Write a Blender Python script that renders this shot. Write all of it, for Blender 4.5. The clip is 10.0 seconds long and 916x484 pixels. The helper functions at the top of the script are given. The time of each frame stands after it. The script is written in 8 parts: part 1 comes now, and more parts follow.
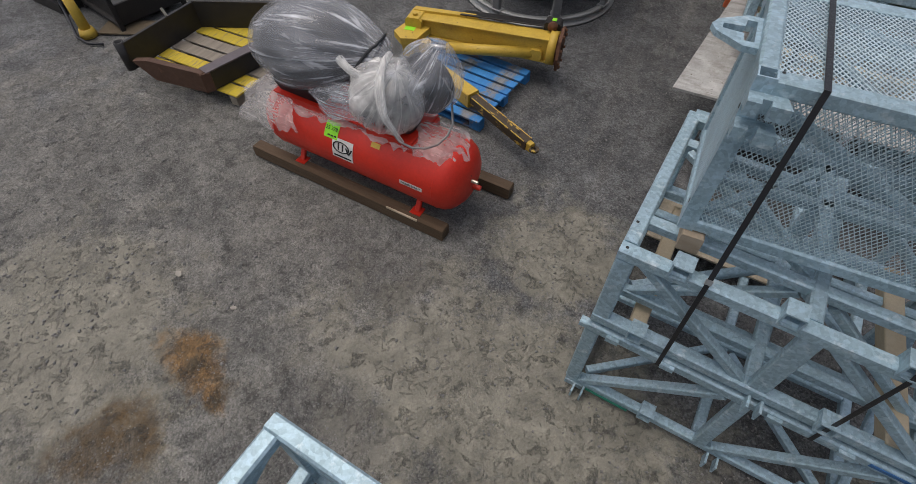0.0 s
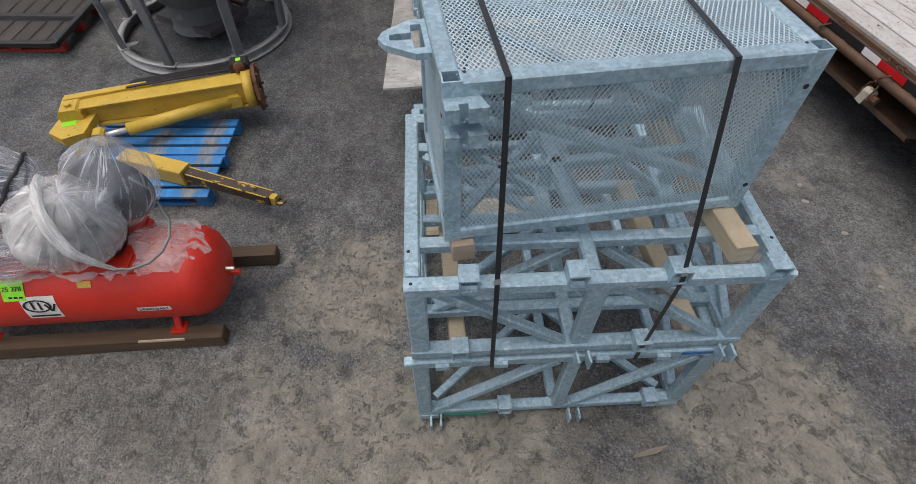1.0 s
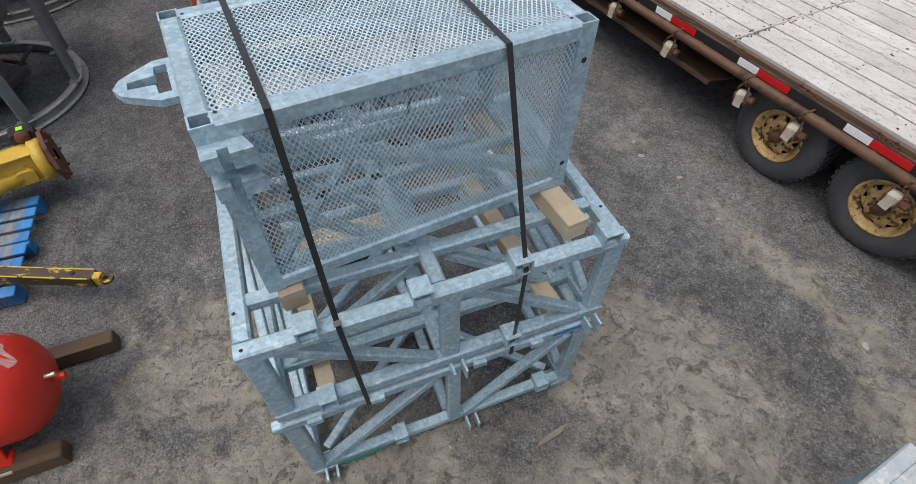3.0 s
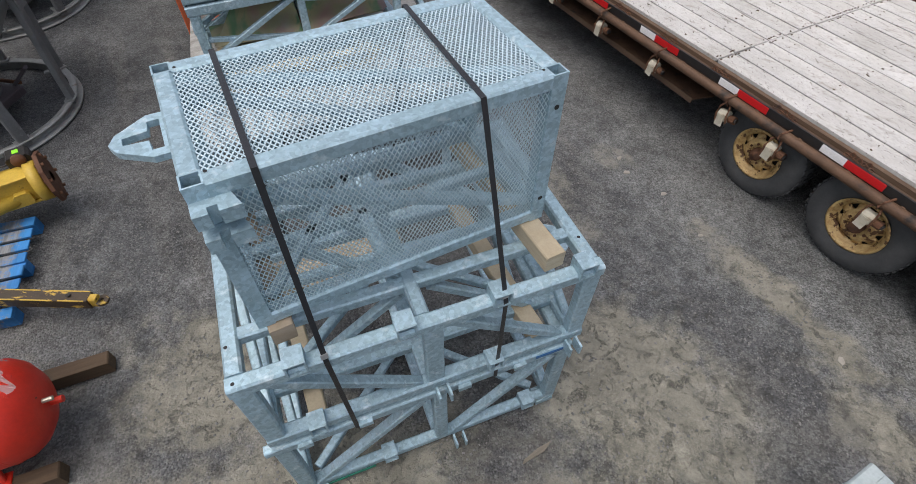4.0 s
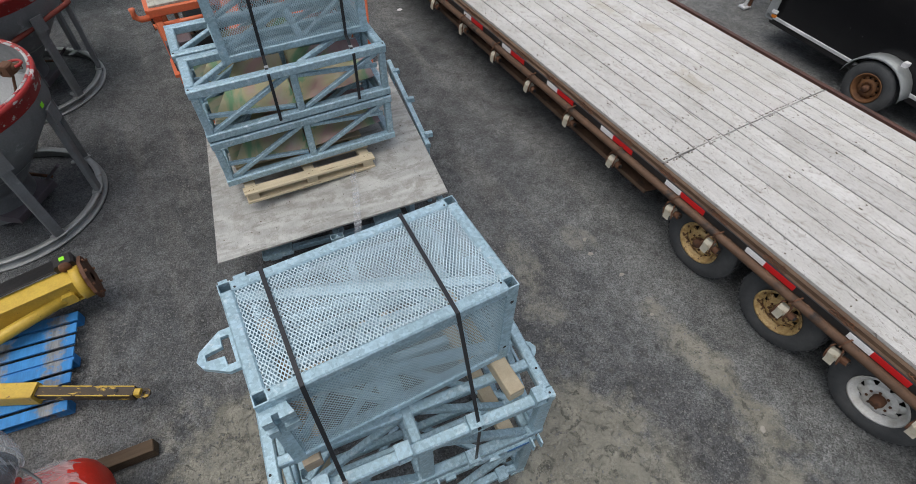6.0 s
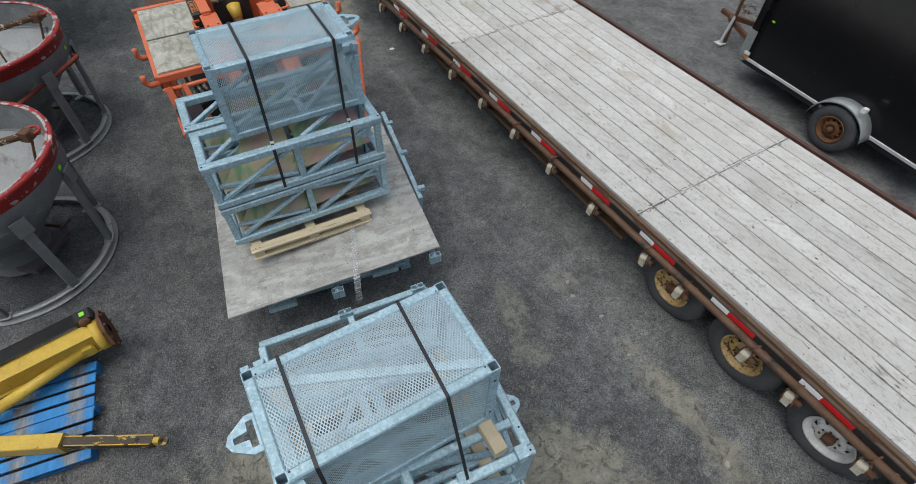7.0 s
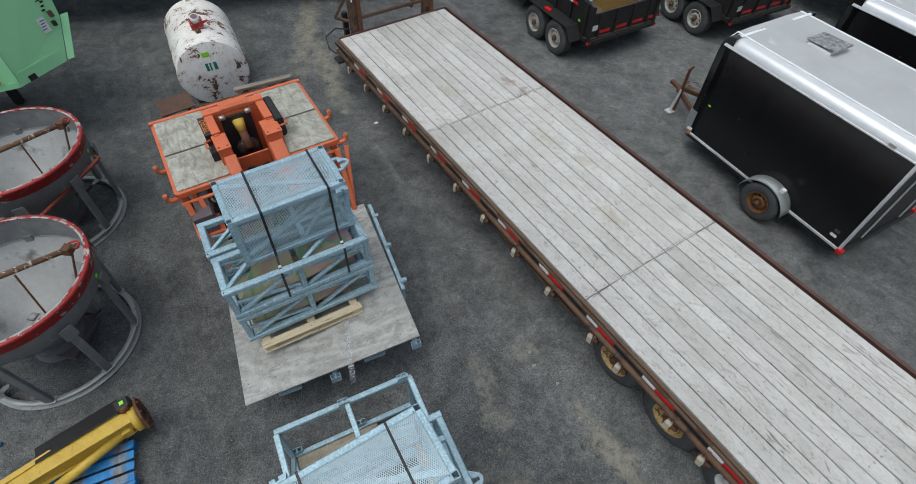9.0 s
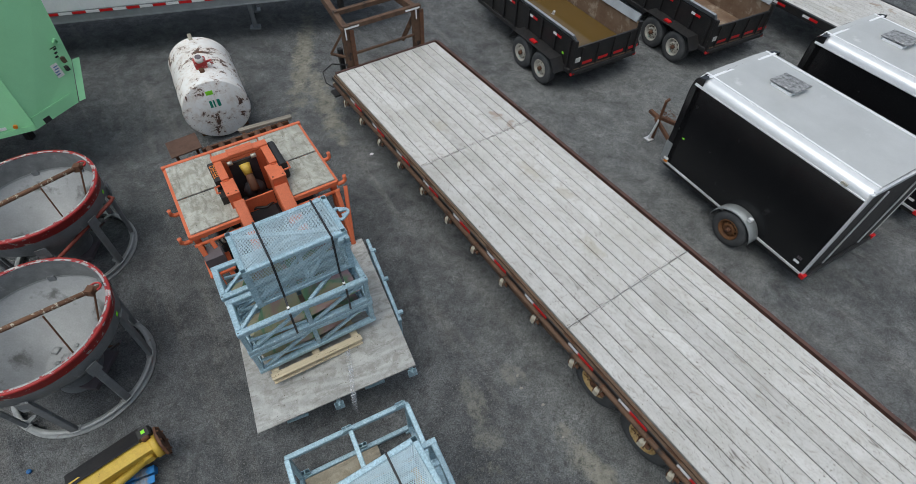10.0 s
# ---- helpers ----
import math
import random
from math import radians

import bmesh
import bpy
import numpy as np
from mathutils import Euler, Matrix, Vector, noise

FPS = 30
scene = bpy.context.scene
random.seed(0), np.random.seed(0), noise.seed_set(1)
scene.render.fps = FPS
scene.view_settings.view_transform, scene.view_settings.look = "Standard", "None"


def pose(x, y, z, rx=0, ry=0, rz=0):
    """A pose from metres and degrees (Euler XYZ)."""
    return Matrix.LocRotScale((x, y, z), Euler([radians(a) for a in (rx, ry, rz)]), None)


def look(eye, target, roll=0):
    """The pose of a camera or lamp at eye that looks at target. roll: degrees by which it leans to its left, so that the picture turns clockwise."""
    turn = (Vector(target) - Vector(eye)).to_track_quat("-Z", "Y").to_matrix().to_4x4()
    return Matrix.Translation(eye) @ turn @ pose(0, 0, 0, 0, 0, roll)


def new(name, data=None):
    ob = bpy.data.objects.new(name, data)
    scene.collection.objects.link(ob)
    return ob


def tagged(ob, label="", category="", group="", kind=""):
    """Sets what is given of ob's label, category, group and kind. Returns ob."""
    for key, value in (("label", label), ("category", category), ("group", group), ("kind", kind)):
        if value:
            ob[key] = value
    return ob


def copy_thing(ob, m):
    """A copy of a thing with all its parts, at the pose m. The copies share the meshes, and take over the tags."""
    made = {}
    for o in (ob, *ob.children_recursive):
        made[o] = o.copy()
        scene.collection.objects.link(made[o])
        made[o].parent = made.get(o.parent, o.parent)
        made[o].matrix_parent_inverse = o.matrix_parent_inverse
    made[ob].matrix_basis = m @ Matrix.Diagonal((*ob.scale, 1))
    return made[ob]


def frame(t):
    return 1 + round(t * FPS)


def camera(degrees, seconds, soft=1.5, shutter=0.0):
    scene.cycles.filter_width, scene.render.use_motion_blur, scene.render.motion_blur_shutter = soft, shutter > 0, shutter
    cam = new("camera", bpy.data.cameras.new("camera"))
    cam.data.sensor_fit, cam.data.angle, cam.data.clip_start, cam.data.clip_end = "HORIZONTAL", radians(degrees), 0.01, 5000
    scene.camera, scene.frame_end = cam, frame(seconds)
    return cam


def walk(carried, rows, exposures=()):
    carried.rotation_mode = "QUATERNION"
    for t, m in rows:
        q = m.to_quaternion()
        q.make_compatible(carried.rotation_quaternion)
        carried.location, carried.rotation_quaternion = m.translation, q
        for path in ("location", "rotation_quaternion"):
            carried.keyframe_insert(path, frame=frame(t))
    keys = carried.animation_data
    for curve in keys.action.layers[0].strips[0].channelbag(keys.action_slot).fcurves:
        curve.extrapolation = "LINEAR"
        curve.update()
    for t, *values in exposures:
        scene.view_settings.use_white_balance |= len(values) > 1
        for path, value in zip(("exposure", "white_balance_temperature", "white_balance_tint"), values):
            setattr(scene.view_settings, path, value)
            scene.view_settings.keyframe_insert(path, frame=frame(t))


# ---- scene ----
cam = camera(83.5, 10.0, soft=0.5)
PATH = [
    (0, (0.417, 0.268, 3.246), (-0.668, 0.857, 1.672), 0.6),
    (0.5, (0.276, 0.456, 3.192), (-0.453, 1.473, 1.632), 0.9),
    (1, (0.263, 0.628, 3.187), (-0.311, 1.748, 1.633), 0.8),
    (1.5, (0.318, 0.772, 3.199), (-0.152, 1.944, 1.648), 0.6),
    (2, (0.373, 0.852, 3.18), (0.074, 2.083, 1.632), 0.4),
    (2.5, (0.432, 0.862, 3.126), (0.198, 2.109, 1.581), 0.4),
    (4, (0.523, 0.927, 3.295), (0.32, 2.185, 1.754), 0.6),
    (4.5, (0.561, 0.957, 3.518), (0.368, 2.215, 1.975), 0.6),
    (5, (0.595, 0.959, 3.788), (0.412, 2.219, 2.245), 0.7),
    (5.5, (0.554, 1.008, 4.057), (0.379, 2.27, 2.516), 0.7),
    (6.8, (0.528, 1.229, 4.892), (0.381, 2.492, 3.349), 1.1),
    (7, (0.535, 1.239, 5.016), (0.394, 2.506, 3.475), 1.1),
    (7.5, (0.563, 1.259, 5.36), (0.435, 2.524, 3.816), 1.3),
    (8, (0.584, 1.305, 5.697), (0.467, 2.569, 4.152), 1.4),
    (8.5, (0.616, 1.377, 6.121), (0.509, 2.642, 4.576), 1.3),
    (9, (0.669, 1.452, 6.579), (0.571, 2.715, 5.031), 1.3),
    (9.5, (0.695, 1.486, 7.033), (0.61, 2.749, 5.484), 1.4),
    (10, (0.704, 1.443, 7.351), (0.627, 2.712, 5.807), 1.3),
]
walk(cam, [(t, look(eye, target, roll)) for t, eye, target, roll in PATH], [(0, -0.16, 6900, 14), (0.5, 0.04, 6850, 14), (1, 0.09, 6800, 14), (2.5, 0.29, 6800, 14), (4.5, 0.29, 6700, 12), (5.5, 0.13, 6650, 11), (7, 0.03, 6450, 6), (8.5, -0.08, 6350, 5), (10, -0.08, 6300, 5)])

# ---- light: an overcast sky with a wide, weak sun ----
SUN_UP, SUN_ROUND = radians(74), radians(222)
world = bpy.data.worlds.new("sky")
scene.world = world
world.use_nodes = True
wn, wl = world.node_tree.nodes, world.node_tree.links
sky = wn.new("ShaderNodeTexSky")
sky.sky_type, sky.sun_disc = "NISHITA", False
sky.sun_elevation, sky.sun_rotation = SUN_UP, SUN_ROUND
sky.air_density, sky.dust_density = 1.0, 4.0
grey = wn.new("ShaderNodeHueSaturation")
grey.inputs["Saturation"].default_value = 0.62
wl.new(sky.outputs["Color"], grey.inputs["Color"])
wl.new(grey.outputs["Color"], wn["Background"].inputs["Color"])
wn["Background"].inputs["Strength"].default_value = 0.145
lamp = bpy.data.lights.new("sun", "SUN")
lamp.energy, lamp.angle, lamp.color = 1.1, radians(55), (0.99, 1.0, 0.985)
sun = new("sun", lamp)
sun.rotation_euler = Vector((math.sin(SUN_ROUND) * math.cos(SUN_UP), math.cos(SUN_ROUND) * math.cos(SUN_UP), math.sin(SUN_UP))).to_track_quat("Z", "Y").to_euler()

# ---- materials ----
def material(name, base, rough=0.6, metal=0.0, tint=None, amount=0.5, scale=6.0, grain=60.0, bump=0.15, spots=None, spot_scale=9.0, spot_edge=(0.55, 0.62), streak=None, island=0.0, cell=0.0, flake=0.2, speck=1.0):
    """base and tint are mixed by noise of the given scale; grain adds fine variation and relief; spots lays a third colour in
    patches; streak stretches the noise along an axis; island varies pieces; cell adds crystal flakes."""
    m = bpy.data.materials.new(name)
    m.use_nodes = True
    n, l = m.node_tree.nodes, m.node_tree.links
    b = n["Principled BSDF"]
    b.inputs["Metallic"].default_value = metal
    pos = n.new("ShaderNodeTexCoord")
    vec = pos.outputs["Object"]
    if streak:
        mp = n.new("ShaderNodeMapping")
        mp.inputs["Scale"].default_value = streak
        l.new(vec, mp.inputs["Vector"])
        vec = mp.outputs["Vector"]
    if island:
        info = n.new("ShaderNodeObjectInfo")
        add = n.new("ShaderNodeVectorMath")
        add.operation = "MULTIPLY_ADD"
        comb = n.new("ShaderNodeCombineXYZ")
        for k in "XYZ":
            l.new(info.outputs["Random"], comb.inputs[k])
        l.new(comb.outputs[0], add.inputs[0])
        add.inputs[1].default_value = (37, 53, 71)
        l.new(vec, add.inputs[2])
        vec = add.outputs[0]
    def noise_at(s, detail=6.0, rough_=0.6):
        t = n.new("ShaderNodeTexNoise")
        t.inputs["Scale"].default_value, t.inputs["Detail"].default_value, t.inputs["Roughness"].default_value = s, detail, rough_
        l.new(vec, t.inputs["Vector"])
        return t.outputs["Fac"]
    def mix(fac, a, c, mode="MIX"):
        x = n.new("ShaderNodeMix")
        x.data_type, x.blend_type = "RGBA", mode
        for sock, v in (("Factor", fac), ("A", a), ("B", c)):
            i = [s for s in x.inputs if s.name == sock and s.type == ("VALUE" if sock == "Factor" else "RGBA")][0]
            if isinstance(v, (int, float)):
                i.default_value = v
            elif isinstance(v, tuple):
                i.default_value = (*v, 1)
            else:
                l.new(v, i)
        return [s for s in x.outputs if s.type == "RGBA"][0]
    def ramp(fac, lo, hi):
        r = n.new("ShaderNodeMapRange")
        r.inputs["From Min"].default_value, r.inputs["From Max"].default_value = lo, hi
        l.new(fac, r.inputs["Value"])
        return r.outputs["Result"]
    tint = tint or tuple(c * 0.7 for c in base)
    col = mix(ramp(noise_at(scale), 0.35, 0.7), base, tuple(a + (c - a) * amount for a, c in zip(base, tint)))
    fine = noise_at(grain, 4.0, 0.7)
    dark = n.new("ShaderNodeMapRange")
    dark.inputs["To Min"].default_value, dark.inputs["To Max"].default_value = 1 - 0.28 * speck, 1 + 0.22 * speck
    l.new(fine, dark.inputs["Value"])
    col = mix(1.0, col, dark.outputs["Result"], "MULTIPLY")
    if cell:
        v = n.new("ShaderNodeTexVoronoi")
        v.inputs["Scale"].default_value = cell
        l.new(vec, v.inputs["Vector"])
        sep = n.new("ShaderNodeSeparateColor")
        l.new(v.outputs["Color"], sep.inputs["Color"])
        cr = n.new("ShaderNodeMapRange")
        cr.inputs["To Min"].default_value, cr.inputs["To Max"].default_value = 1 - flake, 1 + flake
        l.new(sep.outputs["Red"], cr.inputs["Value"])
        col = mix(1.0, col, cr.outputs["Result"], "MULTIPLY")
    if island:
        ir = n.new("ShaderNodeMapRange")
        ir.inputs["To Min"].default_value, ir.inputs["To Max"].default_value = 1 - island, 1 + island
        l.new(info.outputs["Random"], ir.inputs["Value"])
        col = mix(1.0, col, ir.outputs["Result"], "MULTIPLY")
    if spots:
        mask = ramp(noise_at(spot_scale, 8.0, 0.65), *spot_edge)
        col = mix(mask, col, spots)
    l.new(col, b.inputs["Base Color"])
    rr = n.new("ShaderNodeMapRange")
    rr.inputs["To Min"].default_value, rr.inputs["To Max"].default_value = max(0.04, rough - 0.15), min(1, rough + 0.15)
    l.new(noise_at(scale * 2.3), rr.inputs["Value"])
    l.new(rr.outputs["Result"], b.inputs["Roughness"])
    if bump:
        bp = n.new("ShaderNodeBump")
        bp.inputs["Strength"].default_value, bp.inputs["Distance"].default_value = bump, 0.01
        l.new(fine, bp.inputs["Height"])
        l.new(bp.outputs["Normal"], b.inputs["Normal"])
    return m


GALV = material("galvanised_steel", (0.365, 0.507, 0.585), 0.48, 0.35, (0.275, 0.395, 0.445), 0.85, 5, 60, 0.06, (0.62, 0.72, 0.75), 17, (0.57, 0.74), None, 0.07, 60, 0.16)
MESH = material("galvanised_mesh", (0.56, 0.71, 0.77), 0.45, 0.35, (0.40, 0.49, 0.53), 0.7, 5, 60, 0.05)
STRAP = material("black_strap", (0.035, 0.036, 0.040), 0.34, 0.4, None, 0.3, 8, 90)
CLIP = material("strap_seal", (0.6, 0.6, 0.6), 0.4, 0.8)
LUMBER = material("new_lumber", (0.52, 0.445, 0.32), 0.75, 0, (0.41, 0.335, 0.225), 0.9, 5, 80, 0.2, (0.22, 0.15, 0.085), 5, (0.66, 0.73), (1, 1, 6), 0.12)
TIMBEROLD = material("weathered_block", (0.40, 0.33, 0.25), 0.8, 0, (0.29, 0.225, 0.15), 0.9, 5, 80, 0.25, (0.17, 0.115, 0.07), 5, (0.60, 0.70), (1, 1, 6), 0.12)
PALLET = material("pallet_wood", (0.56, 0.475, 0.33), 0.75, 0, (0.45, 0.37, 0.24), 0.9, 4, 80, 0.2, (0.2, 0.15, 0.085), 6, (0.60, 0.68), (0.6, 6, 6), 0.15)
OLDWOOD = material("weathered_timber", (0.072, 0.045, 0.025), 0.8, 0, (0.11, 0.072, 0.04), 0.9, 4, 70, 0.3, (0.2, 0.13, 0.06), 6, (0.66, 0.75), (0.6, 6, 6), 0.1)
GREYWOOD = material("grey_timber", (0.26, 0.23, 0.19), 0.85, 0, (0.15, 0.13, 0.10), 0.9, 4, 70, 0.3, None, 6, (0.66, 0.75), (0.6, 6, 6), 0.15)
YELWOOD = material("yellow_painted_timber", (0.62, 0.47, 0.03), 0.7, 0, (0.45, 0.33, 0.04), 0.8, 5, 70, 0.2, (0.2, 0.17, 0.12), 7, (0.55, 0.65), (0.6, 6, 6), 0.1)
REDWOOD = material("red_painted_timber", (0.45, 0.05, 0.03), 0.7, 0, (0.3, 0.03, 0.02), 0.8, 5, 70, 0.2, None, 7, (0.6, 0.7), (0.6, 6, 6), 0.1)



REDTANK = material("red_tank_paint", (0.62, 0.028, 0.012), 0.42, 0, (0.50, 0.022, 0.010), 0.8, 5, 40, 0.05, (0.06, 0.02, 0.015), 22, (0.69, 0.72))
RUST = material("rusty_steel", (0.10, 0.045, 0.025), 0.8, 0.1, (0.17, 0.075, 0.035), 0.9, 6, 60, 0.35, (0.05, 0.03, 0.025), 8, (0.55, 0.7))
BROWN = material("brown_trailer_steel", (0.085, 0.046, 0.027), 0.7, 0.1, (0.145, 0.080, 0.046), 0.9, 5, 60, 0.35, (0.03, 0.022, 0.018), 6, (0.54, 0.66))
LEDGE = material("worn_brown_ledge", (0.135, 0.085, 0.052), 0.75, 0.05, (0.08, 0.046, 0.028), 0.9, 5, 60, 0.35, (0.23, 0.175, 0.125), 6, (0.62, 0.74), (0.5, 3, 3))
REDBROWN = material("red_brown_steel", (0.115, 0.055, 0.042), 0.65, 0.05, (0.075, 0.038, 0.03), 0.9, 5, 60, 0.3, (0.045, 0.032, 0.027), 7, (0.56, 0.68))
CREAM = material("dirty_cream_webbing", (0.52, 0.49, 0.40), 0.7, 0, (0.36, 0.32, 0.24), 0.9, 9, 60, 0.15, (0.2, 0.12, 0.07), 11, (0.6, 0.7))
DARKSTEEL = material("black_painted_steel", (0.013, 0.013, 0.014), 0.5, 0, (0.025, 0.022, 0.02), 0.9, 6, 60, 0.15, (0.06, 0.035, 0.025), 10, (0.68, 0.76))
RUSTPLATE = material("rust_worn_plate", (0.115, 0.06, 0.038), 0.65, 0.2, (0.07, 0.035, 0.022), 0.9, 7, 50, 0.2, (0.19, 0.095, 0.06), 10, (0.6, 0.75))
BEDPLATE = material("scoured_bed_plate", (0.22, 0.15, 0.10), 0.7, 0.1, (0.13, 0.075, 0.045), 0.9, 2.2, 50, 0.2, (0.36, 0.30, 0.23), 2.6, (0.53, 0.66))
YELLOW = material("yellow_crane_paint", (0.60, 0.41, 0.06), 0.5, 0, (0.48, 0.31, 0.045), 0.8, 6, 50, 0.08, (0.13, 0.075, 0.03), 16, (0.64, 0.69))
YELRUST = material("yellow_worn_bar", (0.065, 0.046, 0.028), 0.6, 0.1, (0.045, 0.034, 0.024), 0.8, 9, 50, 0.2, (0.52, 0.35, 0.06), 7, (0.57, 0.62), (1, 3.5, 2.5))
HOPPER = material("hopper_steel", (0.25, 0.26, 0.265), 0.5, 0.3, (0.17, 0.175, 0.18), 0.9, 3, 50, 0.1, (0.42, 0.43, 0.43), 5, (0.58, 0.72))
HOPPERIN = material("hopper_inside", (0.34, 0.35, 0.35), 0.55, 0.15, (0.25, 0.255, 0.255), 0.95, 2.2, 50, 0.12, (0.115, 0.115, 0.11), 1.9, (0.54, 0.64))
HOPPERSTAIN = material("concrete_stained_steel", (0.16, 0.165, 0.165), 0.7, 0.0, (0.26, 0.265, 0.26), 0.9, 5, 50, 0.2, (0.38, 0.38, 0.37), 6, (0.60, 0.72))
RIMTOP = material("bare_worn_rim", (0.46, 0.45, 0.44), 0.5, 0.1, (0.34, 0.33, 0.32), 0.8, 7, 50, 0.1, (0.33, 0.03, 0.035), 9, (0.50, 0.54))
BARRUST = material("rusty_splashed_pipe", (0.17, 0.085, 0.045), 0.8, 0, (0.10, 0.05, 0.03), 0.9, 9, 60, 0.3, (0.52, 0.47, 0.36), 18, (0.57, 0.61))
REDRIM = material("chipped_red_rim", (0.36, 0.020, 0.020), 0.5, 0, (0.38, 0.03, 0.025), 0.8, 6, 50, 0.15, (0.54, 0.52, 0.50), 8, (0.575, 0.60), (1, 1, 2.0))
REDPIPE = material("rusty_red_pipe", (0.26, 0.04, 0.025), 0.65, 0, (0.18, 0.05, 0.03), 0.9, 8, 60, 0.2, (0.40, 0.33, 0.28), 14, (0.66, 0.71))
RINGSTEEL = material("scuffed_base_ring", (0.40, 0.41, 0.40), 0.55, 0.25, (0.28, 0.29, 0.28), 0.9, 6, 50, 0.15, (0.2, 0.16, 0.12), 8, (0.62, 0.72))
ORANGE = material("orange_machine_paint", (0.64, 0.155, 0.062), 0.5, 0, (0.54, 0.12, 0.048), 0.8, 5, 50, 0.06, (0.14, 0.06, 0.04), 14, (0.69, 0.75))
GREEN = material("lime_green_paint", (0.31, 0.68, 0.36), 0.42, 0, (0.28, 0.62, 0.32), 0.8, 2, 50, 0.04, (0.10, 0.16, 0.08), 20, (0.74, 0.78), speck=0.3)
WHITE = material("white_van_paint", (0.84, 0.85, 0.86), 0.4, 0, (0.77, 0.78, 0.79), 0.7, 2, 30, 0.03, speck=0.3)
RAIL = material("trailer_side_rail", (0.30, 0.32, 0.33), 0.45, 0.3, (0.22, 0.23, 0.24), 0.8, 4, 40, 0.08, speck=0.3)
TYRE = material("tyre_rubber", (0.046, 0.049, 0.052), 0.75, 0, (0.085, 0.086, 0.086), 0.9, 5, 60, 0.2)
RIMGOLD = material("gold_rusty_rim", (0.64, 0.47, 0.21), 0.45, 0.15, (0.36, 0.19, 0.06), 0.95, 22, 60, 0.25, (0.12, 0.055, 0.022), 15, (0.55, 0.59))
RIMWHITE = material("white_wheel", (0.74, 0.74, 0.71), 0.5, 0.1, (0.48, 0.45, 0.4), 0.8, 9, 60, 0.1, (0.17, 0.08, 0.035), 17, (0.66, 0.72))
RIMRUST = material("rusted_wheel", (0.19, 0.085, 0.03), 0.7, 0.1, (0.12, 0.05, 0.02), 0.9, 10, 60, 0.2)
RIMDUMP = material("dusty_grey_wheel", (0.52, 0.50, 0.44), 0.6, 0.1, (0.38, 0.35, 0.30), 0.8, 9, 60, 0.1, (0.10, 0.36, 0.30), 7, (0.64, 0.70))
BLACKPANEL = material("black_aluminium_panel", (0.008, 0.008, 0.009), 0.22, 0, (0.012, 0.012, 0.013), 0.6, 3, 30, 0.01, (0.14, 0.14, 0.14), 42, (0.80, 0.83), speck=0.3)
ROOF = material("grey_roof_sheet", (0.50, 0.51, 0.51), 0.55, 0.15, (0.43, 0.44, 0.44), 0.9, 1.6, 40, 0.05, (0.60, 0.60, 0.60), 3, (0.62, 0.75), speck=0.3)
CHEQUER = material("dull_chequer_plate", (0.34, 0.36, 0.36), 0.5, 0.3, (0.26, 0.275, 0.275), 0.8, 5, 46, 0.4, speck=1.3)
SCUFFZINC = material("scuffed_zinc_lid", (0.46, 0.52, 0.52), 0.5, 0.3, (0.36, 0.42, 0.43), 0.9, 7, 60, 0.1, (0.58, 0.60, 0.56), 9, (0.55, 0.62))
BRIGHT = material("bright_aluminium", (0.78, 0.79, 0.80), 0.36, 0.45, (0.68, 0.69, 0.70), 0.7, 3, 40, 0.03, speck=0.3)
CHROME = material("worn_zinc_buckle", (0.52, 0.50, 0.42), 0.35, 0.7, (0.4, 0.36, 0.28), 0.8, 9, 60, 0.1)
TAPERED = material("red_reflector", (0.58, 0.012, 0.015), 0.35, 0, (0.5, 0.01, 0.012), 0.5, 9, 60, 0.02)
TAPEWHITE = material("white_reflector", (0.80, 0.80, 0.80), 0.35, 0, (0.7, 0.7, 0.7), 0.5, 9, 60, 0.02)
TAGGREEN = material("fluorescent_tag", (0.28, 0.80, 0.03), 0.6, 0, (0.24, 0.7, 0.03), 0.5, 9, 60, 0.02)
INK = material("black_ink", (0.012, 0.012, 0.012), 0.6)
INKGREEN = material("green_ink", (0.01, 0.22, 0.15), 0.6)
PAPER = material("white_label", (0.75, 0.74, 0.70), 0.6, 0, (0.6, 0.58, 0.54), 0.7, 12, 60, 0.03)
AMBER = material("amber_lens", (0.7, 0.22, 0.02), 0.3)
DARKMOTOR = material("dark_motor", (0.03, 0.03, 0.034), 0.5, 0.2, (0.05, 0.05, 0.055), 0.8, 6, 50)
BLACKCOVER = material("black_sheet_cover", (0.020, 0.022, 0.027), 0.5, 0, (0.04, 0.043, 0.05), 0.9, 5, 12, 0.0, speck=0.2)
GREYBOX = material("grey_purple_box", (0.13, 0.11, 0.12), 0.5, 0.2, (0.10, 0.085, 0.09), 0.8, 6, 50)
BLUEPAINT = material("blue_machine_paint", (0.03, 0.14, 0.34), 0.5, 0, (0.02, 0.1, 0.26), 0.8, 6, 50)
HOSE = material("grey_conduit", (0.25, 0.25, 0.25), 0.5, 0.4)
CHIP = material("pale_stone_chip", (0.34, 0.32, 0.28), 0.9, 0, (0.25, 0.23, 0.20), 0.9, 18, 60, 0.2)
STONES = material("loose_stones", (0.115, 0.115, 0.113), 0.9, 0, (0.24, 0.235, 0.225), 0.95, 23, 30, 0.2)


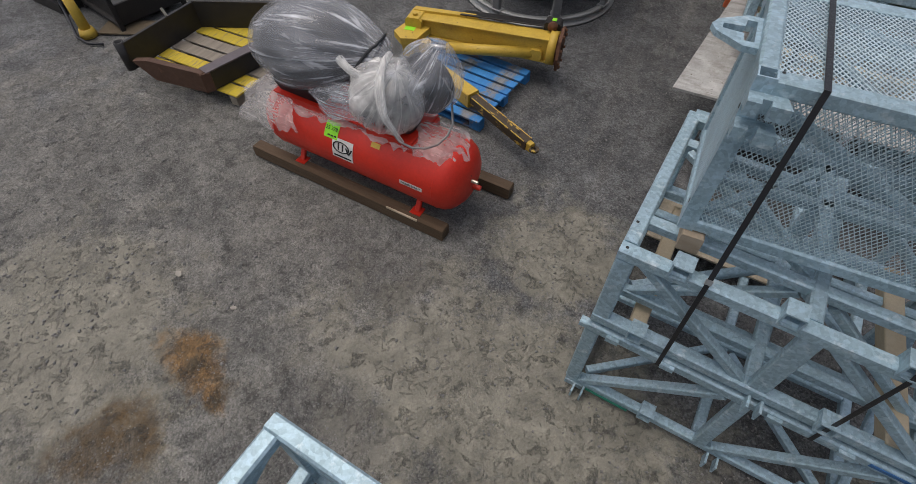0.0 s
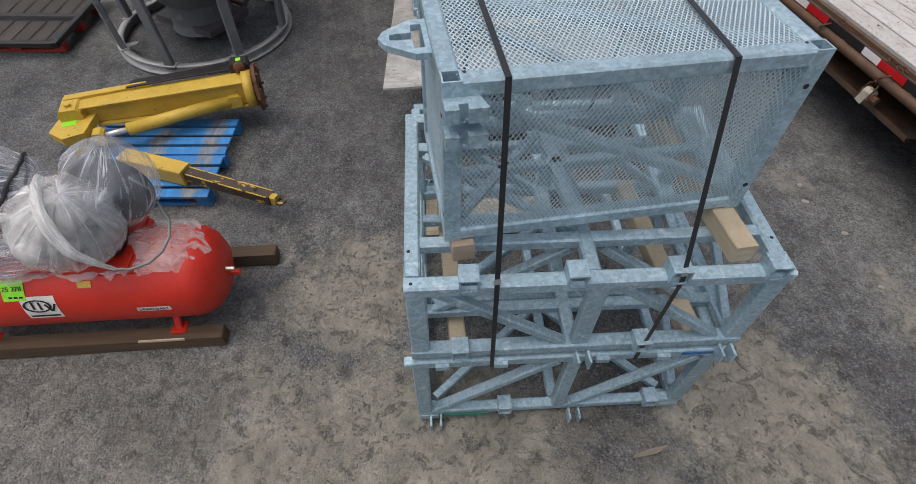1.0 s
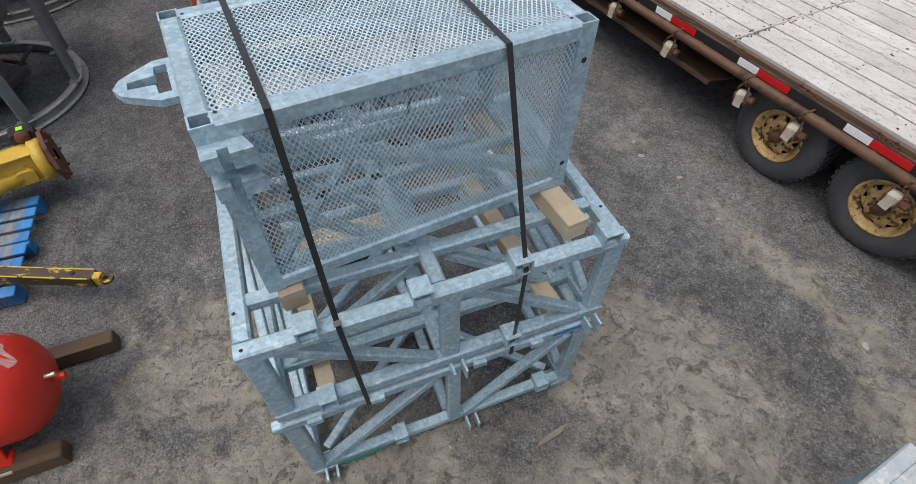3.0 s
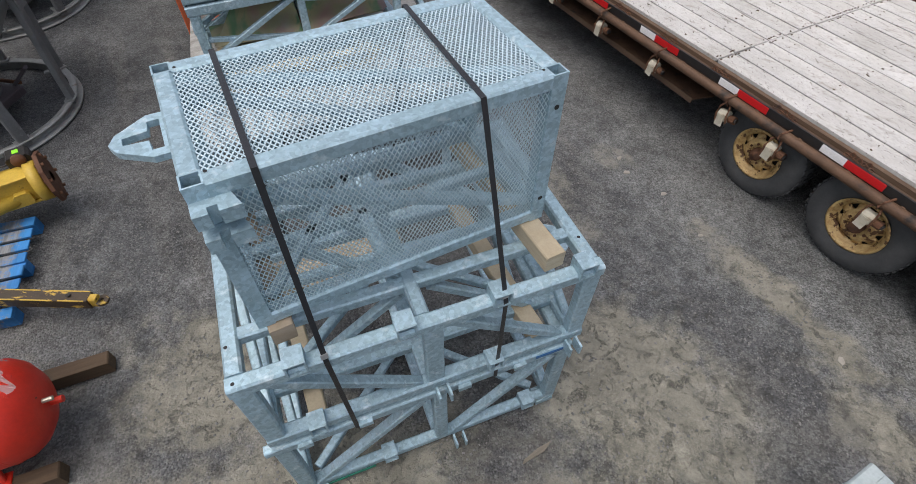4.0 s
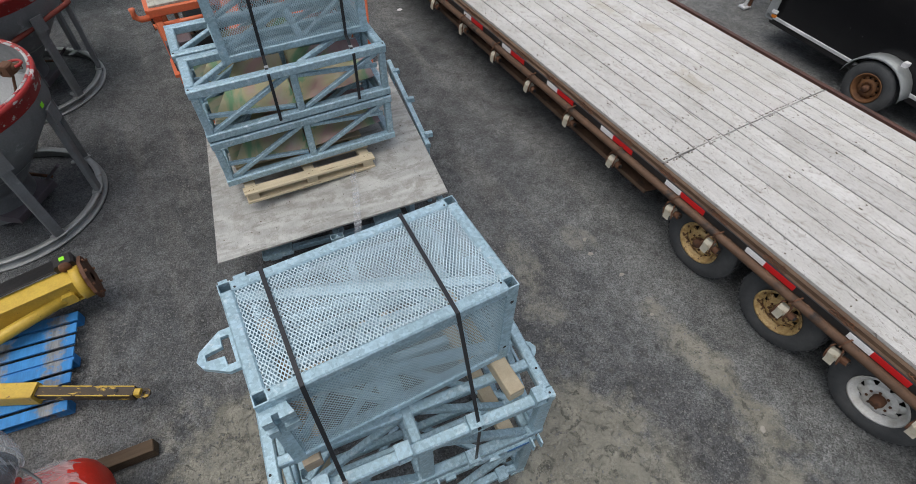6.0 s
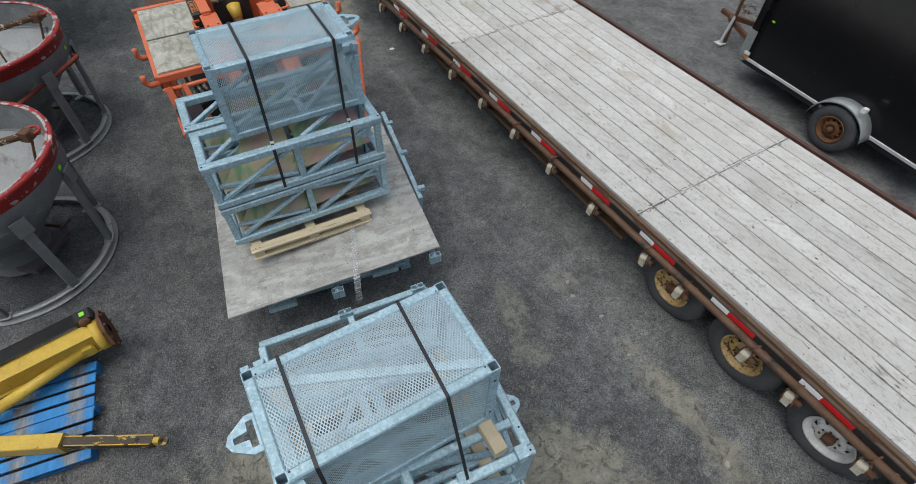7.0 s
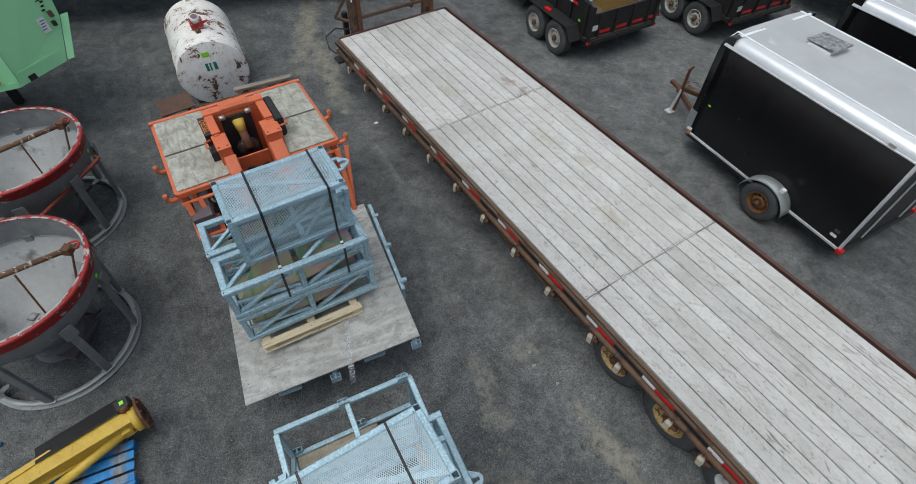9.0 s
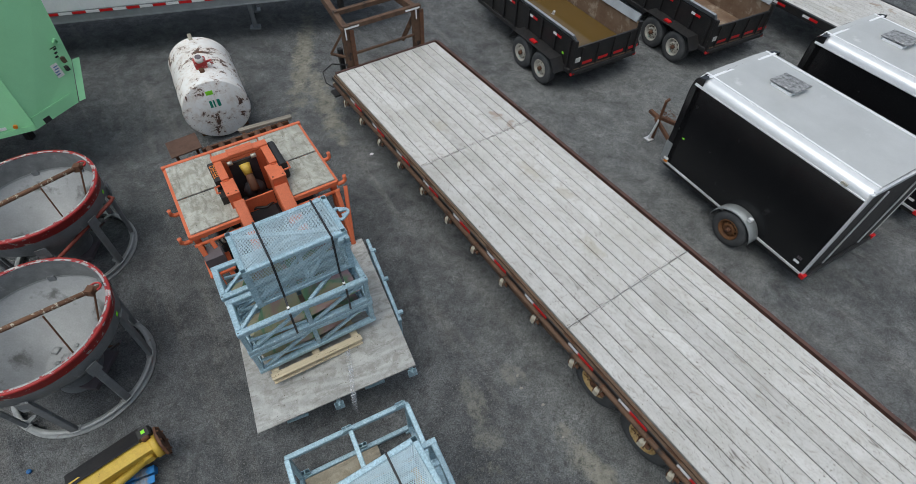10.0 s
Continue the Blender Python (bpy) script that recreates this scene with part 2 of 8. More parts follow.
class Graph:
    """Small helper round a node tree: noise, ranges, mixes and ragged patches in object space."""
    def __init__(self, name, rough):
        self.m = bpy.data.materials.new(name)
        self.m.use_nodes = True
        self.n, self.l = self.m.node_tree.nodes, self.m.node_tree.links
        self.b = self.n["Principled BSDF"]
        self.b.inputs["Roughness"].default_value = rough
        self.pos = self.n.new("ShaderNodeTexCoord").outputs["Object"]
        self.edge = None
    def mapped(self, turn, scale, at=(0, 0, 0)):
        mp = self.n.new("ShaderNodeMapping")
        mp.vector_type = "TEXTURE"
        mp.inputs["Location"].default_value, mp.inputs["Rotation"].default_value, mp.inputs["Scale"].default_value = at, (0, 0, radians(turn)), scale
        self.l.new(self.pos, mp.inputs["Vector"])
        return mp.outputs["Vector"]
    def tex(self, s, detail=6.0, rough=0.6, dist=0.0, vec=None):
        t = self.n.new("ShaderNodeTexNoise")
        t.inputs["Scale"].default_value, t.inputs["Detail"].default_value, t.inputs["Roughness"].default_value, t.inputs["Distortion"].default_value = s, detail, rough, dist
        self.l.new(vec or self.pos, t.inputs["Vector"])
        return t.outputs["Fac"]
    def wave(self, s, dist, vec):
        t = self.n.new("ShaderNodeTexWave")
        t.inputs["Scale"].default_value, t.inputs["Distortion"].default_value, t.inputs["Detail"].default_value, t.inputs["Detail Scale"].default_value = s, dist, 3, 0.8
        self.l.new(vec, t.inputs["Vector"])
        return t.outputs["Fac"]
    def rng(self, v, a, c, lo=0.0, hi=1.0):
        r = self.n.new("ShaderNodeMapRange")
        for k, x in zip(("From Min", "From Max", "To Min", "To Max"), (a, c, lo, hi)):
            r.inputs[k].default_value = x
        self.l.new(v, r.inputs["Value"])
        return r.outputs["Result"]
    def op(self, kind, a, c):
        o = self.n.new("ShaderNodeMath")
        o.operation = kind
        for i, v in enumerate((a, c)):
            if isinstance(v, (int, float)):
                o.inputs[i].default_value = v
            else:
                self.l.new(v, o.inputs[i])
        return o.outputs[0]
    def mix(self, fac, a, c, mode="MIX"):
        x = self.n.new("ShaderNodeMix")
        x.data_type, x.blend_type = "RGBA", mode
        ins = {s.name: s for s in x.inputs if s.type == "RGBA"}
        f = [s for s in x.inputs if s.name == "Factor" and s.type == "VALUE"][0]
        for s, v in ((f, fac), (ins["A"], a), (ins["B"], c)):
            if isinstance(v, (int, float)):
                s.default_value = v
            elif isinstance(v, tuple):
                s.default_value = (*v, 1)
            else:
                self.l.new(v, s)
        return [s for s in x.outputs if s.type == "RGBA"][0]
    def patch(self, x, y, rx, ry=None, turn=0.0, soft=0.5):
        """1 inside a ragged oval round (x, y), fading over its rim."""
        d = self.n.new("ShaderNodeVectorMath")
        d.operation = "LENGTH"
        self.l.new(self.mapped(turn, (rx, ry or rx, 1e3), (x, y, 0)), d.inputs[0])
        o = self.op("ADD", d.outputs["Value"], self.rng(self.edge, 0.3, 0.7, soft, -soft))
        return self.rng(o, 1.0 + soft * 0.45, 1.0 - soft * 0.45)
    def any(self, *fs):
        out = fs[0]
        for q in fs[1:]:
            out = self.op("MAXIMUM", out, q)
        return out
    def random(self):
        info = self.n.new("ShaderNodeObjectInfo")
        return info.outputs["Random"]
    def shifted(self, vec, r):
        c = self.n.new("ShaderNodeCombineXYZ")
        for k in "XYZ":
            self.l.new(r, c.inputs[k])
        a = self.n.new("ShaderNodeVectorMath")
        a.operation = "MULTIPLY_ADD"
        self.l.new(c.outputs[0], a.inputs[0])
        a.inputs[1].default_value = (37, 53, 71)
        self.l.new(vec, a.inputs[2])
        return a.outputs[0]
    def done(self, col, height, strength=0.4, distance=0.01):
        self.l.new(col, self.b.inputs["Base Color"])
        bp = self.n.new("ShaderNodeBump")
        bp.inputs["Strength"].default_value, bp.inputs["Distance"].default_value = strength, distance
        self.l.new(height, bp.inputs["Height"])
        self.l.new(bp.outputs["Normal"], self.b.inputs["Normal"])
        return self.m


def tank_paint():
    """White paint flaking off rust: ragged bare patches, fine specks and brown weeping stains below them."""
    g = Graph("flaking_white_paint", 0.5)
    ragged = g.tex(3.4, 10, 0.74, 0.5)
    specks = g.tex(15, 6, 0.7, 0.3)
    zone = g.tex(1.3, 3, 0.5, 0.3)
    weep = g.tex(5.0, 6, 0.65, 0.4, g.mapped(0, (1.0, 1.0, 3.2)))
    bare = g.any(g.rng(g.op("ADD", ragged, g.op("MULTIPLY", zone, 0.22)), 0.685, 0.700), g.op("MULTIPLY", g.rng(specks, 0.60, 0.63), g.rng(zone, 0.48, 0.56)))
    halo = g.rng(g.op("ADD", ragged, g.op("MULTIPLY", zone, 0.22)), 0.59, 0.67, 0.0, 0.40)
    col = g.mix(g.rng(weep, 0.45, 0.75, 0.0, 0.35), (0.80, 0.79, 0.77), (0.60, 0.50, 0.40))
    col = g.mix(halo, col, (0.52, 0.40, 0.30))
    col = g.mix(bare, col, g.mix(g.rng(specks, 0.4, 0.6), (0.06, 0.035, 0.028), (0.15, 0.07, 0.04)))
    return g.done(col, g.op("MULTIPLY", bare, -0.6), 0.5, 0.004)


TANKWHITE = tank_paint()
def deck_material():
    """Silvered softwood planks: long grain, brown-grey scuffs, small dark splinters, a few spilt stains."""
    g = Graph("weathered_deck_plank", 0.85)
    r = g.random()
    g.edge = g.tex(9, 6, 0.65)
    grain = g.tex(9, 6, 0.7, 0.3, g.shifted(g.mapped(0, (2.6, 0.16, 0.16)), r))
    broad = g.tex(1.6, 6, 0.65, 0.5, g.shifted(g.mapped(0, (1.0, 0.8, 1)), r))
    wide = g.tex(0.9, 5, 0.6, 0.6)
    scuff = g.tex(16, 7, 0.72, 0.4, g.mapped(12, (1.8, 0.9, 1)))
    fleck = g.tex(34, 4, 0.65, 0.3, g.shifted(g.mapped(0, (1.3, 0.8, 1)), r))
    fine = g.tex(160, 3, 0.7, 0, g.mapped(0, (3, 1, 1)))
    col = g.mix(g.rng(broad, 0.36, 0.64), (0.60, 0.59, 0.57), (0.50, 0.485, 0.46))
    col = g.mix(g.rng(wide, 0.46, 0.68, 0.0, 0.6), col, (0.44, 0.43, 0.395))
    col = g.mix(1.0, col, g.rng(grain, 0.3, 0.7, 0.91, 1.07), "MULTIPLY")
    col = g.mix(g.rng(scuff, 0.54, 0.66, 0.0, 0.7), col, (0.31, 0.275, 0.24))
    col = g.mix(g.rng(fleck, 0.64, 0.665, 0.0, 0.85), col, (0.125, 0.105, 0.09))
    col = g.mix(1.0, col, g.rng(fine, 0.25, 0.75, 0.80, 1.16), "MULTIPLY")
    split = g.op("ABSOLUTE", g.op("SUBTRACT", g.tex(5.5, 3, 0.55, 0.5, g.shifted(g.mapped(0, (7.5, 0.42, 1)), r)), 0.5), 0)
    where = g.rng(g.tex(2.2, 4, 0.6, 0.4, g.shifted(g.mapped(0, (1.6, 0.5, 1)), r)), 0.56, 0.63)
    split = g.op("MULTIPLY", g.rng(split, 0.012, 0.003), where)
    col = g.mix(g.op("MULTIPLY", split, 0.8), col, (0.09, 0.075, 0.062))
    nick = g.tex(34, 4, 0.6, 0.6, g.shifted(g.mapped(-35, (2.2, 0.5, 1)), r))
    col = g.mix(g.rng(nick, 0.64, 0.665, 0.0, 0.85), col, (0.15, 0.13, 0.11))
    col = g.mix(1.0, col, g.rng(r, 0, 1, 0.90, 1.06), "MULTIPLY")
    spill = g.any(g.patch(2.95, 2.07, 0.16, 0.08, 20, 0.9), g.patch(3.36, 2.12, 0.14, 0.06, -30, 0.9))
    tan = g.any(g.patch(5.4, 1.75, 0.15, 0.1, 20, 1.0), g.patch(4.6, 1.6, 0.25, 0.12, 0, 1.0), g.patch(2.6, 0.9, 0.2, 0.12, 10, 1.0), g.patch(6.6, 1.3, 0.2, 0.1, 0, 1.0))
    col = g.mix(g.op("MULTIPLY", tan, 0.4), col, (0.34, 0.29, 0.20))
    col = g.mix(g.op("MULTIPLY", spill, 0.5), col, (0.22, 0.12, 0.055))
    return g.done(col, g.op("ADD", grain, g.op("MULTIPLY", fleck, -0.6)), 0.4, 0.008)


def ply_material(name, pale, dark, stain, turn, step):
    """Weathered plywood: rotary-cut figure in wavy bands, worn patches, grey-brown stains."""
    g = Graph(name, 0.82)
    r = g.random()
    v = g.shifted(g.mapped(turn, (1.0, 3.2, 1)), r)
    figure = g.op("SINE", g.op("MULTIPLY", g.tex(step, 3.5, 0.55, 0.6, v), 120.0), 0.0)
    broad = g.tex(1.6, 6, 0.65, 0.5)
    mottled = g.tex(6.5, 7, 0.7, 0.3)
    fine = g.tex(90, 4, 0.7, 0, g.mapped(turn, (3, 1, 1)))
    specks = g.tex(30, 3, 0.6)
    col = g.mix(g.rng(broad, 0.38, 0.64), pale, dark)
    col = g.mix(1.0, col, g.rng(figure, -1, 1, 0.86, 1.06), "MULTIPLY")
    col = g.mix(g.rng(mottled, 0.48, 0.62, 0.0, 0.75), col, stain)
    streaks = g.tex(7, 7, 0.72, 0.3, g.shifted(g.mapped(turn, (0.5, 2.4, 1)), r))
    col = g.mix(g.rng(streaks, 0.53, 0.64, 0.0, 0.65), col, tuple(c * 0.8 for c in stain))
    col = g.mix(g.rng(specks, 0.67, 0.70, 0.0, 0.8), col, tuple(c * 0.35 for c in stain))
    col = g.mix(1.0, col, g.rng(fine, 0.25, 0.75, 0.85, 1.14), "MULTIPLY")
    return g.done(col, g.op("ADD", fine, g.op("MULTIPLY", figure, 0.2)), 0.22, 0.006)


def blue_wood():
    """Blue paint on rough boards, rubbed off to grey wood in two bands where loads have stood, and along the edges."""
    g = Graph("blue_painted_timber", 0.65)
    g.edge = g.tex(14, 6, 0.7, 0.3)
    r = g.random()
    grain = g.tex(8, 6, 0.7, 0.3, g.shifted(g.mapped(0, (0.3, 3.0, 3.0)), r))
    broad = g.tex(2.5, 5, 0.6, 0.4, g.shifted(g.pos, r))
    chips = g.tex(11, 7, 0.72, 0.4, g.shifted(g.mapped(0, (1.6, 0.8, 1)), r))
    col = g.mix(g.rng(broad, 0.36, 0.64), (0.035, 0.235, 0.56), (0.022, 0.165, 0.43))
    wood = g.mix(g.rng(grain, 0.35, 0.65), (0.155, 0.150, 0.130), (0.27, 0.26, 0.23))
    bands = g.any(g.patch(1.06, 0.5, 0.07, 0.80, 0, 0.8), g.patch(0.60, 0.5, 0.075, 0.80, 0, 0.8), g.patch(0.16, 0.5, 0.07, 0.80, 0, 0.8))
    worn = g.any(g.op("MULTIPLY", bands, g.rng(chips, 0.36, 0.48)), g.rng(chips, 0.655, 0.675))
    col = g.mix(g.op("MULTIPLY", worn, 0.9), col, wood)
    col = g.mix(1.0, col, g.rng(grain, 0.3, 0.7, 0.80, 1.15), "MULTIPLY")
    return g.done(col, g.op("ADD", grain, g.op("MULTIPLY", worn, -0.5)), 0.3, 0.006)


def passivated_zinc():
    """Yellow-passivated sheet: broad oily bands that drift from rose-brown through olive to green."""
    g = Graph("passivated_zinc_sheet", 0.34)
    g.b.inputs["Metallic"].default_value = 0.55
    drift = g.tex(1.5, 4, 0.55, 1.2, g.mapped(25, (1.4, 0.7, 1)))
    haze = g.tex(5, 6, 0.65, 0.4)
    col = g.mix(g.rng(drift, 0.38, 0.47), (0.34, 0.215, 0.185), (0.31, 0.29, 0.17))
    col = g.mix(g.rng(drift, 0.50, 0.55), col, (0.13, 0.24, 0.13))
    col = g.mix(g.rng(drift, 0.57, 0.63), col, (0.30, 0.20, 0.21))
    col = g.mix(g.rng(haze, 0.45, 0.7, 0.0, 0.5), col, (0.36, 0.34, 0.30))
    return g.done(col, haze, 0.05, 0.004)


DECKWOOD = deck_material()
BLUEWOOD = blue_wood()
ZINCSHEET = passivated_zinc()
PLY = ply_material("worn_plywood", (0.43, 0.43, 0.41), (0.33, 0.33, 0.315), (0.235, 0.225, 0.20), 90, 0.8)
TANPLY = ply_material("tan_plywood", (0.40, 0.355, 0.27), (0.33, 0.285, 0.21), (0.24, 0.20, 0.14), 90, 0.8)
PLY2 = ply_material("grey_plywood", (0.45, 0.445, 0.39), (0.35, 0.345, 0.295), (0.225, 0.21, 0.165), 0, 0.9)

LEAFMUD = material("dry_mud", (0.10, 0.075, 0.045), 0.95, 0, (0.14, 0.11, 0.07), 0.8, 6, 50, 0.3)


def film_material(name, tint, veil, crease_glint, low=0.55, high=1.7):
    """Thin crumpled polythene: mostly clear, highlights painted as white streaks along its creases, with sharp gloss.
    """
    m = bpy.data.materials.new(name)
    m.use_nodes = True
    n, l = m.node_tree.nodes, m.node_tree.links
    b = n["Principled BSDF"]
    b.inputs["Base Color"].default_value = (*tint, 1)
    b.inputs["Roughness"].default_value = 0.22
    pos = n.new("ShaderNodeTexCoord")
    warp = n.new("ShaderNodeTexNoise")
    warp.inputs["Scale"].default_value, warp.inputs["Detail"].default_value = 3.0, 3
    l.new(pos.outputs["Object"], warp.inputs["Vector"])
    mv = n.new("ShaderNodeVectorMath")
    mv.operation = "MULTIPLY_ADD"
    l.new(warp.outputs["Color"], mv.inputs[0])
    mv.inputs[1].default_value = (0.03, 0.03, 0.03)
    l.new(pos.outputs["Object"], mv.inputs[2])
    lines = []
    for scale, stretch, turn, lo, hi in ((8.0, (0.14, 6.0, 6.0), 0.0, 0.53, 0.68), (2.6, (0.8, 5.0, 4.0), 0.35, 0.56, 0.70), (14.0, (0.8, 2.2, 1.6), 0.2, 0.58, 0.74)):
        mp = n.new("ShaderNodeMapping")
        mp.inputs["Scale"].default_value, mp.inputs["Rotation"].default_value = stretch, (turn * 0.6, turn, turn * 0.8)
        l.new(mv.outputs[0], mp.inputs["Vector"])
        v = n.new("ShaderNodeTexNoise")
        v.inputs["Scale"].default_value, v.inputs["Detail"].default_value, v.inputs["Roughness"].default_value = scale, 2.2 if scale < 10 else 5, 0.62
        l.new(mp.outputs["Vector"], v.inputs["Vector"])
        r = n.new("ShaderNodeMapRange")
        r.inputs["From Min"].default_value, r.inputs["From Max"].default_value = lo, hi
        l.new(v.outputs["Fac"], r.inputs["Value"])
        lines.append(r.outputs["Result"])
    def math_(kind, a, c):
        o = n.new("ShaderNodeMath")
        o.operation = kind
        for i, x in enumerate((a, c)):
            if isinstance(x, (int, float)):
                o.inputs[i].default_value = x
            else:
                l.new(x, o.inputs[i])
        return o.outputs[0]
    # white streaks: highlights on the creases, put into the alpha
    crease_glints = math_("ADD", math_("MULTIPLY", lines[0], 0.9), math_("ADD", math_("MULTIPLY", lines[1], 0.55), math_("MULTIPLY", lines[2], 0.3)))
    haze = n.new("ShaderNodeMapRange")
    haze.inputs["From Min"].default_value, haze.inputs["From Max"].default_value = 0.42, 0.66
    haze.inputs["To Min"].default_value, haze.inputs["To Max"].default_value = veil * low, veil * high
    l.new(warp.outputs["Fac"], haze.inputs["Value"])
    alpha = math_("MINIMUM", math_("ADD", haze.outputs["Result"], math_("MULTIPLY", crease_glints, crease_glint)), 0.93)
    l.new(alpha, b.inputs["Alpha"])
    bp = n.new("ShaderNodeBump")
    bp.inputs["Strength"].default_value, bp.inputs["Distance"].default_value = 0.6, 0.012
    l.new(crease_glints, bp.inputs["Height"])
    l.new(bp.outputs["Normal"], b.inputs["Normal"])
    return m


def fold_film(name, tint, veil, crease_glint):
    """Thin polythene with highlights painted as white streaks along the folds of the bag, by its own map of angle and
    length.
    """
    g = Graph(name, 0.2)
    g.pos = g.n.new("ShaderNodeTexCoord").outputs["UV"]
    g.b.inputs["Base Color"].default_value = (*tint, 1)
    long_ = g.tex(1.0, 4, 0.6, 0.35, g.mapped(0, (0.020, 0.42, 1)))
    fine = g.tex(1.0, 3, 0.6, 0.5, g.mapped(4, (0.009, 0.25, 1)))
    slant = g.tex(1.0, 3, 0.6, 0.6, g.mapped(14, (0.030, 0.30, 1)))
    broad = g.tex(5.0, 4, 0.6, 0.5)
    # highlights along the folds, laid in as white streaks of alpha
    lines = g.op("ADD", g.op("MULTIPLY", g.rng(long_, 0.55, 0.72), 0.9), g.op("ADD", g.op("MULTIPLY", g.rng(fine, 0.58, 0.75), 0.5), g.op("MULTIPLY", g.rng(slant, 0.60, 0.74), 0.5)))
    alpha = g.op("MINIMUM", g.op("ADD", g.rng(broad, 0.35, 0.68, veil * 0.6, veil * 1.5), g.op("MULTIPLY", g.op("MULTIPLY", lines, g.rng(broad, 0.35, 0.65, 0.5, 1.3)), crease_glint)), 0.92)
    g.l.new(alpha, g.b.inputs["Alpha"])
    bp = g.n.new("ShaderNodeBump")
    bp.inputs["Strength"].default_value, bp.inputs["Distance"].default_value = 0.5, 0.01
    g.l.new(lines, bp.inputs["Height"])
    g.l.new(bp.outputs["Normal"], g.b.inputs["Normal"])
    return g.m


BAGFILM = fold_film("clear_bag_film", (0.72, 0.75, 0.80), 0.22, 0.85)
BAGMILKY = fold_film("milky_bag_film", (0.86, 0.86, 0.84), 0.46, 0.65)
FILM = film_material("clear_polythene", (0.72, 0.75, 0.80), 0.16, 0.40)
FILMMILKY = film_material("milky_polythene", (0.86, 0.85, 0.83), 0.44, 0.34)
FILMDRAPE = film_material("pale_polythene", (0.84, 0.80, 0.78), 0.33, 0.16, 0.85, 1.2)


def water_material():
    m = bpy.data.materials.new("muddy_water")
    m.use_nodes = True
    b = m.node_tree.nodes["Principled BSDF"]
    b.inputs["Base Color"].default_value = (0.11, 0.068, 0.020, 1)
    b.inputs["Roughness"].default_value = 0.06
    return m


WATER = water_material()


def ground_material():
    """Dark gravel with dry mud trodden into it, dust drawn out along the wheel tracks, crumbs, a few rust stains."""
    g = Graph("gravel_yard", 0.93)
    g.edge = g.tex(2.6, 9.0, 0.68)
    big = g.tex(0.42, 5.0, 0.55, 0.6)
    mid = g.tex(1.7, 8.0, 0.66, 0.4)
    tracks = g.tex(1.0, 6.0, 0.62, 0.5, g.mapped(-52, (2.9, 0.38, 1)))
    clods = g.tex(11, 6.0, 0.72, 0.3)
    grain = g.tex(46, 5.0, 0.78)
    lumps = g.tex(13, 6.0, 0.66, 1.0)
    stones = g.n.new("ShaderNodeTexVoronoi")
    stones.inputs["Scale"].default_value = 85
    g.l.new(g.pos, stones.inputs["Vector"])
    sep = g.n.new("ShaderNodeSeparateColor")
    g.l.new(stones.outputs["Color"], sep.inputs["Color"])
    col = g.mix(g.rng(mid, 0.36, 0.66), (0.072, 0.076, 0.078), (0.146, 0.151, 0.153))
    col = g.mix(g.rng(big, 0.47, 0.62, 0.0, 0.6), col, (0.160, 0.163, 0.160))
    col = g.mix(g.rng(tracks, 0.54, 0.70, 0.0, 0.6), col, (0.205, 0.200, 0.188))
    yard = g.any(g.patch(3.2, 9.8, 4.2, 3.0, -52, 0.4), g.patch(2.6, 4.6, 2.6, 1.0, -52, 0.5), g.patch(6.0, 12.5, 3.8, 3.2, 0, 0.4))
    col = g.mix(g.op("MULTIPLY", yard, g.rng(mid, 0.34, 0.62, 0.3, 0.85)), col, (0.178, 0.184, 0.178))
    dust = g.any(g.patch(-2.6, -0.8, 3.4, 2.5, 20, 0.5), g.patch(1.95, 2.15, 0.8, 0.7, -40, 0.7))
    col = g.mix(g.op("MULTIPLY", dust, g.rng(mid, 0.30, 0.62, 0.25, 0.80)), col, (0.188, 0.182, 0.160))
    mud = g.any(g.patch(-0.55, 1.15, 1.35, 0.75, 35, 0.55), g.patch(-1.35, 2.15, 0.5, 0.55, 0, 0.6), g.patch(1.45, 2.55, 0.8, 0.62, -50, 0.6), g.patch(-2.35, -1.3, 1.0, 0.75, 10, 0.6), g.patch(2.75, 3.35, 0.85, 0.14, -52, 0.8), g.patch(3.2, 2.4, 0.6, 0.22, -52, 0.8), g.patch(1.7, 1.3, 1.0, 0.8, 0, 0.6), g.patch(-3.2, 11.6, 1.6, 0.2, -62, 0.8), g.patch(-4.2, 13.4, 2.0, 0.22, -78, 0.8))
    # faint shade round the hoppers, put into the ground colour
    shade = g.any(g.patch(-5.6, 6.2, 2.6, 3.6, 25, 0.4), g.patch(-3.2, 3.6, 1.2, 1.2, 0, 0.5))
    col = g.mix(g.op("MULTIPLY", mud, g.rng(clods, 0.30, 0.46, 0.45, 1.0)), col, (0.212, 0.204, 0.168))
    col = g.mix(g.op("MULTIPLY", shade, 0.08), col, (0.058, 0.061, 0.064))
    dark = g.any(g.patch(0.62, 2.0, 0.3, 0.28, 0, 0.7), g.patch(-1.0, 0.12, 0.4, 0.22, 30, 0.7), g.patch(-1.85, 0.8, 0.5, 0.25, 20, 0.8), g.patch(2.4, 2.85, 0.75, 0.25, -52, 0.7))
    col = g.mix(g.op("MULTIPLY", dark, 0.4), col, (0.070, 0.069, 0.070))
    rust = g.any(g.patch(-1.78, -0.60, 0.30, 0.15, 18, 0.9), g.patch(-1.45, -0.53, 0.12, 0.06, 10, 0.9))
